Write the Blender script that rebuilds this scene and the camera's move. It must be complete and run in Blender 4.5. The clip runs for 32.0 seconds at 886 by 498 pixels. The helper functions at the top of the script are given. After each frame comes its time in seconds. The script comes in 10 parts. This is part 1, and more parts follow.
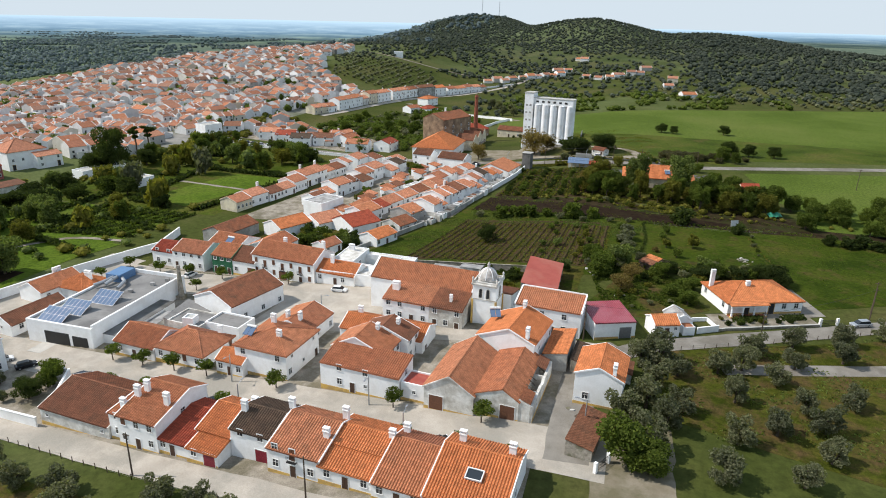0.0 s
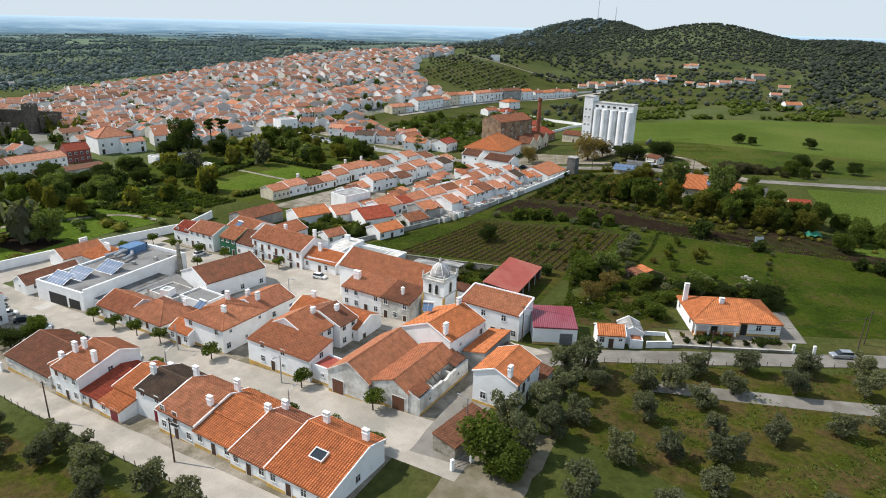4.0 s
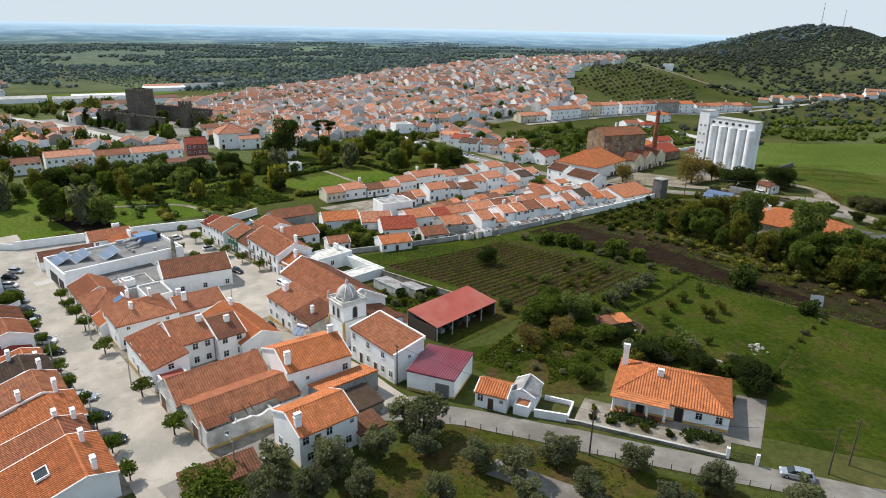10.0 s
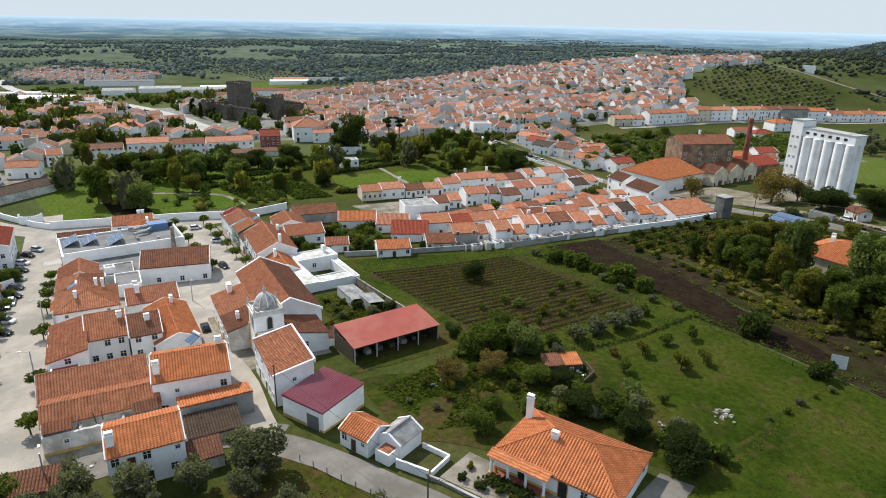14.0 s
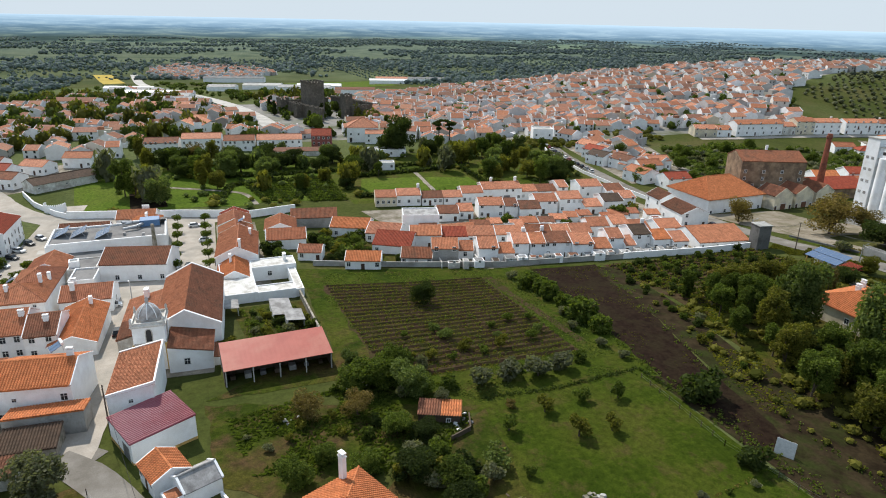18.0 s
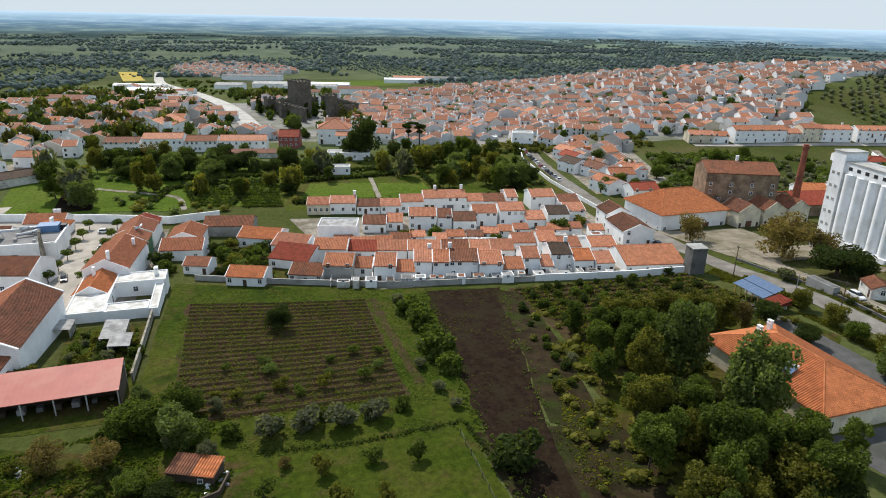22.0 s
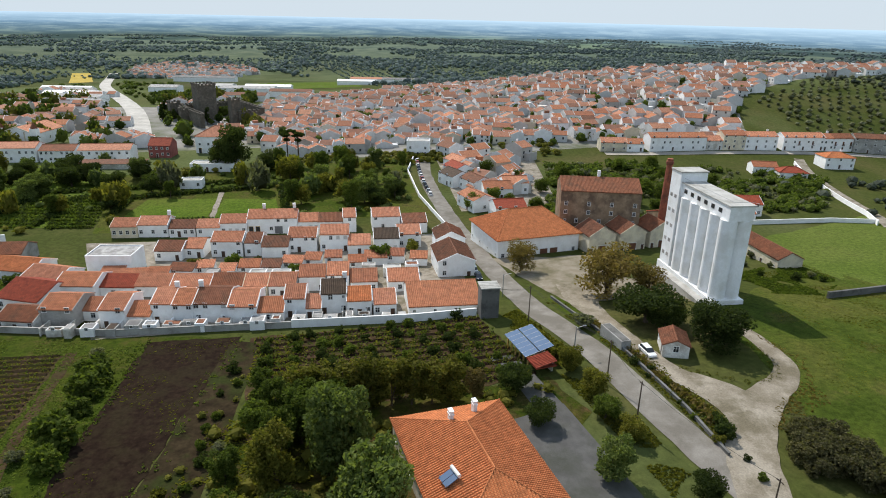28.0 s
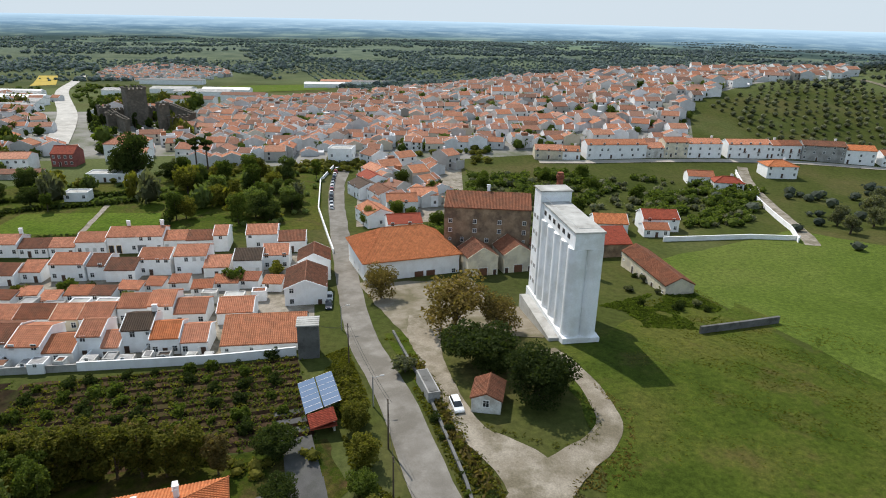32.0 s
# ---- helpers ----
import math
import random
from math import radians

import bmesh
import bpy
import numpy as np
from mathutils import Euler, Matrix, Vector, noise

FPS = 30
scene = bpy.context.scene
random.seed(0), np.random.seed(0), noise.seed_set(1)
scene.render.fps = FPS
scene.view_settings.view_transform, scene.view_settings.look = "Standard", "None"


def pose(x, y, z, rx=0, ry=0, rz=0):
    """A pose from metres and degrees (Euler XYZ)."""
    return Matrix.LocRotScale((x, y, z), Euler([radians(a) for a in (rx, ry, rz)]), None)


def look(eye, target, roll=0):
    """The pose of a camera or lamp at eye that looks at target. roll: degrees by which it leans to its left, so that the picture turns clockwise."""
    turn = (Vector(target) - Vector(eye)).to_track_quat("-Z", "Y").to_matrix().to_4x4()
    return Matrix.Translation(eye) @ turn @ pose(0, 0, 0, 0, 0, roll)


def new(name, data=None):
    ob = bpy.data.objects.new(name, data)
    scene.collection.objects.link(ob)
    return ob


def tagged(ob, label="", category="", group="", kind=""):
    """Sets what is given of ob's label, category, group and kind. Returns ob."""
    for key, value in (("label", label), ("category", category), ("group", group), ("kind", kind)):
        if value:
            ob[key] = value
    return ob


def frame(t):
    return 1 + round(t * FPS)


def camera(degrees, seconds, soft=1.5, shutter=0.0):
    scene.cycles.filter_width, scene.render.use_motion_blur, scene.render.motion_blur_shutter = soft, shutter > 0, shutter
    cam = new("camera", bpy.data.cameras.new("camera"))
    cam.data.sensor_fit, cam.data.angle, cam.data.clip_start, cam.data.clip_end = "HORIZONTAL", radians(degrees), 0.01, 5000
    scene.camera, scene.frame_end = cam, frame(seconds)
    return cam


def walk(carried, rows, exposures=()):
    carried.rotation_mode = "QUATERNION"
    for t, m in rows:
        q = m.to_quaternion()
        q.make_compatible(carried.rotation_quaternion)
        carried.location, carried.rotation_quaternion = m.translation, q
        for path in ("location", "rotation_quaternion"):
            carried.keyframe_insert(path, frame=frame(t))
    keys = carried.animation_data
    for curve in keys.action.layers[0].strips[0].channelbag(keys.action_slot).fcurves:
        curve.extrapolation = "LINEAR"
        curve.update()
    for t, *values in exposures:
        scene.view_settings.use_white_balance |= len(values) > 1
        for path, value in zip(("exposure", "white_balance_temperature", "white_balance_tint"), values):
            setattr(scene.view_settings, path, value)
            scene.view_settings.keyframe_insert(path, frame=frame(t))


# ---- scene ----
cam = camera(69.3, 32.0, 1.0)
METRES, EYE, TILT, LEAN, TURN = 335.2, 60.0, 0.0, 0.0, 16.2
ROWS = [
    (0.0, 0.0, 0.0, 0.0, 0.45, -19.84, -1.26),
    (0.5, 0.0133, -0.0008, -0.0003, 1.8, -19.9, -1.25),
    (1.0, 0.0267, -0.0014, -0.0006, 3.12, -19.93, -1.27),
    (1.5, 0.0403, -0.0018, -0.001, 4.45, -19.94, -1.29),
    (2.0, 0.0537, -0.0022, -0.0016, 5.82, -19.95, -1.29),
    (2.5, 0.0671, -0.0018, -0.0019, 7.16, -19.94, -1.38),
    (3.0, 0.0806, -0.0004, -0.0023, 8.52, -19.88, -1.43),
    (3.5, 0.094, 0.0019, -0.0027, 9.9, -19.79, -1.47),
    (5.5, 0.1462, 0.0236, -0.0041, 15.45, -19.34, -1.45),
    (6.0, 0.1591, 0.0312, -0.0044, 17.05, -19.31, -1.43),
    (6.5, 0.1719, 0.0396, -0.0045, 18.62, -19.33, -1.39),
    (7.0, 0.1848, 0.0485, -0.0045, 20.16, -19.38, -1.37),
    (7.5, 0.1977, 0.0581, -0.0046, 21.68, -19.44, -1.35),
    (8.0, 0.2102, 0.068, -0.0047, 23.22, -19.47, -1.32),
    (8.5, 0.2226, 0.0784, -0.0049, 24.77, -19.47, -1.24),
    (9.0, 0.2345, 0.0891, -0.005, 26.3, -19.44, -1.21),
    (9.5, 0.2462, 0.1003, -0.0051, 27.8, -19.42, -1.15),
    (10.0, 0.2573, 0.1119, -0.0055, 29.35, -19.38, -1.1),
    (10.5, 0.2674, 0.1231, -0.0056, 30.82, -19.39, -1.07),
    (11.0, 0.2777, 0.1355, -0.0057, 32.37, -19.44, -1.01),
    (11.5, 0.2875, 0.1482, -0.0059, 33.93, -19.52, -0.99),
    (12.0, 0.2966, 0.1611, -0.0061, 35.49, -19.62, -1.04),
    (12.5, 0.3055, 0.1743, -0.0062, 37.07, -19.71, -1.08),
    (13.0, 0.3141, 0.1877, -0.0064, 38.65, -19.77, -1.08),
    (13.5, 0.3224, 0.2011, -0.0064, 40.25, -19.8, -1.13),
    (14.0, 0.3305, 0.2147, -0.0065, 41.8, -19.81, -1.16),
    (14.5, 0.3382, 0.2286, -0.0063, 43.36, -19.83, -1.2),
    (16.5, 0.3674, 0.2867, -0.0048, 49.56, -19.92, -1.21),
    (17.0, 0.3733, 0.3023, -0.0048, 50.64, -19.92, -1.21),
    (17.5, 0.3788, 0.3179, -0.0047, 51.68, -19.94, -1.18),
    (18.0, 0.3837, 0.3334, -0.0048, 52.79, -19.99, -1.14),
    (18.5, 0.3883, 0.3487, -0.0048, 53.93, -20.04, -1.11),
    (19.0, 0.3926, 0.3642, -0.0047, 55.06, -20.09, -1.12),
    (19.5, 0.3967, 0.3798, -0.0045, 56.08, -20.13, -1.12),
    (20.0, 0.4002, 0.3956, -0.0043, 56.71, -20.15, -1.13),
    (20.5, 0.4035, 0.4113, -0.0043, 56.74, -20.15, -1.15),
    (21.0, 0.4067, 0.427, -0.0042, 56.74, -20.16, -1.18),
    (21.5, 0.4097, 0.4428, -0.0042, 56.7, -20.16, -1.19),
    (22.0, 0.4124, 0.4589, -0.0039, 56.64, -20.17, -1.21),
    (22.5, 0.4149, 0.475, -0.0033, 56.59, -20.18, -1.24),
    (23.0, 0.4174, 0.4913, -0.0031, 56.54, -20.17, -1.22),
    (23.5, 0.4195, 0.5073, -0.003, 56.48, -20.16, -1.22),
    (24.0, 0.4214, 0.5233, -0.0029, 56.47, -20.14, -1.2),
    (24.5, 0.4235, 0.5391, -0.0029, 56.49, -20.11, -1.19),
    (25.0, 0.4254, 0.555, -0.0028, 56.51, -20.12, -1.2),
    (25.5, 0.4272, 0.571, -0.0027, 56.5, -20.14, -1.2),
    (27.5, 0.436, 0.636, -0.0028, 56.57, -20.16, -1.19),
    (28.0, 0.4375, 0.6522, -0.0027, 56.56, -20.16, -1.19),
    (28.5, 0.4391, 0.6683, -0.0026, 56.57, -20.17, -1.19),
    (29.0, 0.4406, 0.6843, -0.0026, 56.56, -20.17, -1.18),
    (29.5, 0.4421, 0.7001, -0.0025, 56.51, -20.15, -1.19),
    (30.0, 0.4437, 0.7158, -0.0025, 56.47, -20.15, -1.19),
    (30.5, 0.4455, 0.7311, -0.0024, 56.44, -20.15, -1.2),
    (31.0, 0.4477, 0.7464, -0.0022, 56.44, -20.12, -1.19),
    (31.5, 0.4506, 0.7618, -0.0016, 56.43, -20.08, -1.19),
    (32.0, 0.4537, 0.777, -0.0013, 56.4, -20.03, -1.2),
]
walk(cam, [(t, pose(0, 0, EYE, TILT, LEAN, TURN) @ pose(METRES * x, METRES * y, METRES * z, 90 + pitch, roll, yaw)) for t, x, y, z, yaw, pitch, roll in ROWS],
     [(0.0, 0.68), (8.0, 0.67), (18.0, 0.66), (32.0, 0.64)])

# ---- daylight ----
SUN_AZ, SUN_EL = -101.5, 46.5      # compass-like: degrees from +y towards +x, and height
world = bpy.data.worlds.new("sky")
scene.world = world
world.use_nodes = True
wn, wl = world.node_tree.nodes, world.node_tree.links
sky = wn.new("ShaderNodeTexSky")
sky.sky_type = 'NISHITA'
sky.sun_disc = False
sky.sun_elevation, sky.sun_rotation = radians(SUN_EL), radians(SUN_AZ)
sky.air_density, sky.dust_density, sky.ozone_density = 1.0, 0.0, 1.4
sky.altitude = 100
wn["Background"].inputs[1].default_value = 0.138
haze = wn.new("ShaderNodeMix")      # thin high haze over the whole sky
haze.data_type = 'RGBA'
haze.inputs[0].default_value = 0.65
haze.inputs[7].default_value = (2.65, 3.15, 3.65, 1)
wl.new(sky.outputs[0], haze.inputs[6])
pale = wn.new("ShaderNodeMix")      # no part of it is brighter than this pale blue
pale.data_type, pale.blend_type = 'RGBA', 'DARKEN'
pale.inputs[0].default_value = 1.0
pale.inputs[7].default_value = (3.05, 3.5, 3.88, 1)
wl.new(haze.outputs[2], pale.inputs[6])
wl.new(pale.outputs[2], wn["Background"].inputs[0])
sun = new("sun", bpy.data.lights.new("sun", 'SUN'))
sun.data.energy, sun.data.angle, sun.data.color = 3.0, radians(0.6), (1.0, 0.943, 0.872)
az, el = radians(SUN_AZ), radians(SUN_EL)
SUN_DIR = Vector((math.sin(az) * math.cos(el), math.cos(az) * math.cos(el), math.sin(el)))
sun.matrix_world = look(SUN_DIR * 400, (0, 0, 0))
scene.view_settings.exposure = 0.5

# ---- the lie of the land ----


def smooth(v, a, b):
    u = min(1.0, max(0.0, (v - a) / (b - a)))
    return u * u * (3 - 2 * u)


def soft(v):
    v = max(-400.0, min(400.0, v / 8))
    return math.log1p(math.exp(v)) * 8


def ground(x, y):
    z = -3.4 - 0.072 * (soft(-x) - soft(-x - 120)) - 1.0 * smooth(y, 150, 200) * smooth(-x, 15, 45)
    z += 2.2 * math.exp(-((x + 28) / 30) ** 2 - ((y - 352) / 45) ** 2)
    # the town climbs to the north-east, the plain falls away to the west
    z += 27 * smooth(y, 330, 700) * smooth(-x, 160, 330) * (1 - smooth(-x, 420, 900))
    z -= 30 * smooth(-x, 380, 1050)
    # two hills
    z += 50 * math.exp(-((x + 368) / 165) ** 2 - ((y - 1560) / 280) ** 2)
    z += 33 * math.exp(-((x + 92) / 88) ** 2 - ((y - 1260) / 170) ** 2) + 34 * math.exp(-((x + 70) / 200) ** 2 - ((y - 1260) / 230) ** 2)
    z += 15 * math.exp(-((x + 225) / 75) ** 2 - ((y - 1400) / 200) ** 2) + 13 * math.exp(-((x + 170) / 60) ** 2 - ((y - 1290) / 150) ** 2)
    z += 34 * math.exp(-((x - 150) / 170) ** 2 - ((y - 1500) / 300) ** 2) + 7 * math.exp(-((x - 420) / 300) ** 2 - ((y - 1500) / 400) ** 2)
    z += 12 * math.exp(-((x + 200) / 260) ** 2 - ((y - 980) / 220) ** 2)
    r = math.hypot(x, y - 200)
    if r > 700:
        z += 7 * smooth(r, 700, 1500) * noise.noise(Vector((x / 600, y / 600, 3.1)))
    # the far plain rises to one level skyline
    far = smooth(r, 3300, 4900)
    return z * (1 - far) + 15 * far

# ---- materials ----


def nodes_of(name, rough=0.9, spec=0.25):
    m = bpy.data.materials.new(name)
    m.use_nodes = True
    nt = m.node_tree
    b = nt.nodes["Principled BSDF"]
    b.inputs["Roughness"].default_value = rough
    b.inputs["Specular IOR Level"].default_value = spec
    return m, nt, b


def position_noise(nt, scale, detail=4, rough=0.55, stretch=(1, 1, 1)):
    g = nt.nodes.new("ShaderNodeNewGeometry")
    mp = nt.nodes.new("ShaderNodeMapping")
    mp.inputs["Scale"].default_value = stretch
    n = nt.nodes.new("ShaderNodeTexNoise")
    n.inputs["Scale"].default_value, n.inputs["Detail"].default_value, n.inputs["Roughness"].default_value = scale, detail, rough
    nt.links.new(g.outputs["Position"], mp.inputs[0])
    nt.links.new(mp.outputs[0], n.inputs["Vector"])
    return n.outputs["Fac"]


def ramp(nt, fac, stops):
    r = nt.nodes.new("ShaderNodeValToRGB")
    e = r.color_ramp.elements
    while len(e) < len(stops):
        e.new(0.5)
    for k, (p, c) in zip(e, stops):
        k.position, k.color = p, (*c, 1)
    nt.links.new(fac, r.inputs[0])
    return r.outputs[0]


def mix(nt, fac, a, b, kind='MIX'):
    n = nt.nodes.new("ShaderNodeMix")
    n.data_type, n.blend_type = 'RGBA', kind
    for socket, v in ((n.inputs[0], fac), (n.inputs[6], a), (n.inputs[7], b)):
        if isinstance(v, (int, float)):
            socket.default_value = v
        elif isinstance(v, tuple):
            socket.default_value = (*v, 1)
        else:
            nt.links.new(v, socket)
    return n.outputs[2]


def bump(nt, b, fac, strength=0.3, distance=0.05):
    n = nt.nodes.new("ShaderNodeBump")
    n.inputs["Strength"].default_value, n.inputs["Distance"].default_value = strength, distance
    nt.links.new(fac, n.inputs["Height"])
    nt.links.new(n.outputs[0], b.inputs["Normal"])


def surface(name, c1, c2, scale=2.0, rough=0.9, fine=14.0, c3=None, patch=0.15, bump_by=0.25, spread=0.0, metal=0.0, spec=0.25, island=False, low=0.35, high=0.65, grain_by=0.35):
    """Two colours by coarse noise, a third in patches, fine grain in the relief, and a change of brightness from thing to thing."""
    m, nt, b = nodes_of(name, rough, spec)
    f = position_noise(nt, scale)
    col = ramp(nt, f, ((low, c1), (high, c2)))
    if c3:
        g = position_noise(nt, patch, 5, 0.65)
        col = mix(nt, ramp(nt, g, ((0.45, (0, 0, 0)), (0.62, (1, 1, 1)))), col, c3)
    grain = position_noise(nt, fine, 3, 0.6)
    col = mix(nt, grain_by, col, ramp(nt, grain, ((0.25, (0.55, 0.55, 0.55)), (0.75, (1.3, 1.3, 1.3)))), 'MULTIPLY')
    if spread:
        o = nt.nodes.new("ShaderNodeObjectInfo") if not island else nt.nodes.new("ShaderNodeNewGeometry")
        out = o.outputs["Random"] if not island else o.outputs["Random Per Island"]
        col = mix(nt, 1.0, col, ramp(nt, out, ((0.0, (1 - spread,) * 3), (1.0, (1 + spread,) * 3))), 'MULTIPLY')
    nt.links.new(col, b.inputs["Base Color"])
    b.inputs["Metallic"].default_value = metal
    if bump_by:
        bump(nt, b, grain, bump_by, 0.05)
    return m


def roof_tiles(name, palette, lichen=(0.11, 0.09, 0.06), amount=0.5, island=False, courses=True):
    """Clay tiles: courses across the slope in the relief, tone by roof, stains in streaks."""
    m, nt, b = nodes_of(name, 0.85, 0.2)
    o = nt.nodes.new("ShaderNodeObjectInfo")
    n = len(palette)
    island_out = nt.nodes.new("ShaderNodeNewGeometry").outputs["Random Per Island"]
    tone = ramp(nt, island_out if island else o.outputs["Random"], tuple((k / max(1, n - 1), c) for k, c in enumerate(palette)))
    f = position_noise(nt, 0.9, 5, 0.65)
    col = mix(nt, 1.0, tone, ramp(nt, f, ((0.3, (0.68, 0.66, 0.64)), (0.7, (1.22, 1.2, 1.18)))), 'MULTIPLY')
    g = position_noise(nt, 0.35, 6, 0.7)
    col = mix(nt, ramp(nt, g, ((0.70 - 0.3 * amount, (0, 0, 0)), (0.98 - 0.3 * amount, (0.75,) * 3))), col, lichen)
    tile = position_noise(nt, 6.0, 2, 0.6)
    col = mix(nt, 0.7, col, ramp(nt, tile, ((0.3, (0.62, 0.6, 0.58)), (0.7, (1.28, 1.25, 1.22)))), 'MULTIPLY')
    if courses:      # the lower edge of each course of tiles, wavering a little
        geo = nt.nodes.new("ShaderNodeNewGeometry")
        wave = nt.nodes.new("ShaderNodeTexWave")
        wave.bands_direction = 'Z'
        for key, value in (("Scale", 2.2), ("Distortion", 1.6), ("Detail", 2.0), ("Detail Scale", 0.6)):
            wave.inputs[key].default_value = value
        nt.links.new(geo.outputs["Position"], wave.inputs["Vector"])
        col = mix(nt, 0.8, col, ramp(nt, wave.outputs["Fac"], ((0.15, (0.62, 0.6, 0.58)), (0.5, (1.05, 1.05, 1.05)), (1.0, (1.2, 1.18, 1.15)))), 'MULTIPLY')
    nt.links.new(col, b.inputs["Base Color"])
    bump(nt, b, tile, 0.5, 0.06)
    return m


def plain(name, c, rough=0.6, metal=0.0, spec=0.4):
    return surface(name, tuple(v * 0.88 for v in c), tuple(min(1, v * 1.1) for v in c), 3.0, rough, 30.0, bump_by=0.08, metal=metal, spec=spec)


def foliage(name, dark, light, spread=0.25):
    """Leaves: tone by tuft, a little light shining through them."""
    m, nt, b = nodes_of(name, 0.8, 0.05)
    dark, light = (tuple(v * k for v, k in zip(c, (1.16, 1.04, 1.12))) for c in (dark, light))
    g = nt.nodes.new("ShaderNodeNewGeometry")
    col = ramp(nt, g.outputs["Random Per Island"], ((0.0, dark), (0.75, light), (1.0, tuple(min(1, v * 1.15) for v in light))))
    o = nt.nodes.new("ShaderNodeObjectInfo")
    col = mix(nt, 1.0, col, ramp(nt, o.outputs["Random"], ((0.0, (1 - spread, 1 - spread, 1 - spread)), (1.0, (1 + spread, 1 + spread * 0.8, 1 + spread * 0.4)))), 'MULTIPLY')
    nt.links.new(col, b.inputs["Base Color"])
    t = nt.nodes.new("ShaderNodeBsdfTranslucent")
    ms = nt.nodes.new("ShaderNodeMixShader")
    ms.inputs[0].default_value = 0.4
    nt.links.new(mix(nt, 1.0, col, (1.5, 1.6, 0.7), 'MULTIPLY'), t.inputs["Color"])
    nt.links.new(b.outputs[0], ms.inputs[1])
    nt.links.new(t.outputs[0], ms.inputs[2])
    nt.links.new(ms.outputs[0], nt.nodes["Material Output"].inputs["Surface"])
    return m


WHITE = surface("limewash", (0.86, 0.86, 0.85), (0.91, 0.91, 0.90), 0.5, 0.9, 9.0, (0.81, 0.80, 0.78), 0.35, 0.12, 0.03, grain_by=0.18)
WHITE_OLD = surface("stained_limewash", (0.58, 0.56, 0.51), (0.76, 0.75, 0.71), 0.7, 0.92, 7.0, (0.42, 0.39, 0.34), 0.3, 0.25, 0.06)
CREAM = surface("cream_plaster", (0.66, 0.58, 0.42), (0.74, 0.67, 0.52), 0.5, 0.9, 9.0, (0.52, 0.46, 0.36), 0.3, 0.15, 0.06)


def town_wall(name, island):
    """Limewash of many ages: mostly white, some cream, ochre-tinted or bare grey."""
    m, nt, b = nodes_of(name, 0.9, 0.2)
    src = nt.nodes.new("ShaderNodeNewGeometry").outputs["Random Per Island"] if island else nt.nodes.new("ShaderNodeObjectInfo").outputs["Random"]
    tone = ramp(nt, src, ((0.0, (0.84, 0.84, 0.84)), (0.22, (0.52, 0.52, 0.52)), (0.42, (0.86, 0.86, 0.86)), (0.60, (0.40, 0.38, 0.35)), (0.72, (0.84, 0.84, 0.83)), (0.84, (0.55, 0.48, 0.36)), (0.91, (0.68, 0.67, 0.65)), (1.0, (0.28, 0.25, 0.22))))
    f = position_noise(nt, 0.5, 5, 0.65)
    nt.links.new(mix(nt, 1.0, tone, ramp(nt, f, ((0.3, (0.86, 0.85, 0.83)), (0.6, (1.0, 1.0, 1.0)))), 'MULTIPLY'), b.inputs["Base Color"])
    return m


WHITE_TOWN, WHITE_TOWN_FAR = town_wall("town_limewash", False), town_wall("far_town_limewash", True)
DOME = surface("weathered_dome", (0.40, 0.37, 0.34), (0.58, 0.55, 0.52), 0.8, 0.9, 8.0, (0.30, 0.28, 0.26), 0.5, 0.3)
GREY_WALL = surface("grey_render", (0.34, 0.33, 0.31), (0.46, 0.45, 0.42), 0.6, 0.92, 8.0, (0.24, 0.23, 0.21), 0.3, 0.3, 0.08)
GREEN_WALL = surface("green_tiles", (0.02, 0.10, 0.05), (0.03, 0.14, 0.07), 1.0, 0.5, 9.0, bump_by=0.1)
RED_WALL = surface("red_plaster", (0.24, 0.075, 0.065), (0.31, 0.10, 0.085), 0.6, 0.85, 9.0, bump_by=0.15)
OCHRE = surface("ochre_paint", (0.60, 0.38, 0.10), (0.68, 0.45, 0.14), 0.9, 0.9, 9.0, (0.45, 0.30, 0.12), 0.5, 0.15)
TILE = roof_tiles("clay_roof", ((0.36, 0.135, 0.070), (0.44, 0.178, 0.090), (0.47, 0.200, 0.108), (0.33, 0.132, 0.078)), (0.17, 0.098, 0.064), amount=0.55)
TILE_NEW = roof_tiles("bright_clay_roof", ((0.49, 0.170, 0.066), (0.55, 0.202, 0.082)), (0.32, 0.130, 0.066), 0.3)
TILE_RED = roof_tiles("deep_red_clay_roof", ((0.30, 0.062, 0.035), (0.33, 0.075, 0.04)), (0.15, 0.055, 0.04), 0.25)
TILE_OLD = roof_tiles("weathered_clay_roof", ((0.19, 0.085, 0.05), (0.23, 0.10, 0.06), (0.27, 0.105, 0.055)), (0.085, 0.06, 0.04), 0.75)
TILE_DARK = roof_tiles("blackened_clay_roof", ((0.085, 0.06, 0.043), (0.11, 0.072, 0.05)), (0.045, 0.037, 0.027), 0.8)
TILE_PALE = roof_tiles("sun_bleached_clay_roof", ((0.45, 0.195, 0.115), (0.54, 0.255, 0.160), (0.56, 0.245, 0.140), (0.36, 0.155, 0.092), (0.50, 0.205, 0.105)), (0.24, 0.140, 0.092), 0.45)
TILE_TOWN = roof_tiles("town_clay_roof", ((0.15, 0.085, 0.058), (0.42, 0.165, 0.085), (0.30, 0.135, 0.085), (0.47, 0.225, 0.135), (0.23, 0.115, 0.078), (0.44, 0.175, 0.082), (0.36, 0.19, 0.135), (0.47, 0.19, 0.095)), (0.14, 0.092, 0.066), 0.5, courses=False)
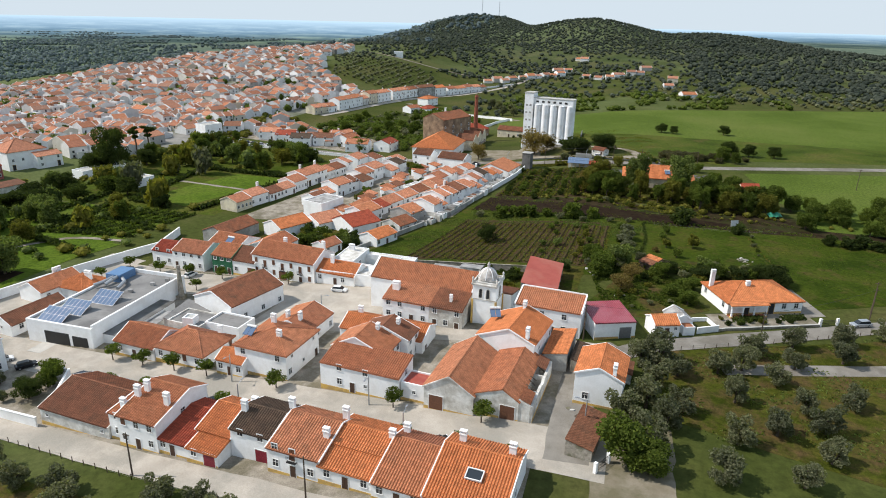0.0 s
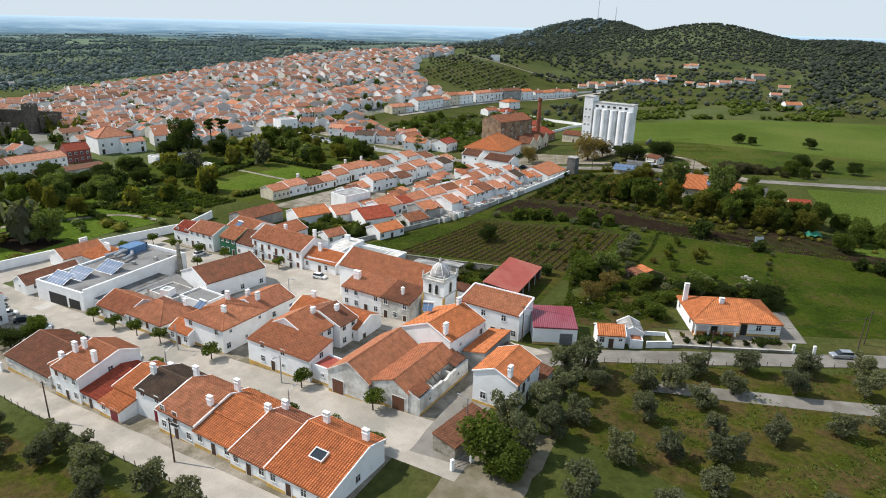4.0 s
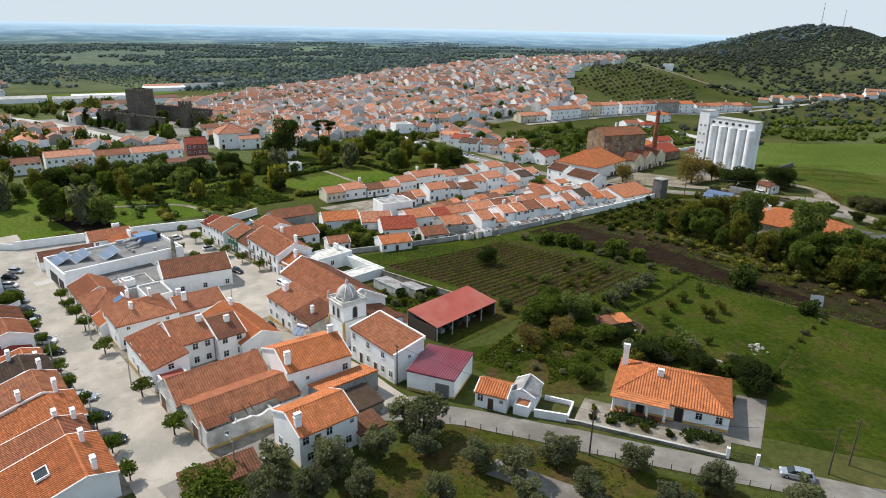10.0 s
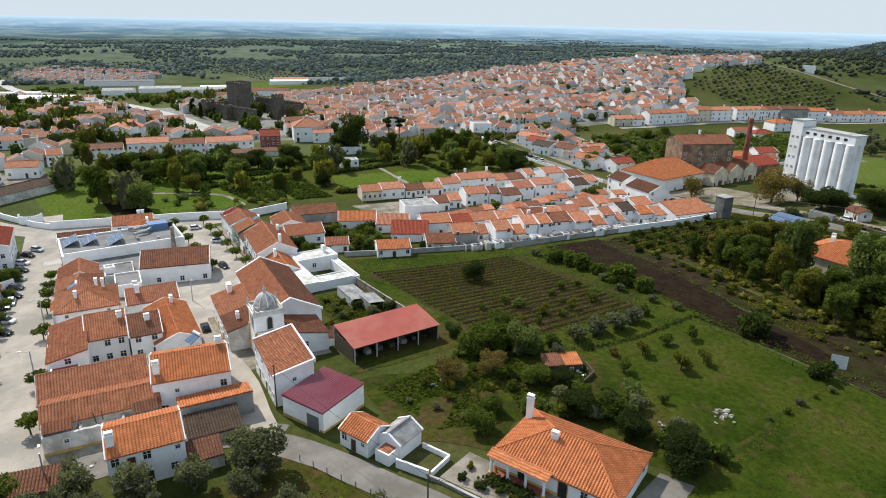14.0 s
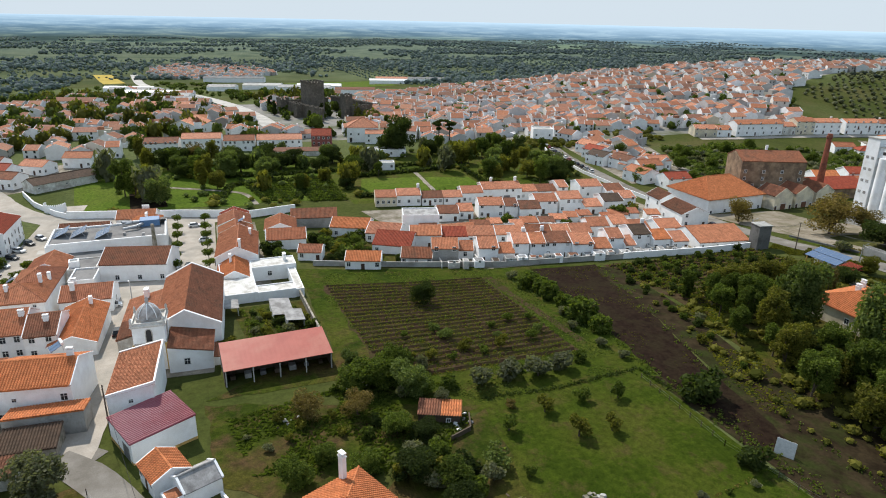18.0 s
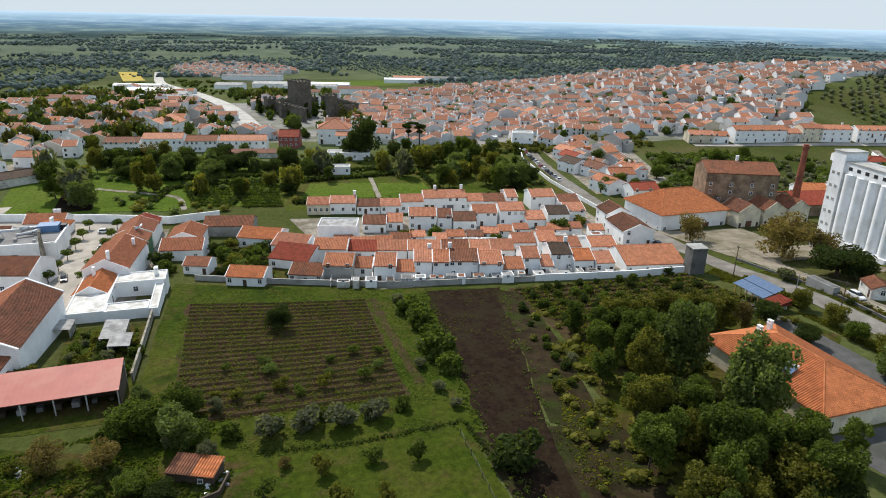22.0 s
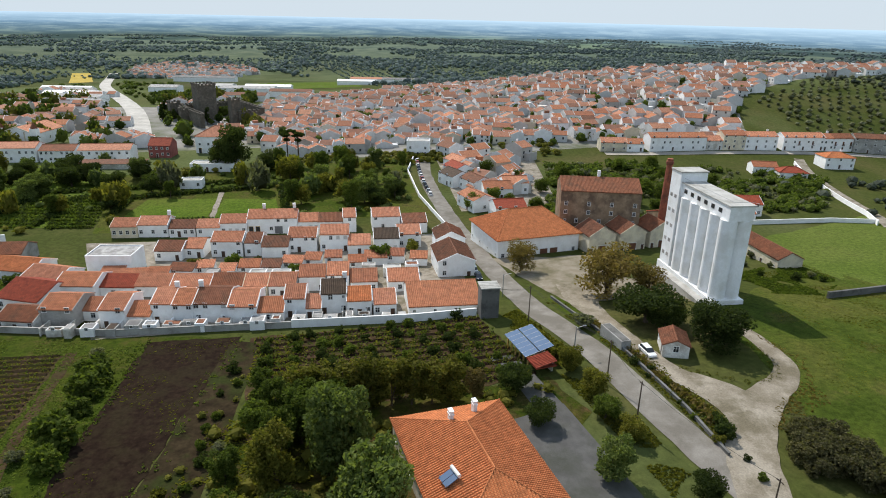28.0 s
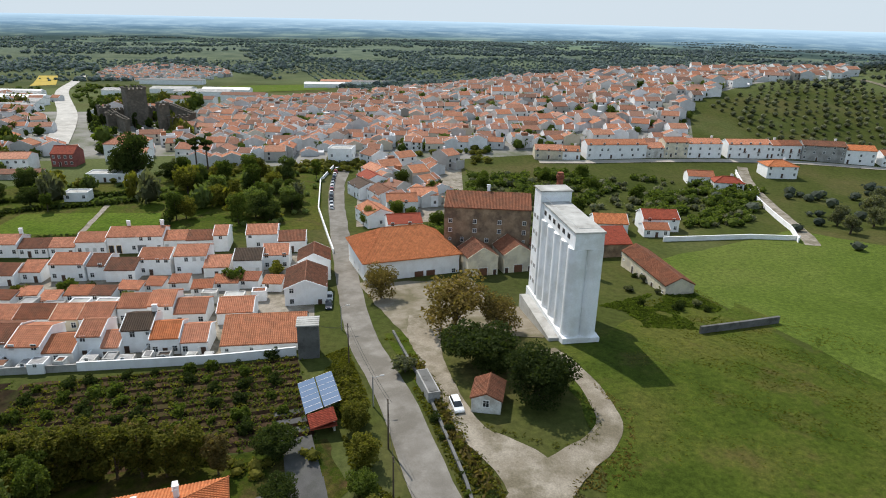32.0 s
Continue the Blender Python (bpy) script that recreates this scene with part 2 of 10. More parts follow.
# far roofs: the clay tones are slightly greyed, a touch of painted haze
TILE_TOWN_FAR = roof_tiles("far_town_clay_roof", ((0.147, 0.088, 0.062), (0.368, 0.155, 0.087), (0.248, 0.126, 0.082), (0.405, 0.197, 0.122), (0.184, 0.105, 0.076), (0.377, 0.151, 0.080), (0.285, 0.164, 0.118), (0.396, 0.168, 0.091)), (0.138, 0.091, 0.065), 0.5, True, False)
SHEET_RED = surface("red_painted_sheet", (0.32, 0.062, 0.042), (0.38, 0.085, 0.058), 0.25, 0.58, 6.0, (0.38, 0.115, 0.078), 0.12, 0.1, spec=0.3)
SHEET_WINE = surface("wine_red_sheet", (0.22, 0.03, 0.045), (0.28, 0.045, 0.06), 0.25, 0.38, 6.0, (0.27, 0.07, 0.09), 0.12, 0.1, spec=0.5)
SHEET_GREY = surface("fibre_cement", (0.30, 0.29, 0.28), (0.42, 0.41, 0.39), 0.7, 0.8, 8.0, (0.20, 0.19, 0.18), 0.4, 0.2, 0.1)
MEMBRANE = surface("flat_roof_felt", (0.20, 0.195, 0.185), (0.27, 0.26, 0.25), 0.5, 0.9, 10.0, (0.15, 0.145, 0.14), 0.25, 0.2)
CONCRETE = surface("concrete", (0.42, 0.41, 0.38), (0.54, 0.53, 0.50), 0.6, 0.9, 9.0, (0.32, 0.31, 0.28), 0.3, 0.25)
SILO_WHITE = surface("white_silo_paint", (0.82, 0.83, 0.84), (0.88, 0.89, 0.90), 0.35, 0.8, 8.0, (0.72, 0.72, 0.70), 0.18, 0.1)
BRICK = surface("brick_red", (0.26, 0.08, 0.045), (0.36, 0.12, 0.07), 2.5, 0.9, 12.0, (0.16, 0.06, 0.04), 0.6, 0.4)
FACTORY = surface("brown_factory_plaster", (0.22, 0.15, 0.095), (0.33, 0.24, 0.16), 0.4, 0.92, 6.0, (0.14, 0.10, 0.07), 0.25, 0.35, 0.05)
PALE_ROAD = surface("pale_concrete", (0.44, 0.42, 0.38), (0.54, 0.51, 0.46), 0.25, 0.92, 5.0, (0.36, 0.34, 0.30), 0.1, 0.1)
STONE = surface("grey_stone", (0.10, 0.085, 0.068), (0.18, 0.155, 0.125), 0.7, 0.95, 4.0, (0.10, 0.09, 0.07), 0.3, 0.6)
RUBBLE = surface("rubble_wall", (0.25, 0.22, 0.18), (0.40, 0.36, 0.30), 1.6, 0.95, 6.0, (0.16, 0.15, 0.10), 0.5, 0.6)
GLASS = nodes_of("window_glass", 0.08, 0.6)[0]
GLASS.node_tree.nodes["Principled BSDF"].inputs["Base Color"].default_value = (0.025, 0.03, 0.035, 1)
SHUTTER = plain("brown_shutters", (0.15, 0.065, 0.035), 0.6)
BLIND = plain("pale_roller_blind", (0.52, 0.52, 0.50), 0.6)
DOOR_WOOD = plain("dark_wood_door", (0.075, 0.04, 0.025), 0.6)
DOOR_GREY = plain("grey_metal_door", (0.16, 0.16, 0.165), 0.5)
DOOR_RED = plain("wine_red_door", (0.22, 0.02, 0.035), 0.5)
FRAME = plain("white_frame", (0.76, 0.76, 0.74), 0.6)
STEEL = plain("galvanised_steel", (0.42, 0.43, 0.44), 0.4, 0.6)
DARK_IRON = plain("dark_iron", (0.035, 0.035, 0.035), 0.6, 0.3)
POLE_WOOD = plain("pole_timber", (0.09, 0.065, 0.045), 0.9)
SOLAR = nodes_of("solar_cell", 0.14, 0.5)[0]
SOLAR.node_tree.nodes["Principled BSDF"].inputs["Base Color"].default_value = (0.10, 0.15, 0.24, 1)
BLUE_METAL = plain("blue_duct", (0.10, 0.20, 0.36), 0.5)
STREET = surface("pale_asphalt", (0.3717, 0.3304, 0.2773), (0.4543, 0.4071, 0.3481), 0.25, 0.92, 5.0, (0.3068, 0.2832, 0.2419), 0.09, 0.15, spec=0.03)
LANE = surface("lane_asphalt", (0.195, 0.178, 0.153), (0.262, 0.243, 0.213), 0.3, 0.92, 6.0, (0.165, 0.150, 0.126), 0.12, 0.2, spec=0.03)
PAVE = surface("pavement_stone", (0.2484, 0.2162, 0.1748), (0.3404, 0.3036, 0.2484), 0.6, 0.9, 5.0, (0.1564, 0.138, 0.0966), 0.16, 0.2, grain_by=0.6, spec=0.03)
DARK_RENDER = surface("dark_grey_render", (0.13, 0.128, 0.12), (0.20, 0.195, 0.185), 0.6, 0.92, 8.0, (0.09, 0.088, 0.08), 0.3, 0.3, 0.05)
DRIVE = surface("dark_drive_asphalt", (0.085, 0.083, 0.08), (0.12, 0.118, 0.112), 0.3, 0.92, 8.0, (0.07, 0.072, 0.06), 0.1, 0.15, spec=0.03)
TOWN_GROUND = surface("town_paving", (0.19, 0.18, 0.16), (0.27, 0.255, 0.23), 0.2, 0.92, 3.0, (0.10, 0.11, 0.06), 0.05, 0.1)
DIRT = surface("pale_dirt", (0.2152, 0.1829, 0.1345), (0.269, 0.2367, 0.1829), 0.35, 0.95, 8.0, (0.1452, 0.1291, 0.08069), 0.12, 0.35, spec=0.03)
GRAVEL = surface("worn_pale_gravel", (0.225, 0.193, 0.145), (0.335, 0.295, 0.235), 0.22, 0.95, 3.5, (0.165, 0.142, 0.098), 0.16, 0.6, grain_by=0.6, spec=0.03)
SOIL = surface("brown_soil", (0.01445, 0.0085, 0.00595), (0.0272, 0.017, 0.01105), 0.8, 0.97, 1.8, (0.0255, 0.0187, 0.0102), 0.2, 0.9, grain_by=0.7, spec=0.03)
EARTH = surface("weedy_dark_earth", (0.020, 0.014, 0.008), (0.044, 0.032, 0.017), 0.35, 0.97, 1.8, (0.030, 0.036, 0.010), 0.14, 0.9, grain_by=0.7, spec=0.03)
VINE_SOIL = surface("vineyard_soil", (0.046, 0.029, 0.016), (0.082, 0.054, 0.031), 0.5, 0.97, 2.0, (0.044, 0.04136, 0.0132), 0.25, 0.8, grain_by=0.7, spec=0.03)


def turf(name, dark, fresh, pale, dry, dryness=0.5, broad=0.035, spread=0.22):
    """Grass: broad fresh and pale patches, dry earth showing through, tussocks and blades in the grain."""
    m, nt, b = nodes_of(name, 0.95, 0.03)
    dark, fresh, pale, dry = (tuple(v * k for v, k in zip(c, (1.12, 1.0, 0.95))) for c in (dark, fresh, pale, dry))
    wide = position_noise(nt, broad, 5, 0.62)
    col = ramp(nt, wide, ((0.36, dark), (0.48, fresh), (0.63, pale)))
    patch = position_noise(nt, spread, 6, 0.7)
    col = mix(nt, ramp(nt, patch, ((0.70 - 0.25 * dryness, (0, 0, 0)), (0.90 - 0.25 * dryness, (0.9,) * 3))), col, dry)
    clump = position_noise(nt, 0.9, 5, 0.7)
    col = mix(nt, 0.85, col, ramp(nt, clump, ((0.3, (0.52, 0.55, 0.5)), (0.5, (1.0, 1.0, 1.0)), (0.7, (1.5, 1.42, 1.3)))), 'MULTIPLY')
    blade = position_noise(nt, 5.0, 3, 0.7)
    col = mix(nt, 0.7, col, ramp(nt, blade, ((0.3, (0.6, 0.62, 0.6)), (0.7, (1.4, 1.35, 1.3)))), 'MULTIPLY')
    nt.links.new(col, b.inputs["Base Color"])
    bump(nt, b, clump, 0.9, 0.3)
    return m


LAWN = turf("park_lawn", (0.054, 0.100, 0.011), (0.070, 0.120, 0.015), (0.080, 0.118, 0.020), (0.05525, 0.06375, 0.017), 0.2)
ROUGH_GRASS = turf("rough_grass", (0.03772, 0.06396, 0.00738), (0.05084, 0.07708, 0.01066), (0.06724, 0.08036, 0.01804), (0.0697, 0.05904, 0.02624), 0.75, 0.05, 0.15)
MEADOW = turf("weedy_meadow", (0.030, 0.053, 0.008), (0.048, 0.076, 0.012), (0.070, 0.086, 0.020), (0.080, 0.072, 0.028), 0.66, 0.035, 0.09)
CROP = turf("young_crop", (0.056, 0.093, 0.015), (0.071, 0.113, 0.021), (0.090, 0.126, 0.030), (0.088, 0.104, 0.031), 0.3, 0.012, 0.06)
OLIVE_FLOOR = turf("olive_grove_floor", (0.030, 0.044, 0.006), (0.046, 0.060, 0.009), (0.066, 0.066, 0.016), (0.076, 0.056, 0.028), 1.05, 0.06)
VERGE = turf("lush_field_edge", (0.020, 0.038, 0.004), (0.033, 0.056, 0.006), (0.050, 0.065, 0.011), (0.066, 0.055, 0.022), 0.7, 0.05)
GARDEN = turf("overgrown_garden", (0.0221, 0.0391, 0.0051), (0.0374, 0.0561, 0.00765), (0.0544, 0.0578, 0.0136), (0.068, 0.0476, 0.0255), 0.95, 0.08, 0.18)
YELLOW_FIELD = surface("yellow_flowers", (0.36, 0.26, 0.03), (0.46, 0.33, 0.05), 0.1, 0.95, 3.0, bump_by=0.2)
BARK = surface("bark", (0.06, 0.045, 0.032), (0.11, 0.085, 0.06), 3.0, 0.95, 12.0, bump_by=0.6)
LEAF = foliage("green_leaves", (0.03312, 0.05796, 0.01035), (0.09108, 0.1325, 0.02587))
LEAF_OLIVE = foliage("olive_leaves", (0.072, 0.088, 0.046), (0.135, 0.158, 0.092))
LEAF_DARK = foliage("dark_leaves", (0.0220, 0.0374, 0.0110), (0.0418, 0.0638, 0.0176))
LEAF_WARM = foliage("yellow_green_leaves", (0.051, 0.06587, 0.01063), (0.1328, 0.1424, 0.02763))
LEAF_BRIGHT = foliage("spring_leaves", (0.050, 0.080, 0.022), (0.120, 0.168, 0.050))
LEAF_DRY = foliage("brownish_leaves", (0.080, 0.070, 0.024), (0.155, 0.132, 0.046))
LEAF_SCRUB = foliage("scrubby_leaves", (0.046, 0.052, 0.024), (0.098, 0.104, 0.052))
# hill woods: leaf green greyed and blued to paint in thin haze
LEAF_FAR_HAZED = foliage("hazed_distant_leaves", (0.046, 0.066, 0.050), (0.092, 0.118, 0.084))
# leaves out on the plain: paler and bluer, the haze is in their colour
LEAF_PLAIN_HAZED = foliage("hazed_plain_leaves", (0.066, 0.100, 0.106), (0.126, 0.176, 0.176))
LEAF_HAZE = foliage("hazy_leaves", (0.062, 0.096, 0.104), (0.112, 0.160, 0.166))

# ---- building blocks ----


def mesh_ob(name, verts, faces, material, parent=None, label=""):
    me = bpy.data.meshes.new(name)
    me.from_pydata(verts, [], faces)
    me.materials.append(material)
    ob = new(name, me)
    ob.parent = parent
    if label:
        tagged(ob, label)
    return ob


def share(name, mesh, parent, m):
    ob = new(name, mesh)
    ob.parent = parent
    ob.matrix_basis = m
    return ob


class Shape:
    """Collects simple solids into one mesh."""

    def __init__(self):
        self.v, self.f = [], []

    def add(self, verts, faces):
        n = len(self.v)
        self.v += [tuple(p) for p in verts]
        self.f += [tuple(n + k for k in q) for q in faces]
        return self

    def box(self, x0, x1, y0, y1, z0, z1, m=None):
        p = [Vector((x, y, z)) for z in (z0, z1) for y in (y0, y1) for x in (x0, x1)]
        if m:
            p = [m @ q for q in p]
        return self.add(p, [(0, 2, 3, 1), (4, 5, 7, 6), (0, 1, 5, 4), (2, 6, 7, 3), (0, 4, 6, 2), (1, 3, 7, 5)])

    def tube(self, rings, sides=10, cap=True, m=None):
        """rings: (x, y, z, radius) from the bottom up."""
        p = []
        for x, y, z, r in rings:
            p += [Vector((x + r * math.cos(6.2832 * k / sides), y + r * math.sin(6.2832 * k / sides), z)) for k in range(sides)]
        if m:
            p = [m @ q for q in p]
        f = [(i * sides + k, i * sides + (k + 1) % sides, (i + 1) * sides + (k + 1) % sides, (i + 1) * sides + k) for i in range(len(rings) - 1) for k in range(sides)]
        if cap:
            f += [tuple(range(sides))[::-1], tuple((len(rings) - 1) * sides + k for k in range(sides))]
        return self.add(p, f)

    def beam(self, a, b, r, sides=6):
        a, b = Vector(a), Vector(b)
        q = (b - a).to_track_quat("Z", "Y").to_matrix().to_4x4()
        return self.tube([(0, 0, 0, r), (0, 0, (b - a).length, r)], sides, True, Matrix.Translation(a) @ q)

    def prism(self, outline, z0, z1, m=None):
        n = len(outline)
        p = [Vector((x, y, z0)) for x, y in outline] + [Vector((x, y, z1)) for x, y in outline]
        if m:
            p = [m @ q for q in p]
        return self.add(p, [tuple(range(n))[::-1], tuple(range(n, 2 * n))] + [(k, (k + 1) % n, n + (k + 1) % n, n + k) for k in range(n)])

    def ob(self, name, material, parent=None, label=""):
        return mesh_ob(name, self.v, self.f, material, parent, label)


def thing(name, x, y, z, yaw, label, category, group="", kind=""):
    e = new(name)
    e.empty_display_size = 0.5
    e.matrix_basis = pose(x, y, z, 0, 0, yaw)
    return tagged(e, label, category, group, kind)


PITCH = 0.44


def tile_plane(s, x0, x1, near, far_at, zn, rise_per, flip, axis=0, lift=0.0, pitch=PITCH):
    """Rows of rounded tiles up one slope. near: where the eave lies; far_at(x): where the slope ends there."""
    n = max(2, int(round((x1 - x0) / pitch)) * 4)
    v, f = [], []
    prof = (0.0, 0.125, 0.16, 0.125)
    for k in range(n + 1):
        x = x0 + (x1 - x0) * k / n
        yf = far_at(x)
        h = prof[k % 4] + lift
        for y in (near, yf):
            z = zn + abs(y - near) * rise_per + h
            v.append((x, y, z) if axis == 0 else (y, x, z))
    for k in range(n):
        q = (2 * k, 2 * k + 2, 2 * k + 3, 2 * k + 1)
        f.append(q[::-1] if flip else q)
    s.add(v, f)


def gable_roof(w, df, db, hr, hf, hb, over=0.25, ribs=True):
    """Two slopes about a ridge along x at y = 0, with a slab under the tiles."""
    s = Shape()
    kf, kb = (hr - hf) / df, (hr - hb) / db
    x0, x1 = -w / 2 - over * 0.5, w / 2 + over * 0.5
    yf, yb = -df - over, db + over
    zf, zb = hr - kf * (df + over), hr - kb * (db + over)
    t = 0.14
    p = [(x, y, z) for x in (x0, x1) for y, z in ((yf, zf), (0, hr), (yb, zb), (yb, zb - t), (0, hr - t), (yf, zf - t))]
    s.add(p, [(0, 6, 7, 1), (1, 7, 8, 2), (2, 8, 9, 3), (3, 9, 10, 4), (4, 10, 11, 5), (5, 11, 6, 0), (5, 0, 1, 4), (4, 1, 2, 3), (6, 11, 10, 7), (7, 10, 9, 8)])
    slopes = []
    if ribs:
        for near, z, k, flip in ((yf - 0.06, zf + 0.02, kf, False), (yb + 0.06, zb + 0.02, kb, True)):
            q = Shape()
            tile_plane(q, x0, x1, near, lambda x: 0.0, z, k, flip)
            slopes.append(q)
    return s, slopes


def put_roof(made, name, tile, e):
    """The slab as the roof, each slope of tiles as a part of it."""
    roof = made[0].ob(name, tile, e)
    for q in made[1]:
        q.ob("tile_slope", tile, roof)
    return roof


def ridge_bar(w, hr, r=0.16):
    s = Shape()
    s.beam((-w / 2, 0, hr + 0.03), (w / 2, 0, hr + 0.03), r, 8)
    return s


def hip_roof(w, d, hr, h, over=0.35, ribs=True, run=None):
    """Four slopes; ridge along x."""
    s = Shape()
    W, D = w / 2 + over, d / 2 + over
    run = (run or d / 2) + over
    k, ke = (hr - h) / (d / 2), (hr - h) / (run - over)
    z0 = h - k * over
    t = 0.16
    r = max(0.0, W - run)
    p = [(-W, -D, z0), (W, -D, z0), (W, D, z0), (-W, D, z0), (-r, 0, hr), (r, 0, hr)]
    p += [(x, y, z - t) for x, y, z in p[:4]]
    s.add(p, [(0, 1, 5, 4), (1, 2, 5), (2, 3, 4, 5), (3, 0, 4), (0, 6, 7, 1), (1, 7, 8, 2), (2, 8, 9, 3), (3, 9, 6, 0), (6, 9, 8, 7)])
    slopes = [Shape(), Shape(), Shape(), Shape()] if ribs else []
    if ribs:
        def side(sign):
            return lambda x: sign * (D - D * min(1.0, (W - abs(x)) / run))
        tile_plane(slopes[0], -W, W, -D, side(-1), z0, (hr - z0) / D, False)
        tile_plane(slopes[1], -W, W, D, side(1), z0, (hr - z0) / D, True)

        def end(sign):
            return lambda y: sign * (W - run * (D - abs(y)) / D)
        tile_plane(slopes[2], -D, D, -W, end(-1), z0, (hr - z0) / run, True, 1)
        tile_plane(slopes[3], -D, D, W, end(1), z0, (hr - z0) / run, False, 1)
    return (s, slopes), (W, D, z0, r, hr)


_window_meshes = {}


def opening_mesh(kind, w, h):
    """Meshes of a window or door of that size, drawn in the plane y = 0 and facing -y; its foot at z = 0."""
    key = (kind, round(w, 2), round(h, 2))
    if key in _window_meshes:
        return _window_meshes[key]
    out = []
    fr = Shape()
    b = 0.11
    fr.box(-w / 2 - b, -w / 2, -0.06, 0.02, 0, h).box(w / 2, w / 2 + b, -0.06, 0.02, 0, h).box(-w / 2 - b, w / 2 + b, -0.06, 0.02, h, h + b)
    if kind in "WSBV":
        fr.box(-w / 2 - b - 0.05, w / 2 + b + 0.05, -0.12, 0.02, -b, 0)
    out.append(("frame", fr, FRAME if kind != "O" else OCHRE))
    pane = Shape()
    if kind in "WV":
        pane.box(-w / 2, w / 2, -0.025, 0.02, 0, h)
        out.append(("pane", pane, GLASS))
        bars = Shape()
        bars.box(-0.03, 0.03, -0.045, 0.0, 0, h).box(-w / 2, w / 2, -0.045, 0.0, h * 0.62, h * 0.62 + 0.05)
        out.append(("glazing_bar", bars, FRAME if kind == "W" else BLIND))
    elif kind in "SB":
        for s0, s1 in ((-w / 2, -0.015), (0.015, w / 2)):
            p = Shape().box(s0, s1, -0.05, 0.02, 0.02, h)
            for k in range(int(h / 0.22)):
                p.box(s0 + 0.06, s1 - 0.06, -0.075, -0.05, 0.1 + 0.22 * k, 0.2 + 0.22 * k)
            out.append(("shutter", p, SHUTTER))
        if kind == "B":
            r = Shape().box(-w / 2 - 0.3, w / 2 + 0.3, -0.55, 0, -0.2, -0.08)
            for k in range(9):
                x = -w / 2 - 0.26 + (w + 0.52) * k / 8
                r.box(x - 0.015, x + 0.015, -0.53, -0.5, -0.08, 0.85)
            r.box(-w / 2 - 0.3, w / 2 + 0.3, -0.54, -0.49, 0.85, 0.9)
            out.append(("balcony", r, DARK_IRON))
    elif kind == "L":
        p = Shape().box(-w / 2, w / 2, -0.04, 0.02, 0, h)
        out.append(("blind", p, BLIND))
    else:
        # O: a dark panel drawn where the recess would lie in shade
        mat = {"D": DOOR_WOOD, "G": DOOR_GREY, "R": DOOR_RED, "T": SHUTTER, "O": DARK_IRON}.get(kind, DOOR_WOOD)
        p = Shape().box(-w / 2, w / 2, -0.03, 0.02, 0, h)
        n = 2 if w < 1.6 else 4
        for k in range(n):
            x0, x1 = -w / 2 + w * k / n + 0.06, -w / 2 + w * (k + 1) / n - 0.06
            p.box(x0, x1, -0.05, -0.03, 0.15, h * 0.48).box(x0, x1, -0.05, -0.03, h * 0.54, h - 0.1)
        out.append(("leaf", p, mat))
    res = []
    for name, s, mat in out:
        me = bpy.data.meshes.new(name)
        me.from_pydata(s.v, [], s.f)
        me.materials.append(mat)
        res.append((name, me))
    _window_meshes[key] = res
    return res


SIZES = {"W": (0.95, 1.2), "V": (0.6, 0.6), "S": (0.95, 1.5), "B": (1.0, 2.1), "L": (1.0, 1.2), "D": (1.0, 2.1), "G": (2.6, 2.6), "R": (2.2, 2.4), "T": (2.6, 2.8), "O": (1.3, 2.6)}


def put_opening(parent, kind, m, size=None):
    w, h = size or SIZES[kind]
    meshes = opening_mesh(kind, w, h)
    top = share("window" if kind in "WSBVL" else "door", meshes[0][1], parent, m)
    for name, me in meshes[1:]:
        share(name, me, top, Matrix())
    return top


def put_openings(e, faces, w, y0, y1, base=0.35, storey=2.9):
    """faces: for each side a text per storey, bottom first, spread evenly along it."""
    for side, text in faces.items():
        for lev, row in enumerate(text.split("/")):
            n = len(row)
            for k, c in enumerate(row):
                if c == ".":
                    continue
                u = (k + 0.5) / n
                z = lev * storey + (0.1 if c in "DGRTO" else 0.75 if c == "B" else 1.35 if c != "V" else 1.75)
                if c == "B":
                    z = lev * storey + 0.25
                if side == "f":
                    m = pose(-w / 2 + w * u, y0 - 0.003, z)
                elif side == "b":
                    m = pose(w / 2 - w * u, y1 + 0.003, z, 0, 0, 180)
                elif side == "r":
                    m = pose(w / 2 + 0.003, y0 + (y1 - y0) * u, z, 0, 0, 90)
                else:
                    m = pose(-w / 2 - 0.003, y1 - (y1 - y0) * u, z, 0, 0, -90)
                put_opening(e, c, m)


def chimney(parent, x, y, z0, z1, w=1.0, d=0.6, mat=None):
    s = Shape().box(-w / 2, w / 2, -d / 2, d / 2, z0, z1)
    s.box(-w / 2 - 0.08, w / 2 + 0.08, -d / 2 - 0.08, d / 2 + 0.08, z1 - 0.35, z1 - 0.22)
    ob = s.ob("chimney", mat or WHITE, parent)
    ob.location = (x, y, 0)
    c = Shape()
    for a in (-1, 1):
        for b in (-1, 1):
            c.box(a * (w / 2 - 0.08) - 0.06, a * (w / 2 - 0.08) + 0.06, b * (d / 2 - 0.08) - 0.06, b * (d / 2 - 0.08) + 0.06, z1, z1 + 0.22)
    c.box(-w / 2 - 0.06, w / 2 + 0.06, -d / 2 - 0.06, d / 2 + 0.06, z1 + 0.22, z1 + 0.34)
    c.ob("chimney_cap", WHITE, ob)
    return ob


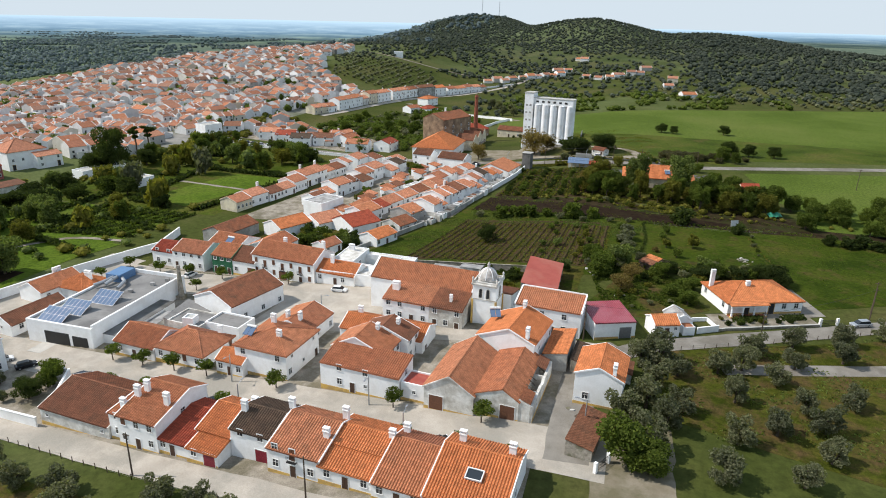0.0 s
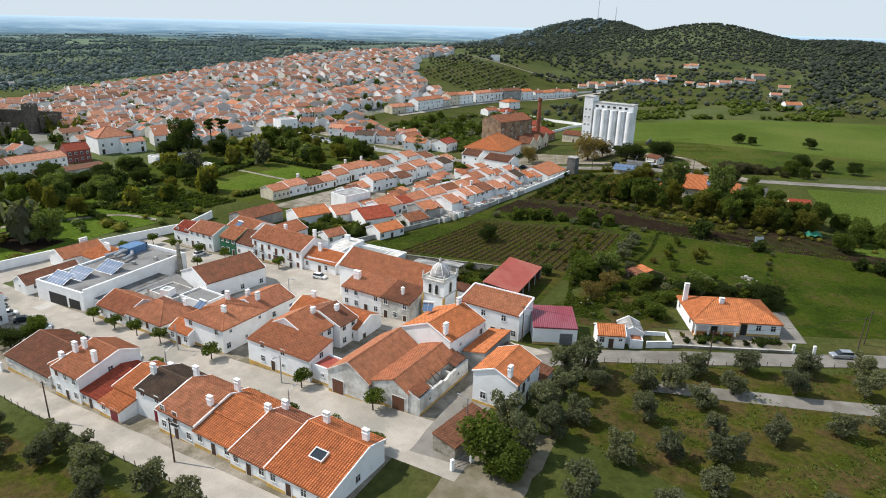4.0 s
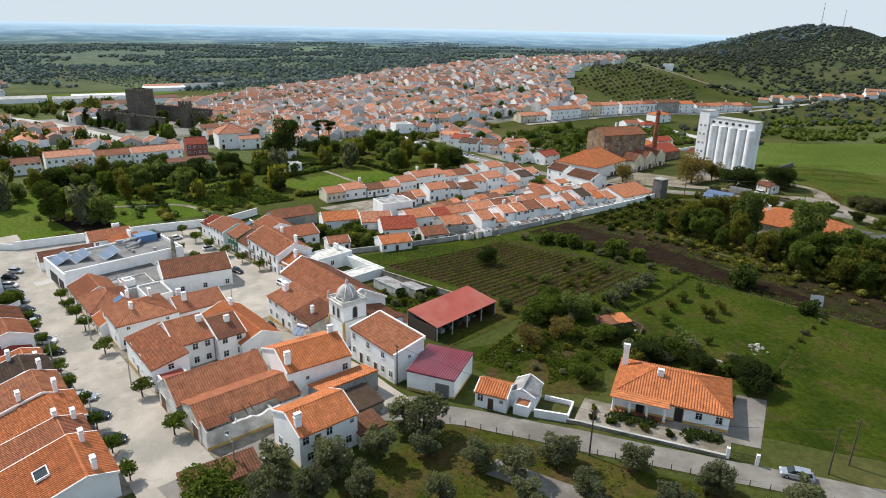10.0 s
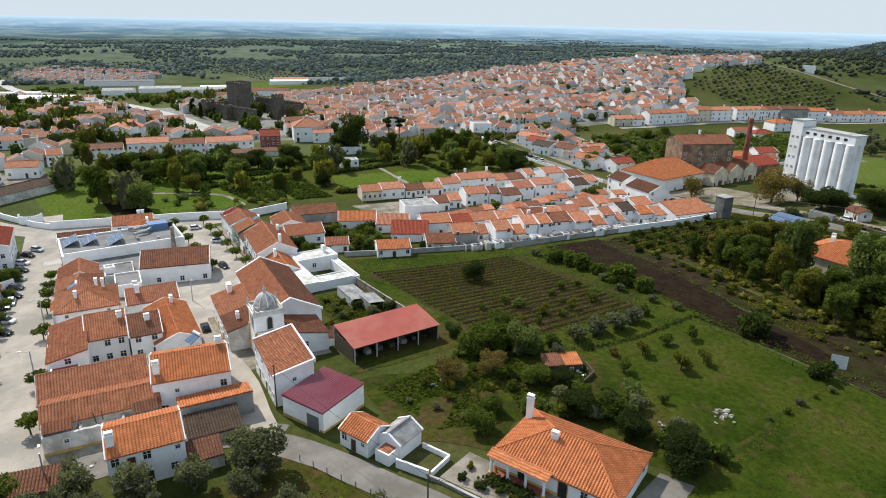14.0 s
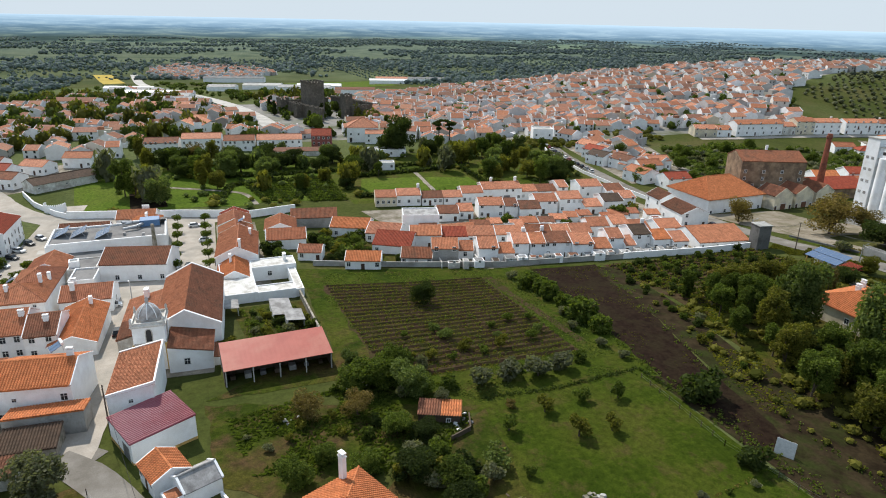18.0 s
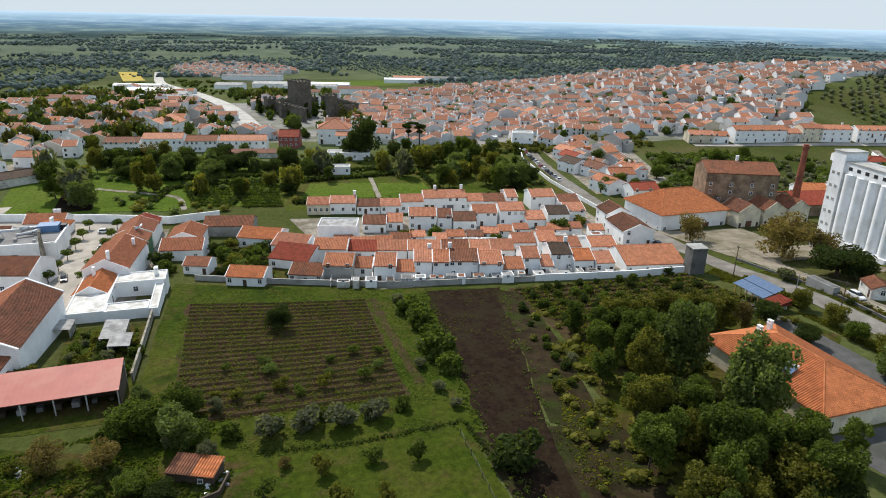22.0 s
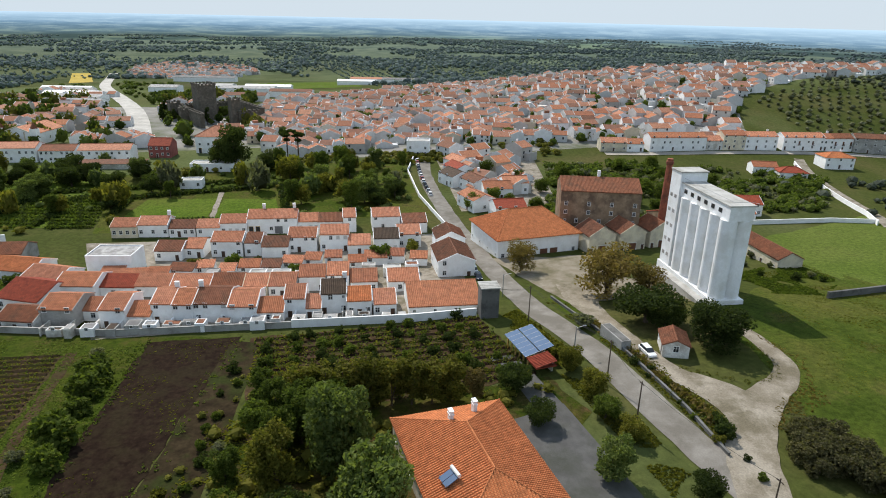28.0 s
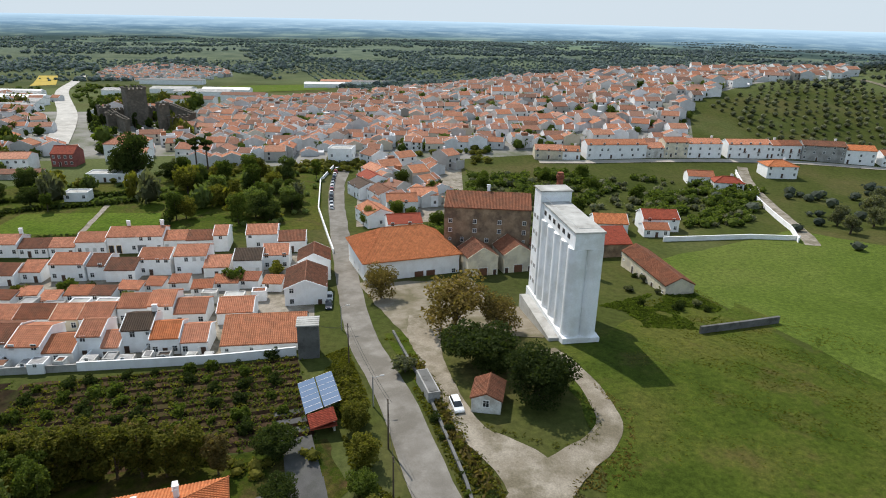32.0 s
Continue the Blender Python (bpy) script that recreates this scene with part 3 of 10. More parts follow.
def house(label, rx, ry, w, df, db, yaw, hr, hf, hb=None, tile=None, wall=None, faces=None, plinth="", verge=True, chimneys=(), name="house", group="", ribs=True, ridge=True, zoff=0.0, category="house", over=0.25):
    """A house by its ridge: middle, length, depth before and behind it, heights of ridge and eaves over the ground."""
    tile, wall = tile or TILE, wall or WHITE
    hb = hb if hb is not None else hf
    c = pose(rx, ry, 0, 0, 0, yaw)
    z = min(ground(*(c @ Vector((x, y, 0))).xy) for x in (-w / 2, w / 2) for y in (-df, db)) * 0.5 + ground(rx, ry) * 0.5 + zoff
    e = thing(name, rx, ry, z, yaw, label, category, group)
    W = w / 2
    low = -1.6
    v = [(x, y, zz) for x in (-W, W) for y, zz in ((-df, low), (-df, hf - 0.1), (0, hr - 0.1), (db, hb - 0.1), (db, low))]
    mesh_ob("wall", v, [(0, 1, 2, 3, 4), (9, 8, 7, 6, 5), (0, 5, 6, 1), (3, 8, 9, 4), (1, 6, 7, 2), (2, 7, 8, 3)], wall, e)
    roof = put_roof(gable_roof(w, df, db, hr, hf, hb, over, ribs), "roof", tile, e)
    if ridge:
        ridge_bar(w + over, hr).ob("ridge_tiles", tile, roof)
    if verge:
        for sx in (-1, 1):
            s = Shape()
            x0, x1 = sx * (W - 0.12), sx * (W + 0.2)
            x0, x1 = min(x0, x1), max(x0, x1)
            kf, kb = (hr - hf) / df, (hr - hb) / db
            o = over
            p = [(x, y, zz + dz) for x in (x0, x1) for y, zz in ((-df - o, hf - kf * o), (0, hr), (db + o, hb - kb * o)) for dz in (-0.12, 0.15)]
            s.add(p, [(0, 6, 7, 1), (1, 7, 9, 3), (3, 9, 11, 5), (5, 11, 10, 4), (0, 2, 8, 6), (2, 4, 10, 8), (0, 1, 3, 2), (2, 3, 5, 4), (6, 8, 9, 7), (8, 10, 11, 9)])
            s.ob("verge", wall, roof)
    dress(e, w, -df, db, faces, plinth)
    for x, y, h in chimneys:
        top = hr - (hr - hf) * (-y / df) if y < 0 else hr - (hr - hb) * y / db
        chimney(e, x, y, top - 0.5, top + h + 0.5)
    return e


def dress(e, w, y0, y1, faces, plinth):
    W = w / 2
    p = 0.03
    for side in plinth:
        s = Shape()
        if side == "f":
            s.box(-W - p, W + p, y0 - p, y0, -1.4, 0.55)
        elif side == "b":
            s.box(-W - p, W + p, y1, y1 + p, -1.4, 0.55)
        elif side == "r":
            s.box(W, W + p, y0, y1, -1.4, 0.55)
        elif side == "l":
            s.box(-W - p, -W, y0, y1, -1.4, 0.55)
        if s.v:
            s.ob("plinth", OCHRE, e, "ochre painted plinth band")
    if faces:
        put_openings(e, faces, w, y0, y1)


def hip_house(label, cx, cy, w, d, yaw, hr, h, tile=None, wall=None, faces=None, plinth="", chimneys=(), name="house", ribs=True, over=0.35, zoff=0.0, category="house", run=None, group=""):
    tile, wall = tile or TILE, wall or WHITE
    z = ground(cx, cy) + zoff
    e = thing(name, cx, cy, z, yaw, label, category, group)
    Shape().box(-w / 2, w / 2, -d / 2, d / 2, -1.6, h).ob("wall", wall, e)
    s, (W, D, z0, r, hr2) = hip_roof(w, d, hr, h, over, ribs, run)
    roof = put_roof(s, "roof", tile, e)
    for sx in (-1, 1):
        for sy in (-1, 1):
            Shape().beam((sx * W, sy * D, z0 + 0.08), (sx * r, 0, hr2 + 0.06), 0.14, 6).ob("hip_tiles", tile, roof)
    if r > 0.2:
        ridge_bar(2 * r, hr2 + 0.04).ob("ridge_tiles", tile, roof)
    dress(e, w, -d / 2, d / 2, faces, plinth)
    for x, y, top in chimneys:
        chimney(e, x, y, h, top)
    return e


def flat_house(label, cx, cy, w, d, yaw, h, wall=None, top=None, faces=None, plinth="", parapet=0.5, name="house", zoff=0.0, category="house"):
    wall, top = wall or WHITE, top or MEMBRANE
    e = thing(name, cx, cy, ground(cx, cy) + zoff, yaw, label, category)
    W, D, t = w / 2, d / 2, 0.28
    Shape().box(-W, W, -D, D, -1.6, h - 0.05).ob("wall", wall, e)
    Shape().box(-W + t, W - t, -D + t, D - t, h - 0.048, h + 0.02).ob("flat_roof", top, e)
    if parapet:
        s = Shape()
        s.box(-W, W, -D, -D + t, h - 0.05, h + parapet).box(-W, W, D - t, D, h - 0.05, h + parapet)
        s.box(-W, -W + t, -D + t, D - t, h - 0.05, h + parapet).box(W - t, W, -D + t, D - t, h - 0.05, h + parapet)
        s.ob("parapet", wall, e)
    dress(e, w, -D, D, faces, plinth)
    return e


def mono_house(label, cx, cy, w, d, yaw, hf, hb, tile=None, wall=None, faces=None, plinth="", name="house", ribs=True, zoff=0.0, category="house", over=0.2, verge=False):
    """One slope, falling to its front (-y)."""
    tile, wall = tile or TILE, wall or WHITE
    e = thing(name, cx, cy, ground(cx, cy) + zoff, yaw, label, category)
    W, D = w / 2, d / 2
    v = [(x, y, z) for x in (-W, W) for y, z in ((-D, -1.6), (-D, hf - 0.1), (D, hb - 0.1), (D, -1.6))]
    mesh_ob("wall", v, [(0, 1, 2, 3), (7, 6, 5, 4), (0, 4, 5, 1), (2, 6, 7, 3), (1, 5, 6, 2)], wall, e)
    k = (hb - hf) / d
    s = Shape()
    x0, x1 = -W - 0.1, W + 0.1
    p = [(x, y, z) for x in (x0, x1) for y, z in ((-D - over, hf - k * over), (D + 0.1, hb + k * 0.1), (D + 0.1, hb - 0.14), (-D - over, hf - k * over - 0.14))]
    s.add(p, [(0, 4, 5, 1), (1, 5, 6, 2), (2, 6, 7, 3), (3, 7, 4, 0), (0, 1, 2, 3), (7, 6, 5, 4)])
    roof = s.ob("roof", tile, e)
    if verge:
        for vx in (-W, W):
            q = [(xx, y, z + dz) for xx in (vx - 0.16, vx + 0.16) for y, z in ((-D - over, hf - k * over), (D + 0.15, hb + k * 0.15)) for dz in (-0.1, 0.32)]
            Shape().add(q, [(0, 4, 5, 1), (2, 3, 7, 6), (1, 5, 7, 3), (0, 2, 6, 4), (0, 1, 3, 2), (4, 6, 7, 5)]).ob("verge", WHITE, e)
        Shape().box(-W, W, D + 0.11, D + 0.4, hb - 0.4, hb + 0.36).ob("parapet", WHITE, e)
    if ribs:
        q = Shape()
        tile_plane(q, x0, x1, -D - over, lambda x: D + 0.1, hf - k * over + 0.02, k, False)
        q.ob("tile_slope", tile, roof)
    dress(e, w, -D, D, faces, plinth)
    return e


def drape(name, corners, mat, label, nx=20, ny=20, lift=0.05, category="ground", kind="structure", thick=0.0, jag=0.0, clutter=0.0):
    """A sheet over the land between four corners (a, b, c, d in turn)."""
    a, b, c, d = (Vector(p) for p in corners)
    v, f = [], []
    for j in range(ny + 1):
        for i in range(nx + 1):
            s, t = i / nx, j / ny
            p = (a * (1 - s) + b * s) * (1 - t) + (d * (1 - s) + c * s) * t
            if jag and (i in (0, nx) or j in (0, ny)):
                p = p + Vector((noise.noise(Vector((p.x / 4, p.y / 4, 0))), noise.noise(Vector((p.x / 4, p.y / 4, 9))))) * jag
            v.append((p.x, p.y, ground(p.x, p.y) + lift))
    for j in range(ny):
        for i in range(nx):
            k = j * (nx + 1) + i
            f.append((k, k + 1, k + nx + 2, k + nx + 1))
    n = (Vector(v[f[0][1]]) - Vector(v[f[0][0]])).cross(Vector(v[f[0][2]]) - Vector(v[f[0][0]]))
    if n.z < 0:
        f = [q[::-1] for q in f]
    return tagged(mesh_ob(name, v, f, mat), label, category, "", kind)


def ribbon(name, line, width, mat, label, lift=0.08, step=4.0, category="road", kind="structure", widths=None, thick=0.0):
    """A road along a line of (x, y), its bends rounded."""
    pts, ws = [], []
    line = [Vector(q) for q in line]
    widths = list(widths) if widths else [width] * len(line)
    for _ in range(2):
        nl, nw = [line[0]], [widths[0]]
        for k in range(len(line) - 1):
            nl += [line[k].lerp(line[k + 1], 0.25), line[k].lerp(line[k + 1], 0.75)]
            nw += [widths[k] * 0.75 + widths[k + 1] * 0.25, widths[k] * 0.25 + widths[k + 1] * 0.75]
        line, widths = nl + [line[-1]], nw + [widths[-1]]
    for k in range(len(line) - 1):
        a, b = Vector(line[k]), Vector(line[k + 1])
        n = max(1, int((b - a).length / step))
        for i in range(n):
            pts.append(a.lerp(b, i / n))
            ws.append((widths[k] + (widths[k + 1] - widths[k]) * i / n) if widths else width)
    pts.append(Vector(line[-1]))
    ws.append(widths[-1] if widths else width)
    v, f = [], []
    for k, p in enumerate(pts):
        d = (pts[min(k + 1, len(pts) - 1)] - pts[max(k - 1, 0)]).normalized()
        nrm = Vector((-d.y, d.x))
        for s in (-0.5, -0.25, 0, 0.25, 0.5):
            edge = 0.35 * noise.noise(Vector((p.x / 3, p.y / 3, s * 7))) if abs(s) > 0.4 else 0.0
            q = p + nrm * (ws[k] * s + edge)
            v.append((q.x, q.y, ground(q.x, q.y) + lift))
    for k in range(len(pts) - 1):
        for i in range(4):
            a = k * 5 + i
            f.append((a, a + 5, a + 6, a + 1)[::-1])
    return tagged(mesh_ob(name, v, f, mat), label, category, "", kind)


def wall_line(name, line, h, thick, mat, label, step=3.0, cap=None, category="wall", kind="structure"):
    """A free-standing wall that follows the ground, one run of segments, with a coping."""
    out = None
    s, c = Shape(), Shape()
    for k in range(len(line) - 1):
        a, b = Vector(line[k]), Vector(line[k + 1])
        n = max(1, int((b - a).length / step))
        d = (b - a).normalized()
        yaw = math.degrees(math.atan2(d.y, d.x))
        for i in range(n):
            p, q = a.lerp(b, i / n), a.lerp(b, (i + 1) / n)
            g0, g1 = ground(p.x, p.y), ground(q.x, q.y)
            L = (q - p).length
            m = Matrix.Translation((p.x, p.y, 0)) @ pose(0, 0, 0, 0, 0, yaw)
            vv = [m @ Vector((x, y, z)) for x, g in ((0, g0), (L, g1)) for y in (-thick / 2, thick / 2) for z in (g - 1.0, g + h)]
            s.add(vv, [(0, 4, 5, 1), (2, 3, 7, 6), (1, 5, 7, 3), (0, 1, 3, 2), (4, 6, 7, 5)])
            vv = [m @ Vector((x, y, z)) for x, g in ((0, g0), (L, g1)) for y in (-thick / 2 - 0.06, thick / 2 + 0.06) for z in (g + h + 0.003, g + h + 0.1)]
            c.add(vv, [(0, 4, 5, 1), (2, 3, 7, 6), (1, 5, 7, 3), (0, 1, 3, 2), (4, 6, 7, 5), (0, 2, 6, 4)])
    out = tagged(s.ob(name, mat), label, category, "", kind)
    c.ob("coping", cap or mat, out)
    return out

# ---- the ground, fields and roads ----


def stops(lo, hi, a, b, step, far):
    mid = [a + step * k for k in range(int((b - a) / step) + 1)]
    out, s = [], step
    p = a
    while p > lo:
        s *= far
        p -= s
        out.append(max(p, lo))
    out = out[::-1] + mid
    p, s = mid[-1], step
    while p < hi:
        s *= far
        p += s
        out.append(min(p, hi))
    return out


def land():
    m, nt, b = nodes_of("land", 0.95, 0.02)
    big = position_noise(nt, 0.0032, 5, 0.6, (1, 1, 0))
    mid_n = position_noise(nt, 0.02, 5, 0.65, (1, 1, 0))
    fine = position_noise(nt, 0.6, 6, 0.75, (1, 1, 0))
    col = ramp(nt, mid_n, ((0.33, (0.040, 0.054, 0.013)), (0.5, (0.060, 0.072, 0.020)), (0.66, (0.086, 0.082, 0.032))))
    col = mix(nt, ramp(nt, big, ((0.50, (0, 0, 0)), (0.60, (0.8,) * 3))), col, (0.108, 0.132, 0.056))
    col = mix(nt, ramp(nt, big, ((0.36, (0.75,) * 3), (0.44, (0, 0, 0)))), col, (0.068, 0.066, 0.030))
    col = mix(nt, 0.8, col, ramp(nt, fine, ((0.28, (0.5, 0.5, 0.48)), (0.72, (1.45, 1.4, 1.25)))), 'MULTIPLY')
    # haze put into the colour: land turns paler grey-green with distance
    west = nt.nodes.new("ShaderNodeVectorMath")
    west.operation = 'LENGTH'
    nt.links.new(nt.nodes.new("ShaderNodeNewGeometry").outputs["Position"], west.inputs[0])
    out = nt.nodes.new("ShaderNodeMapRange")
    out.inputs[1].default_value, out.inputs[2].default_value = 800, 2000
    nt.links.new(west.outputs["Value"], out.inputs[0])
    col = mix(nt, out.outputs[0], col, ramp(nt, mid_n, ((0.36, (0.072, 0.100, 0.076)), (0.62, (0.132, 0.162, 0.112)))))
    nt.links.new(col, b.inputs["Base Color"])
    bump(nt, b, fine, 0.6, 0.3)
    xs, ys = stops(-4950, 4950, -270, 130, 5, 1.13), stops(-3000, 5100, 20, 560, 5, 1.13)
    v = [(x, y, ground(x, y) - 14 * smooth(math.hypot(x, y - 200), 2350, 2800) - 40 * smooth(math.hypot(x, y - 200), 4300, 4800)) for y in ys for x in xs]
    n = len(xs)
    f = [(j * n + i, j * n + i + 1, (j + 1) * n + i + 1, (j + 1) * n + i) for j in range(len(ys) - 1) for i in range(n - 1)]
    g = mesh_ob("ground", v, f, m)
    g.data.polygons.foreach_set("use_smooth", [True] * len(f))
    tagged(g, "rolling green countryside of grass and scrub", "ground", "", "structure")
    # the distance: blue haze painted in by radius, with a weak glow
    m, nt, b = nodes_of("hazed_distance", 1.0, 0.0)
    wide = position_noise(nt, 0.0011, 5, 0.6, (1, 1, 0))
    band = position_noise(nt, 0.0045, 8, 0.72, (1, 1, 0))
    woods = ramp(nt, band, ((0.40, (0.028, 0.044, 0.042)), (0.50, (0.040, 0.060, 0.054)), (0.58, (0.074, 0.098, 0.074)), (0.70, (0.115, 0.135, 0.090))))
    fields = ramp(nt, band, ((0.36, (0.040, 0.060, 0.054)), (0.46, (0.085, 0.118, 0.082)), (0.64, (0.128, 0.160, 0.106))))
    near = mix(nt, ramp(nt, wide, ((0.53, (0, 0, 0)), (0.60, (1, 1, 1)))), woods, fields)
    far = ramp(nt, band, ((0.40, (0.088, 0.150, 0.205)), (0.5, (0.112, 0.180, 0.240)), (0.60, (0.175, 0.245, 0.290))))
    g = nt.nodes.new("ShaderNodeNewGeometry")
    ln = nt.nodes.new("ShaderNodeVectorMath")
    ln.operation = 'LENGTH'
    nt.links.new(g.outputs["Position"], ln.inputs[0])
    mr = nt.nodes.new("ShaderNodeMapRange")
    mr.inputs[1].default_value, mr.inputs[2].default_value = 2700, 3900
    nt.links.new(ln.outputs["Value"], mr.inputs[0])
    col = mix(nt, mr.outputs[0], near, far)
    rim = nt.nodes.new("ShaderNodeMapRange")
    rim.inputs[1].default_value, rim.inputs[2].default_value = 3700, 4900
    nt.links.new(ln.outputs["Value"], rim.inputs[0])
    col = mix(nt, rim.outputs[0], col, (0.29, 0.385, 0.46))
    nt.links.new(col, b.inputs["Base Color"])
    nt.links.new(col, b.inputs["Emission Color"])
    # the painted haze also shines a little by itself
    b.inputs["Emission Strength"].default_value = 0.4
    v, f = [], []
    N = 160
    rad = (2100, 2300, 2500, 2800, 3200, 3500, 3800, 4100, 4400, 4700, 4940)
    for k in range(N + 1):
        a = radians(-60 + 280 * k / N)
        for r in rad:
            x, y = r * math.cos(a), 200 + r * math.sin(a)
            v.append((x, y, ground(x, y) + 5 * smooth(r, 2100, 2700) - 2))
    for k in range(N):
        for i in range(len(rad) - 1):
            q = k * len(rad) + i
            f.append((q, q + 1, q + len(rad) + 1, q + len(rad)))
    tagged(mesh_ob("backdrop", v, f, m), "plain at the horizon, painted hazy blue", "backdrop", "", "structure")


land()
drape("yard", ((-126, 77), (-97, 74), (-97, 90), (-126, 94)), PAVE, "gravel yard with trees behind a white wall", 10, 8, 0.045, "yard")
drape("yard", ((0, 60), (12, 60), (12, 97), (0, 97)), DIRT, "bare earth yard at the street corner", 8, 14, 0.05, "yard", jag=0.8)
drape("yard", ((-142, 98), (-1, 90), (-5, 124), (-142, 134)), PAVE, "dusty paved yards between the village houses", 40, 12, 0.04, "yard")
drape("yard", ((-100, 70), (-9, 64), (-9, 84), (-100, 90)), PAVE, "dusty ground round the row houses", 40, 8, 0.04, "yard")
drape("yard", ((-80, 171), (-58, 224), (-100, 236), (-120, 180)), GARDEN, "overgrown gardens between the houses", 14, 14, 0.04, "yard")
drape("yard", ((-60, 216), (-50, 304), (-122, 312), (-140, 200)), PAVE, "narrow paved lanes between the row houses", 20, 20, 0.045, "yard")
drape("yard", ((-60, 118), (-22, 120), (-20, 142), (-60, 146)), PAVE, "worn paving round the church", 10, 8, 0.045, "yard")
drape("yard", ((-135, 147), (-66, 145), (-66, 158), (-135, 160)), PAVE, "yards behind the houses on the square", 16, 6, 0.045, "yard")
drape("yard", ((23.5, 140.2), (45.5, 149.6), (43, 156), (21, 147)), PAVE, "pale cobbled garden path before the villa", 8, 6, 0.05, "yard")
drape("yard", ((43, 152.5), (48, 155), (43.5, 170), (39, 168)), LANE, "concrete drive beside the villa", 6, 6, 0.055, "yard")
drape("yard", ((-2, 289), (26, 289), (30, 300), (-4, 300)), DRIVE, "dark asphalt drive round the large house", 10, 8, 0.05, "yard")
ribbon("drive", ((-25, 296.4), (-12, 297.2), (2, 297.4)), 5.0, DRIVE, "dark garden drive to the shelter", 0.058)
drape("yard", ((26.5, 270), (36, 272), (36, 306), (27, 292)), DRIVE, "asphalt drive beside the large house", 8, 8, 0.055, "yard")
drape("field", ((-78, 166), (-52, 247), (10, 218), (10, 164)), VERGE, "lush green grass round the vineyard", 30, 30, 0.03, "field", jag=1.0)
drape("field", ((-52, 245.5), (-45, 252), (16, 238), (11, 230)), EARTH, "weedy brown ground beside the bare strip", 20, 6, 0.068, "field", jag=1.0)
ribbon("path", ((-54, 213.6), (-34, 213.2), (-17, 213.0), (-7, 213.4)), 2.0, VINE_SOIL, "bare reddish path beside the vines", 0.07, 1.5, "path")
drape("field", ((-61.4, 170.2), (-53.5, 212.2), (-3.8, 210.2), (-4.6, 171.0)), VINE_SOIL, "vineyard soil with weedy strips between rows", 24, 24, 0.06, "field", jag=1.2)
drape("field", ((-55, 228), (-52, 247), (10, 229.5), (9, 219)), SOIL, "freshly ploughed dark brown soil strip", 16, 30, 0.08, "field", jag=1.0)
drape("field", ((9, 219), (10, 229.5), (34, 225.5), (33, 219)), SOIL, "dark brown bare soil track", 8, 10, 0.07, "field", jag=0.8)
drape("field", ((33, 219), (34, 225.5), (90, 229), (90, 224)), SOIL, "brown dirt track through the trees", 6, 16, 0.06, "field", jag=0.8)
drape("field", ((-51, 249), (-46, 300), (-14, 300), (-14, 247)), VINE_SOIL, "terraced garden soil with rows of shrubs", 20, 20, 0.05, "field", jag=1.0)
drape("field", ((8, 184), (6, 217.5), (37.5, 217), (41, 180)), VERGE, "mown green orchard meadow", 14, 14, 0.05, "field", jag=0.8)
drape("field", ((46, 158), (36, 217), (150, 232), (150, 207)), VERGE, "open green meadow", 14, 20, 0.05, "field", jag=0.8)
drape("field", ((-55, 404), (-58, 497), (190, 600), (340, 400)), CROP, "broad green meadow of young spring growth", 60, 60, 0.055, "field", jag=2.0)
drape("field", ((22, 334), (-46, 408), (340, 420), (340, 415)), MEADOW, "green weedy meadow above the road", 40, 30, 0.045, "field", jag=1.5)
drape("field", ((62, 228), (50, 312), (330, 400), (330, 230)), CROP, "open green meadow below the road", 30, 30, 0.08, "field", jag=1.5)
drape("field", ((-30, 352), (-54, 403), (12, 400), (52, 323)), MEADOW, "rough weedy grass beside the silo", 24, 24, 0.08, "field", jag=2.0)
drape("field", ((12, 100), (8, 124), (120, 172), (160, 60)), OLIVE_FLOOR, "grass under the olive trees", 30, 30, 0.04, "field", jag=0.8)
drape("field", ((-130, 62), (10, 56), (30, 20), (-130, 20)), OLIVE_FLOOR, "grassy slope under the olive trees by the road", 30, 14, 0.04, "field", jag=0.8)
drape("lawn", ((-168, 207), (-160, 236), (-186, 240), (-190, 213)), LAWN, "clipped park lawn", 12, 12, 0.08, "lawn")
drape("lawn", ((-159, 238), (-152, 262), (-180, 262), (-185, 242)), LAWN, "clipped park lawn beside a path", 12, 12, 0.08, "lawn")
ribbon("path", ((-150, 237), (-196, 241)), 2.0, PAVE, "sandy park path between lawns", 0.09, 3, "path")
drape("bed", ((-163, 118), (-164, 131), (-190, 128), (-188, 116)), SOIL, "bare brown beds in the park", 10, 10, 0.08, "bed")
drape("lawn", ((-160, 100), (-160, 195), (-235, 195), (-235, 90)), LAWN, "park grass between hedges", 16, 16, 0.05, "lawn")
drape("lawn", ((-162, 133), (-156, 160), (-176, 158), (-184, 134)), LAWN, "bright clipped lawn inside the park wall", 10, 10, 0.09, "lawn")
drape("lawn", ((-203, 165), (-200, 196), (-214, 198), (-220, 164)), LAWN, "long clipped lawn between park hedges", 8, 8, 0.09, "lawn")
ribbon("path", ((-196, 127), (-183, 150), (-176, 161), (-158, 163)), 2.2, PAVE, "sandy path round the park lawns", 0.11, 3, "path")
drape("road", ((-175, 92), (2, 80.5), (2, 92), (-175, 102.5)), STREET, "wide pale asphalt village street", 60, 6, 0.07, "road")
ribbon("road", ((-125, 73.5), (-68, 67.5), (-30, 65), (8, 62)), 5.5, STREET, "narrow pale road below the row of houses")
ribbon("road", ((-4, 84), (-4.5, 100), (-3.5, 117), (3, 124)), 7.0, LANE, "asphalt side street between house walls", 0.075)
ribbon("road", ((0, 119), (8, 126.5), (29, 136.7), (63, 154.5), (150, 205), (330, 300)), 5.2, LANE, "country road with a low kerb", 0.09)
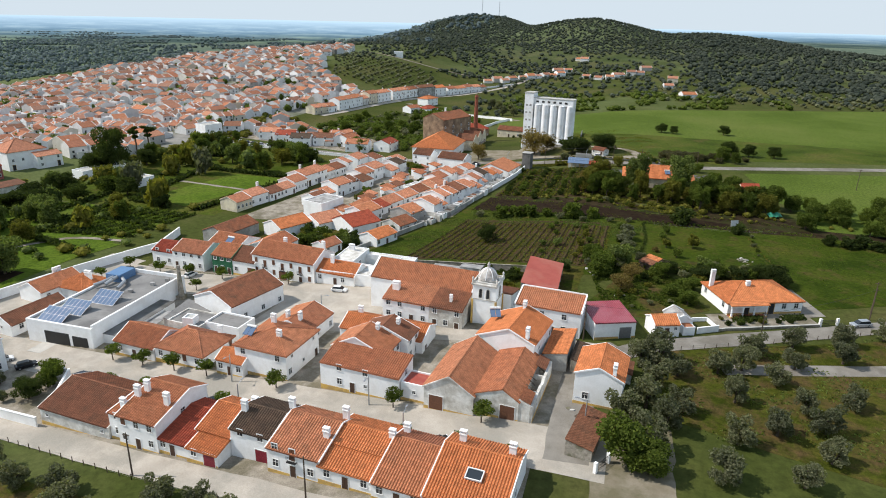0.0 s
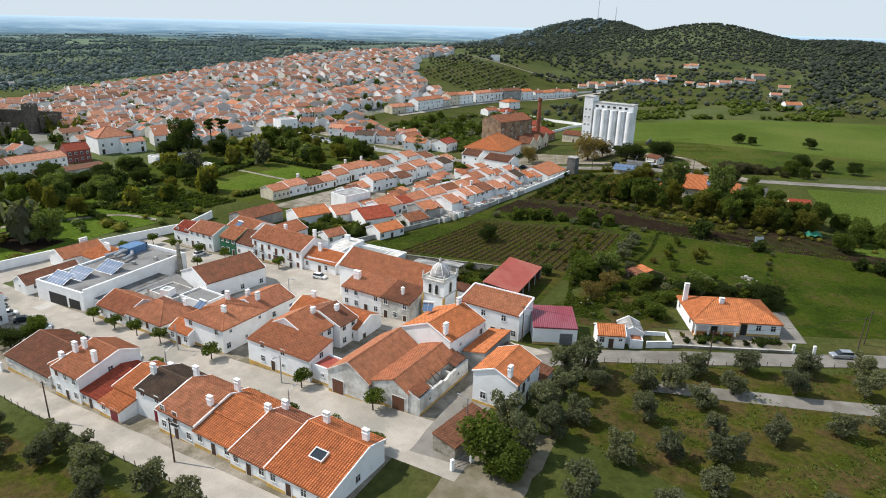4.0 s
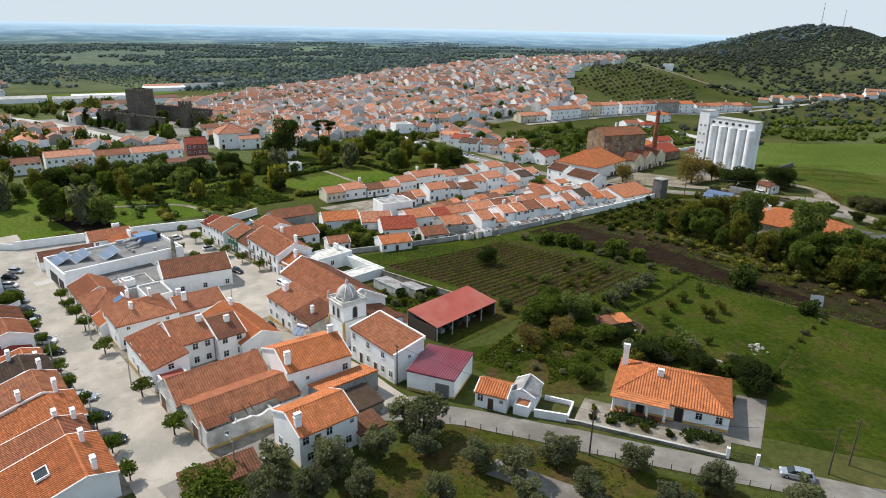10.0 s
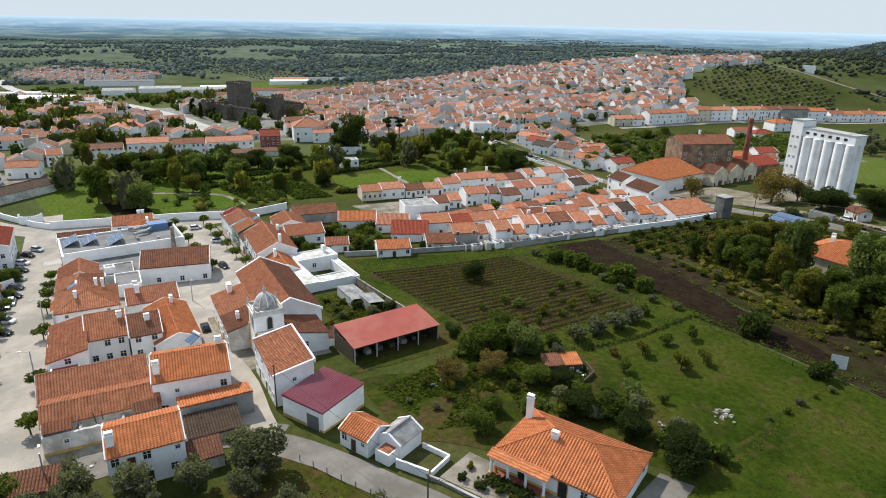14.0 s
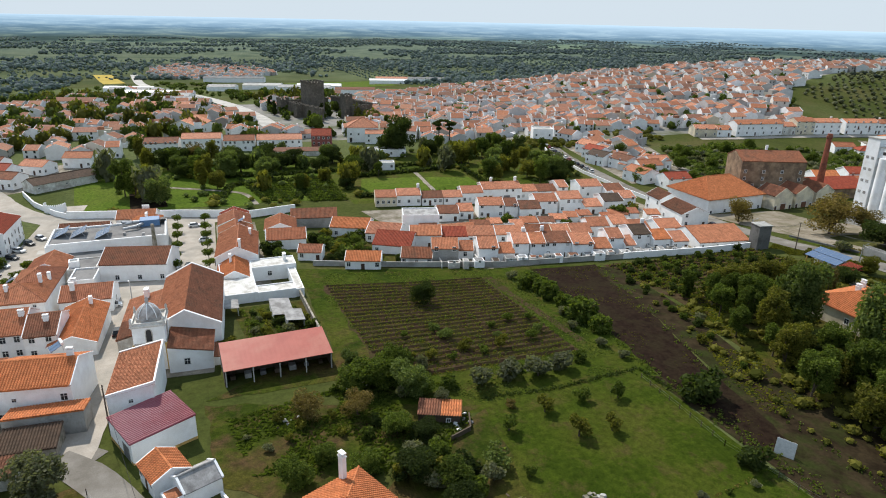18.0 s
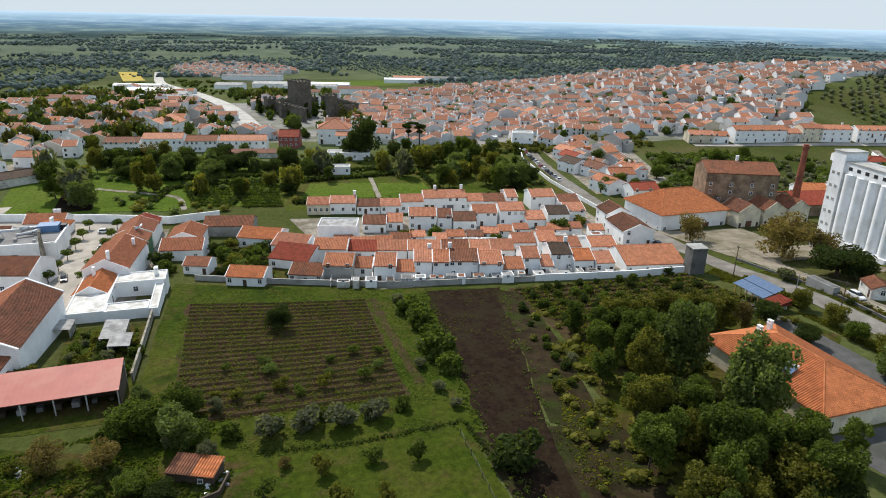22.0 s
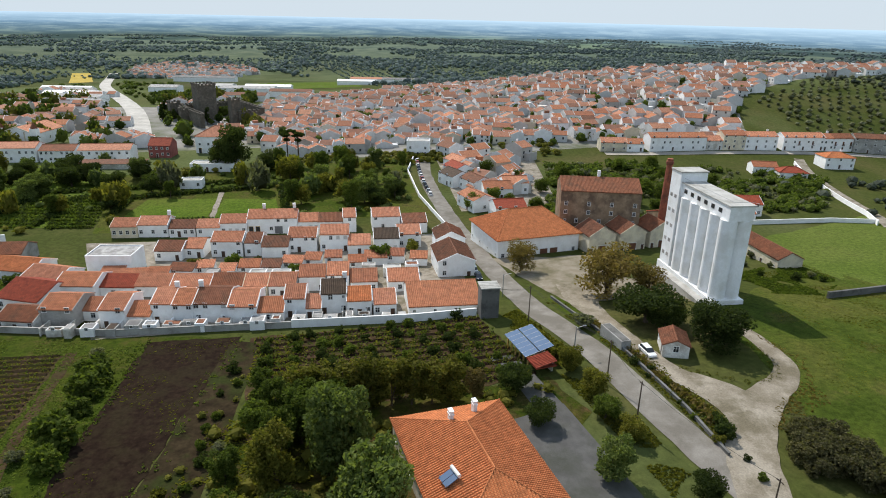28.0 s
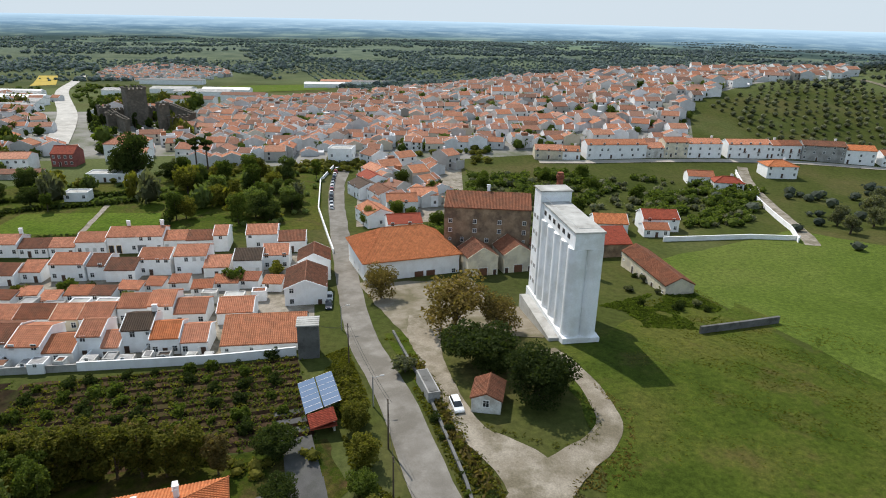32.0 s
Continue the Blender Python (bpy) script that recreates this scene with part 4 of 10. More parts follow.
ribbon("road", ((2, 121), (-18, 124), (-45, 121.5), (-62, 124)), 6.0, STREET, "narrow street in front of the church", 0.085)
drape("plaza", ((-82, 118), (-52, 119), (-54, 146), (-80, 145)), STREET, "paved village square", 12, 12, 0.06, "square")
drape("road", ((-150, 130), (-78, 133), (-78, 145), (-150, 147)), STREET, "tree-lined pale street off the square", 24, 6, 0.065, "road")
drape("road", ((-160, 100), (-146, 100), (-138, 150), (-152, 152)), STREET, "pale street along the park wall", 10, 12, 0.07, "road")
ribbon("road", ((22, 121), (45, 128), (80, 140), (130, 165), (260, 230)), 4.0, LANE, "grey lane through the olive trees", 0.07)
ribbon("road", ((330, 417), (117, 346), (47, 321), (24, 314), (-33, 315), (-52, 314), (-136, 322.5), (-206, 331), (-256, 346)), 6.5, LANE, "long pale road into the town", 0.1)
ribbon("track", ((29, 314), (18, 320), (9.5, 327), (4.2, 335.5), (1.8, 341.5), (-2.6, 346.8), (-9, 348.2), (-17, 349.4), (-30, 348)), 6.0, GRAVEL, "pale gravel track looping round the big pine", 0.15, 1.2, widths=(7.5, 7.5, 8.5, 6.4, 5.0, 4.2, 4.0, 3.4, 5))
ribbon("track", ((9.5, 328.5), (3, 329.0), (-2.2, 326.6), (-7.6, 323.8), (-21, 324.2), (-32, 325), (-46, 327), (-60, 332)), 6.0, GRAVEL, "pale gravel path by the pump house", 0.13, 1.2, widths=(8, 9, 7, 4.4, 3.4, 4.5, 7, 9))
drape("yard", ((-89.5, 320.5), (-46, 324), (-44, 346), (-84, 352)), DIRT, "bare dirt yard before the warehouse", 12, 12, 0.10, "yard", jag=1.0)
drape("yard", ((-60, 340), (-46, 336), (-36, 351), (-58, 358)), DIRT, "dirt apron beside the silo", 10, 10, 0.14, "yard", jag=1.2)
drape("field", ((-16, 319.5), (-52, 319.5), (-52, 324), (-12, 324)), ROUGH_GRASS, "dry grass verge by the road", 12, 4, 0.07, "verge", jag=0.6)
drape("garden", ((-8, 140), (14, 141.5), (22, 150), (8, 184)), GARDEN, "overgrown kitchen garden with bare brown patches", 20, 20, 0.05, "garden", jag=1.0)
drape("garden", ((-9, 140.2), (-8.2, 184), (-24, 172), (-22, 160)), GARDEN, "weedy garden beside the farm shed", 14, 14, 0.048, "garden", jag=0.8)
drape("garden", ((-52, 147), (-22, 150), (-22, 164), (-52, 164)), GARDEN, "small vegetable garden behind the church", 14, 10, 0.047, "garden", jag=0.5)
drape("garden", ((24, 160), (44, 172), (42, 190), (9, 184)), GARDEN, "rough garden ground behind the villa", 14, 14, 0.046, "garden", jag=1.0)
drape("field", ((-15.5, 246), (-13, 302), (0, 303), (60, 232)), GARDEN, "leafy ground under the thicket", 16, 16, 0.045, "field", jag=1.0)
drape("pavement", ((-256, 266), (-238, 455), (-470, 655), (-560, 400)), TOWN_GROUND, "pale cobbled lanes between the town houses", 30, 30, 0.06, "pavement")
drape("pavement", ((-240, 455), (-224, 535), (-304, 588), (-470, 600)), TOWN_GROUND, "pale lanes between the upper town houses", 20, 20, 0.055, "pavement")
drape("pavement", ((-302, 588), (-345, 690), (-372, 805), (-480, 650)), TOWN_GROUND, "pale lanes between the hilltop houses", 16, 16, 0.05, "pavement")
drape("pavement", ((-288, 175), (-288, 262), (-478, 255), (-470, 120)), TOWN_GROUND, "pale streets and squares round the castle", 24, 20, 0.05, "pavement")
drape("field", ((-50, 404), (-60, 502), (-100, 482), (-84, 414)), CROP, "rough green ground behind the old sheds", 14, 14, 0.05, "field", jag=1.5)
ribbon("road", ((-152, 99), (-163, 86), (-178, 76), (-200, 66), (-240, 46), (-300, 40)), 9.0, STREET, "pale street leaving the village past the park wall", 0.075)
drape("yard", ((-196, 66), (-232, 50), (-262, 96), (-222, 104)), PAVE, "yards of the houses at the village edge", 14, 10, 0.04, "yard")
drape("yard", ((-146, 330), (-252, 350), (-240, 402), (-146, 372)), PAVE, "yards and lanes between houses by the road", 20, 14, 0.05, "yard")
drape("field", ((10, 217), (14, 241), (78, 240), (80, 220)), EARTH, "weedy ground between the dirt track and the thicket", 18, 8, 0.066, "field", jag=1.0)
drape("lawn", ((-150, 200), (-236, 196), (-244, 330), (-146, 318)), ROUGH_GRASS, "shaded park grass under the trees", 20, 20, 0.035, "lawn")

# ---- village: the row below the street ----
V = -3.9
house("white terraced house with bright clay roof and skylight", -15.5, 76.7, 11.6, 9.2, 3.6, V, 5.6, 3.1, 4.6, TILE_NEW, WHITE, {"r": ".W.", "f": "WDWW"}, "f", True, ((4.2, 1.2, 1.2), (-3.5, 1.4, 1.2)))
house("white terraced house with red clay roof", -25.4, 77.3, 8.0, 8.6, 3.4, V, 5.0, 2.9, 4.0, TILE, WHITE, {"f": "WDW"}, "f", True, ((-3.0, 2.2, 1.0),))
house("white terraced house with orange tiled roof and low front wing", -34.2, 78.4, 9.4, 4.2, 3.6, V, 5.3, 4.4, 4.3, TILE_NEW, WHITE, {"b": "WDW"}, "", True, ((4.4, -0.6, 0.8),))
mono_house("low white house front with an orange tiled lean-to roof", -34.4, 72.3, 9.2, 4.4, V, 2.9, 4.1, TILE_NEW, WHITE, {"f": "WDW"}, "f")
house("white terraced house with orange clay roof and dark balcony", -43.0, 78.2, 9.2, 7.4, 3.6, V, 6.4, 4.4, 5.0, TILE, WHITE, {"f": "WDW/WB."}, "f", True, ((3.6, -3.2, 1.0), (4.2, 2.0, 1.6)))
house("white house with a blackened old tiled roof", -51.8, 78.0, 7.6, 5.0, 4.2, V, 6.8, 5.2, 5.4, TILE_DARK, WHITE, {"f": ".R/WW"}, "", True, ((-3.3, -1.5, 1.3), (3.3, 2.2, 1.4)))
house("small white house with orange tiled roof", -59.0, 79.6, 6.8, 6.0, 3.0, V, 5.4, 3.7, 4.4, TILE_NEW, WHITE, {"f": "WW"}, "", True, ((2.8, 1.6, 1.0),))
mono_house("low white porch wing under orange tiles", -59.2, 71.9, 6.0, 3.6, V, 2.5, 3.3, TILE_NEW, WHITE, {"f": "WR"}, "f")
house("low white house with red tiled roof", -65.0, 79.0, 5.6, 8.0, 3.2, V, 4.4, 2.8, 3.6, TILE_RED, WHITE, {"f": "WD."}, "f", True)
house("two-storey white house with steep orange roof and tall chimneys", -71.8, 79.6, 8.2, 8.4, 4.0, V, 8.0, 5.8, 6.4, TILE, WHITE, {"f": "WDW/SWW", "r": "V.W/.W."}, "f", True, ((-3.4, -4.0, 1.4), (-2.6, -2.6, 1.4), (3.0, -4.2, 1.6)))
house("white annex with flat terrace roof edge", -77.2, 79.6, 3.4, 7.0, 3.0, V, 5.8, 5.2, 5.2, TILE, WHITE, {"f": "W/W"}, "f", True, ((0.6, -5.6, 1.6),))
house("long white house with a weathered brown tiled roof", -87.0, 80.3, 16.0, 7.4, 5.0, V, 5.6, 3.3, 3.6, TILE_OLD, WHITE_OLD, {"f": "V...V"}, "f", True)
wall_line("garden_wall", ((-95.5, 72.4), (-125, 75.0)), 2.0, 0.3, WHITE, "white plastered garden wall")
wall_line("garden_wall", ((-104, 88), (-99, 80)), 2.2, 0.3, WHITE, "white plastered yard wall by the street")

# ---- village: north side of the street ----
house("old whitewashed barn bay with orange tiled roof", -24.9, 101.2, 16.4, 4.6, 4.6, 90 + V, 7.2, 4.3, 4.4, TILE, WHITE_OLD, {"l": "T."}, "l", True, name="barn", category="barn")
house("old whitewashed barn bay with a half-fallen roof", -15.4, 101.4, 16.6, 2.9, 4.8, 90 + V, 6.0, 4.2, 4.2, TILE, WHITE_OLD, {"l": ".T"}, "l", False, name="barn", category="barn")


def ruin():
    e = thing("ruined_wing", -10.4, 101.2, ground(-10.4, 101), 90 + V, "roofless barn wing with broken beams and stained walls", "ruin")
    rng = random.Random(4)
    v, f = [], []
    n = 18
    for k in range(n + 1):
        x = -8.3 + 16.6 * k / n
        h = 3.1 + 0.16 * noise.noise(Vector((x * 0.9, 0, 5))) - (0.4 if k in (9, 10) else 0)
        v += [(x, -0.25, -1.6), (x, -0.25, h), (x, 0.25, h), (x, 0.25, -1.6)]
    for k in range(n):
        a = 4 * k
        f += [(a, a + 4, a + 5, a + 1), (a + 1, a + 5, a + 6, a + 2), (a + 2, a + 6, a + 7, a + 3)]
    f += [(0, 1, 2, 3), (4 * n + 3, 4 * n + 2, 4 * n + 1, 4 * n)]
    mesh_ob("outer_wall", v, f, WHITE_OLD, e)
    mesh_ob("end_wall", [(-8.3, -0.2, -1.6), (-8.3, 2.2, -1.6), (-8.3, 2.2, 4.1), (-8.3, -0.2, 3.2), (-8.0, -0.2, -1.6), (-8.0, 2.2, -1.6), (-8.0, 2.2, 4.1), (-8.0, -0.2, 3.2)], [(0, 3, 2, 1), (4, 5, 6, 7), (0, 4, 7, 3), (3, 7, 6, 2)], WHITE_OLD, e)
    for x in (-3.2, 2.6):
        Shape().box(x - 0.2, x + 0.2, 0.26, 2.1, -1, 3.0).ob("cross_wall", WHITE_OLD, e)
    for k in range(11):
        x = -7.4 + 1.45 * k + rng.uniform(-0.3, 0.3)
        if k in (6, 7):
            continue
        Shape().beam((x, 2.1, 4.2), (x + rng.uniform(-0.5, 0.5), rng.uniform(-0.2, 1.2), rng.uniform(2.8, 3.5)), 0.09, 5).ob("rafter", POLE_WOOD, e)
    for x0, x1 in ((-8.2, -4.2), (4.0, 8.2)):
        s = Shape()
        tile_plane(s, x0, x1, 0.1, lambda x: 2.1, 3.45, 0.4, False)
        s.ob("roof_remnant", TILE_OLD, e)
    put_opening(e, "V", pose(-5.2, -0.253, 1.6))
    put_opening(e, "V", pose(4.6, -0.253, 1.6))
    Shape().box(-8.33, 8.33, -0.28, -0.25, -1.4, 0.5).ob("plinth", OCHRE, e)


ruin()
mono_house("two-storey white house with a reddish tiled lean-to roof", -43.0, 98.2, 16.2, 6.6, V, 5.2, 6.6, TILE, WHITE, {"f": ".WDV.V/.W.W..", "r": "V/W"}, "fl")
flat_house("small white shed with dark gate beside the barn", -32.2, 97.0, 5.2, 4.6, V, 3.4, WHITE, SHEET_RED, {"f": "V"}, "f", 0.3)
house("white gabled house with orange tiled roof and glazed veranda", -46.6, 105.0, 7.2, 6.4, 5.0, 90 + V, 8.6, 5.9, 6.0, TILE, WHITE, {"f": "WWW/.WW", "l": "./."}, "", True, ((2.6, -2.0, 0.6),))
house("white house with an old mottled tiled roof", -43.8, 111.6, 5.8, 5.6, 5.0, 90 + V, 7.8, 5.6, 5.8, TILE_OLD, WHITE, {"f": "WW/WW"}, "", True, ((0.6, -2.0, 0.6),))
house("long low white house with orange tiled roof", -46.0, 117.2, 19.0, 4.4, 4.0, V + 2, 5.6, 3.9, 3.9, TILE_NEW, WHITE, {"f": "W.D.W", "r": "D."}, "", True, ((-7, 1.0, 1.0),))
hip_house("two-storey white corner house with mottled orange roof", -64.8, 103.0, 12.0, 12.0, V, 8.2, 6.0, TILE, WHITE, {"f": ".W/W.W", "r": "W.V.D/V.V"}, "f", ((2.0, -2.0, 8.6), (-3.0, 3.4, 8.8)))
house("low white house with an orange tiled roof", -71.6, 98.6, 6.4, 2.6, 2.6, V, 4.6, 3.3, 3.3, TILE_NEW, WHITE, {"f": "WDW"}, "f", True, ((2.0, 1.6, 0.9),))
house("white gabled house with red tiled roof", -66.4, 116.2, 11.0, 4.8, 4.8, 90 + V, 6.0, 4.0, 4.0, TILE, WHITE, {"f": ".W.W", "r": "W"}, "", True, ((-3.0, -1.6, 1.2), (-3.2, 1.4, 1.0)))
hip_house("low white house with a wide orange hipped roof", -84.6, 102.4, 12.4, 10.0, V, 5.9, 3.4, TILE, WHITE, {"f": "WWSW", "r": "V.WS"}, "f", ((4.0, 3.6, 5.8),))
house("low white house with orange tiled roof", -96.6, 103.2, 11.0, 5.0, 4.2, V, 5.6, 3.4, 3.4, TILE, WHITE, {"f": "WDW"}, "f", True)
house("long old white warehouse with weathered tiled roof and small windows", -89.0, 126.0, 17.0, 6.4, 6.2, 76, 8.2, 5.6, 5.6, TILE_OLD, WHITE, {"f": ".W.W.W", "l": "V"}, "f", True, name="warehouse", category="warehouse")
flat_house("jumble of white yard sheds with grey roofs", -83.0, 113.0, 9.0, 6.0, V, 3.2, WHITE, MEMBRANE, {"r": "V"}, "", 0.4)
flat_house("grey roofed white outbuilding", -92.0, 112.0, 9.0, 7.0, V, 3.6, WHITE_OLD, MEMBRANE, None, "", 0.3)
house("two-storey white house with bright orange tiled roof", -17.4, 115.4, 12.0, 5.2, 6.6, 90 + V - 5, 9.2, 7.0, 6.4, TILE_NEW, WHITE, {"f": "W..W/.V..W", "l": "..V"}, "", True, ((-5.2, -3.6, 1.6), (4.8, 0.4, 0.9)))
house("tall narrow white house with striped orange roof", -0.4, 105.6, 9.8, 4.2, 4.0, 90 + V, 7.8, 5.9, 6.2, TILE_NEW, WHITE, {"f": "WDW/WDW.V", "l": "W."}, "l", True, ((-4.2, -2.6, 1.4),))
mono_house("low building with pale orange roof and stained grey wall", -9.0, 117.2, 11.2, 4.6, -90 + V, 3.3, 4.2, TILE_NEW, GREY_WALL, None, "")
mono_house("collapsed dark roofed shed within ruined walls", -3.6, 115.6, 8.0, 5.0, 90 + V, 1.8, 2.8, TILE_DARK, RUBBLE, None, "", name="ruined_shed", category="shed")
mono_house("low lean-to with brown tiles", 3.2, 112.6, 5.0, 4.0, 90 + V, 2.2, 2.8, TILE_OLD, WHITE_OLD, None, "", name="lean_to", category="shed")
mono_house("tall white house with a reddish single-slope roof", -12.8, 130.0, 14.4, 6.8, V, 6.2, 7.6, TILE, WHITE, {"f": "WDWDWW/W.W.W.", "r": "./V"}, "", verge=True)
mono_house("white garage with a wine-red sheet roof and wide grey door", -0.6, 132.6, 9.0, 9.6, 24, 3.9, 4.4, SHEET_WINE, WHITE, {"f": ".G"}, "fr", name="garage", category="garage")
house("small white cottage with orange tiles beside the road", 11.0, 134.6, 5.6, 2.6, 2.4, 22, 4.2, 3.0, 3.0, TILE_NEW, WHITE, {"f": "WDV"}, "", True)
house("white annex with a grey sheet gable behind the cottage", 14.4, 138.6, 5.2, 2.2, 2.2, 112, 3.9, 2.7, 2.7, SHEET_GREY, WHITE, None, "", True, ribs=False)
flat_house("small tiled lean-to in the cottage yard", 16.2, 135.6, 2.6, 2.4, 22, 2.0, WHITE, TILE, None, "", 0.0)
wall_line("yard_wall", ((16.4, 141.5), (21.0, 143.4), (22.8, 139.2)), 0.8, 0.2, WHITE, "white wall round the cottage yard")
hip_house("white villa with bright orange hipped roof and arched porch", 31.8, 157.3, 18.4, 12.4, 23, 5.9, 3.2, TILE_NEW, WHITE, {"f": ".O.OWW", "r": "W.W", "l": "W.W"}, "f", ((-2.2, -1.4, 6.2), (-8.6, 3.2, 7.4)), name="villa")

# ---- church ----
def church():
    e = thing("church", -43, 134, ground(-43, 131), V, "whitewashed village church with tiled nave and domed bell tower", "church")
    gx = 0.0
    s = Shape()
    v = [(x, y, zz) for x in (-14, 12) for y, zz in ((-1, -1.6), (-1, 7.0), (4.6, 9.9), (11, 6.6), (11, -1.6))]
    mesh_ob("nave_wall", v, [(0, 1, 2, 3, 4), (9, 8, 7, 6, 5), (0, 5, 6, 1), (3, 8, 9, 4), (1, 6, 7, 2), (2, 7, 8, 3)], WHITE, e)
    ob = put_roof(gable_roof(26, 5.6, 6.4, 10.0, 7.1, 6.7), "nave_roof", TILE, e)
    ob.location = (-1, 4.6, 0)
    # the back slope gets darker, browner tiles than the front slope
    ob.children[1].data.materials[0] = TILE_OLD
    for x in (-14.1, 12.1):
        p = Shape()
        q = [(xx, y, zz + dz) for xx in (x - 0.25, x + 0.25) for y, zz in ((-1.3, 7.0), (4.6, 10.0), (11.3, 6.5)) for dz in (-0.1, 0.35)]
        p.add(q, [(0, 6, 7, 1), (1, 7, 9, 3), (3, 9, 11, 5), (5, 11, 10, 4), (0, 2, 8, 6), (2, 4, 10, 8), (0, 1, 3, 2), (2, 3, 5, 4), (6, 8, 9, 7), (8, 10, 11, 9)])
        p.ob("verge", WHITE, e)
    # front wings with windows to the lane
    for x0, x1, tile, fc in ((-7.5, 4.0, TILE, {"f": "WWDW/WW.W"}), (4.1, 12.0, TILE_OLD, {"f": "DWD/W.W"})):
        w = x1 - x0
        vv = [(x, y, zz) for x in (x0, x1) for y, zz in ((-8, -1.6), (-8, 5.2), (-1.05, 7.0), (-1.05, -1.6))]
        wing = mesh_ob("front_wing", vv, [(0, 1, 2, 3), (7, 6, 5, 4), (0, 4, 5, 1), (2, 6, 7, 3), (1, 5, 6, 2)], WHITE if tile is TILE else WHITE_OLD, e)
        sh = Shape()
        k = 1.8 / 6.95
        tile_plane(sh, x0 - 0.1, x1 + 0.1, -8.25, lambda x: -1.0, 5.2 - 0.25 * k + 0.1, k, False)
        sh.add([(x, y, zz) for x in (x0 - 0.1, x1 + 0.1) for y, zz in ((-8.25, 5.1), (-1.0, 7.08), (-1.0, 6.95), (-8.25, 5.0))], [(0, 4, 5, 1), (3, 7, 4, 0), (0, 1, 2, 3), (7, 6, 5, 4)])
        sh.ob("wing_roof", tile, wing)
        for lev, row in enumerate(fc["f"].split("/")):
            for k2, c in enumerate(row):
                if c != ".":
                    put_opening(e, c, pose(x0 + w * (k2 + 0.5) / len(row), -8.003, lev * 2.6 + (0.1 if c == "D" else 1.2)))
        Shape().box(x0 - 0.03, x1 + 0.03, -8.04, -8, -1.4, 0.5).ob("plinth", OCHRE, e)
    chimney(e, -5.6, -4.4, 5.8, 8.0, 1.7, 0.9)
    chimney(e, 8.4, -5.4, 5.4, 7.4, 0.6, 0.6)
    # bell tower
    tx, ty, a = 15.7, -1.2, 2.75
    t = Shape().box(tx - a, tx + a, ty - a, ty + a, -1.6, 10.4)
    t.ob("tower", WHITE, e)
    for z, o in ((10.4, 0.18), (10.62, 0.32), (7.0, 0.1)):
        Shape().box(tx - a - o, tx + a + o, ty - a - o, ty + a + o, z, z + 0.24).ob("cornice", WHITE_OLD, e)
    bal = Shape()
    for sx in (-1, 1):
        bal.box(tx + sx * (a - 0.05) - 0.12, tx + sx * (a - 0.05) + 0.12, ty - a, ty + a, 10.86, 11.35)
        bal.box(tx - a, tx + a, ty + sx * (a - 0.05) - 0.12, ty + sx * (a - 0.05) + 0.12, 10.86, 11.35)
    bal.ob("parapet", WHITE_OLD, e)
    for sx in (-1, 1):
        for sy in (-1, 1):
            Shape().tube([(tx + sx * a, ty + sy * a, 10.86, 0.26), (tx + sx * a, ty + sy * a, 11.5, 0.26), (tx + sx * a, ty + sy * a, 11.6, 0.1), (tx + sx * a, ty + sy * a, 11.8, 0.24), (tx + sx * a, ty + sy * a, 12.1, 0.22), (tx + sx * a, ty + sy * a, 12.5, 0.02)], 8).ob("pinnacle", WHITE_OLD, e)
    prof = [(0, 2.3), (0.7, 2.3), (0.75, 2.15), (1.4, 2.05), (2.0, 1.75), (2.5, 1.3), (2.9, 0.75), (3.1, 0.4), (3.15, 0.3), (3.7, 0.3), (3.8, 0.38), (4.0, 0.3), (4.5, 0.04)]
    Shape().tube([(tx, ty, 10.86 + z, r) for z, r in prof], 24).ob("dome", DOME, e, "weathered pale grey dome")
    for sx in (-1, 1):
        for sy in (-1, 1):
            Shape().box(tx + sx * a - 0.22, tx + sx * a + 0.22, ty + sy * a - 0.22, ty + sy * a + 0.22, -1.6, 7.0).ob("corner_strip", OCHRE, e, "ochre painted corner strip")
    for k in range(8):
        ang = 6.2832 * k / 8
        rb = Shape()
        for (z0, r0), (z1, r1) in zip(prof[2:7], prof[3:8]):
            rb.beam((tx + math.cos(ang) * r0, ty + math.sin(ang) * r0, 10.86 + z0), (tx + math.cos(ang) * r1, ty + math.sin(ang) * r1, 10.86 + z1), 0.09, 5)
        rb.ob("dome_rib", WHITE, e)
    for side in range(4):
        for off in ((-0.85, 0.85) if side in (0,) else (0.0,)):
            w, h = (0.85, 2.4) if side == 0 else (1.1, 2.6)
            arch = [(off + w / 2 * math.cos(math.pi * k / 8), h - w / 2 + w / 2 * math.sin(math.pi * k / 8)) for k in range(9)] + [(off - w / 2, 0), (off + w / 2, 0)]
            m = pose(tx, ty, 7.4, 0, 0, 90 * side) @ pose(0, -a - 0.012, 0, 90, 0, 0)
            # the arch's inner shade is a dark plate; the tower isn't pierced
            Shape().prism([(x, y) for x, y in arch], -0.02, 0.02, m).ob("belfry_opening", DARK_IRON, e)
            fr = Shape()
            for (x0, y0), (x1, y1) in zip(arch, arch[1:] + arch[:1]):
                p0, p1 = m @ Vector((x0, y0, 0.02)), m @ Vector((x1, y1, 0.02))
                fr.beam(p0, p1, 0.1, 5)
            fr.ob("arch_trim", WHITE_OLD, e)
    # chancel and sacristy behind
    for x0, x1, y0, y1, hh, hb, tile in ((12.0, 20.5, 1.8, 9.6, 6.8, 5.2, TILE_OLD), (14, 19.5, 9.6, 13.6, 3.4, 2.6, TILE_OLD)):
        vv = [(x, y, zz) for x in (x0, x1) for y, zz in ((y0, -1.6), (y0, hh), (y1, hb), (y1, -1.6))]
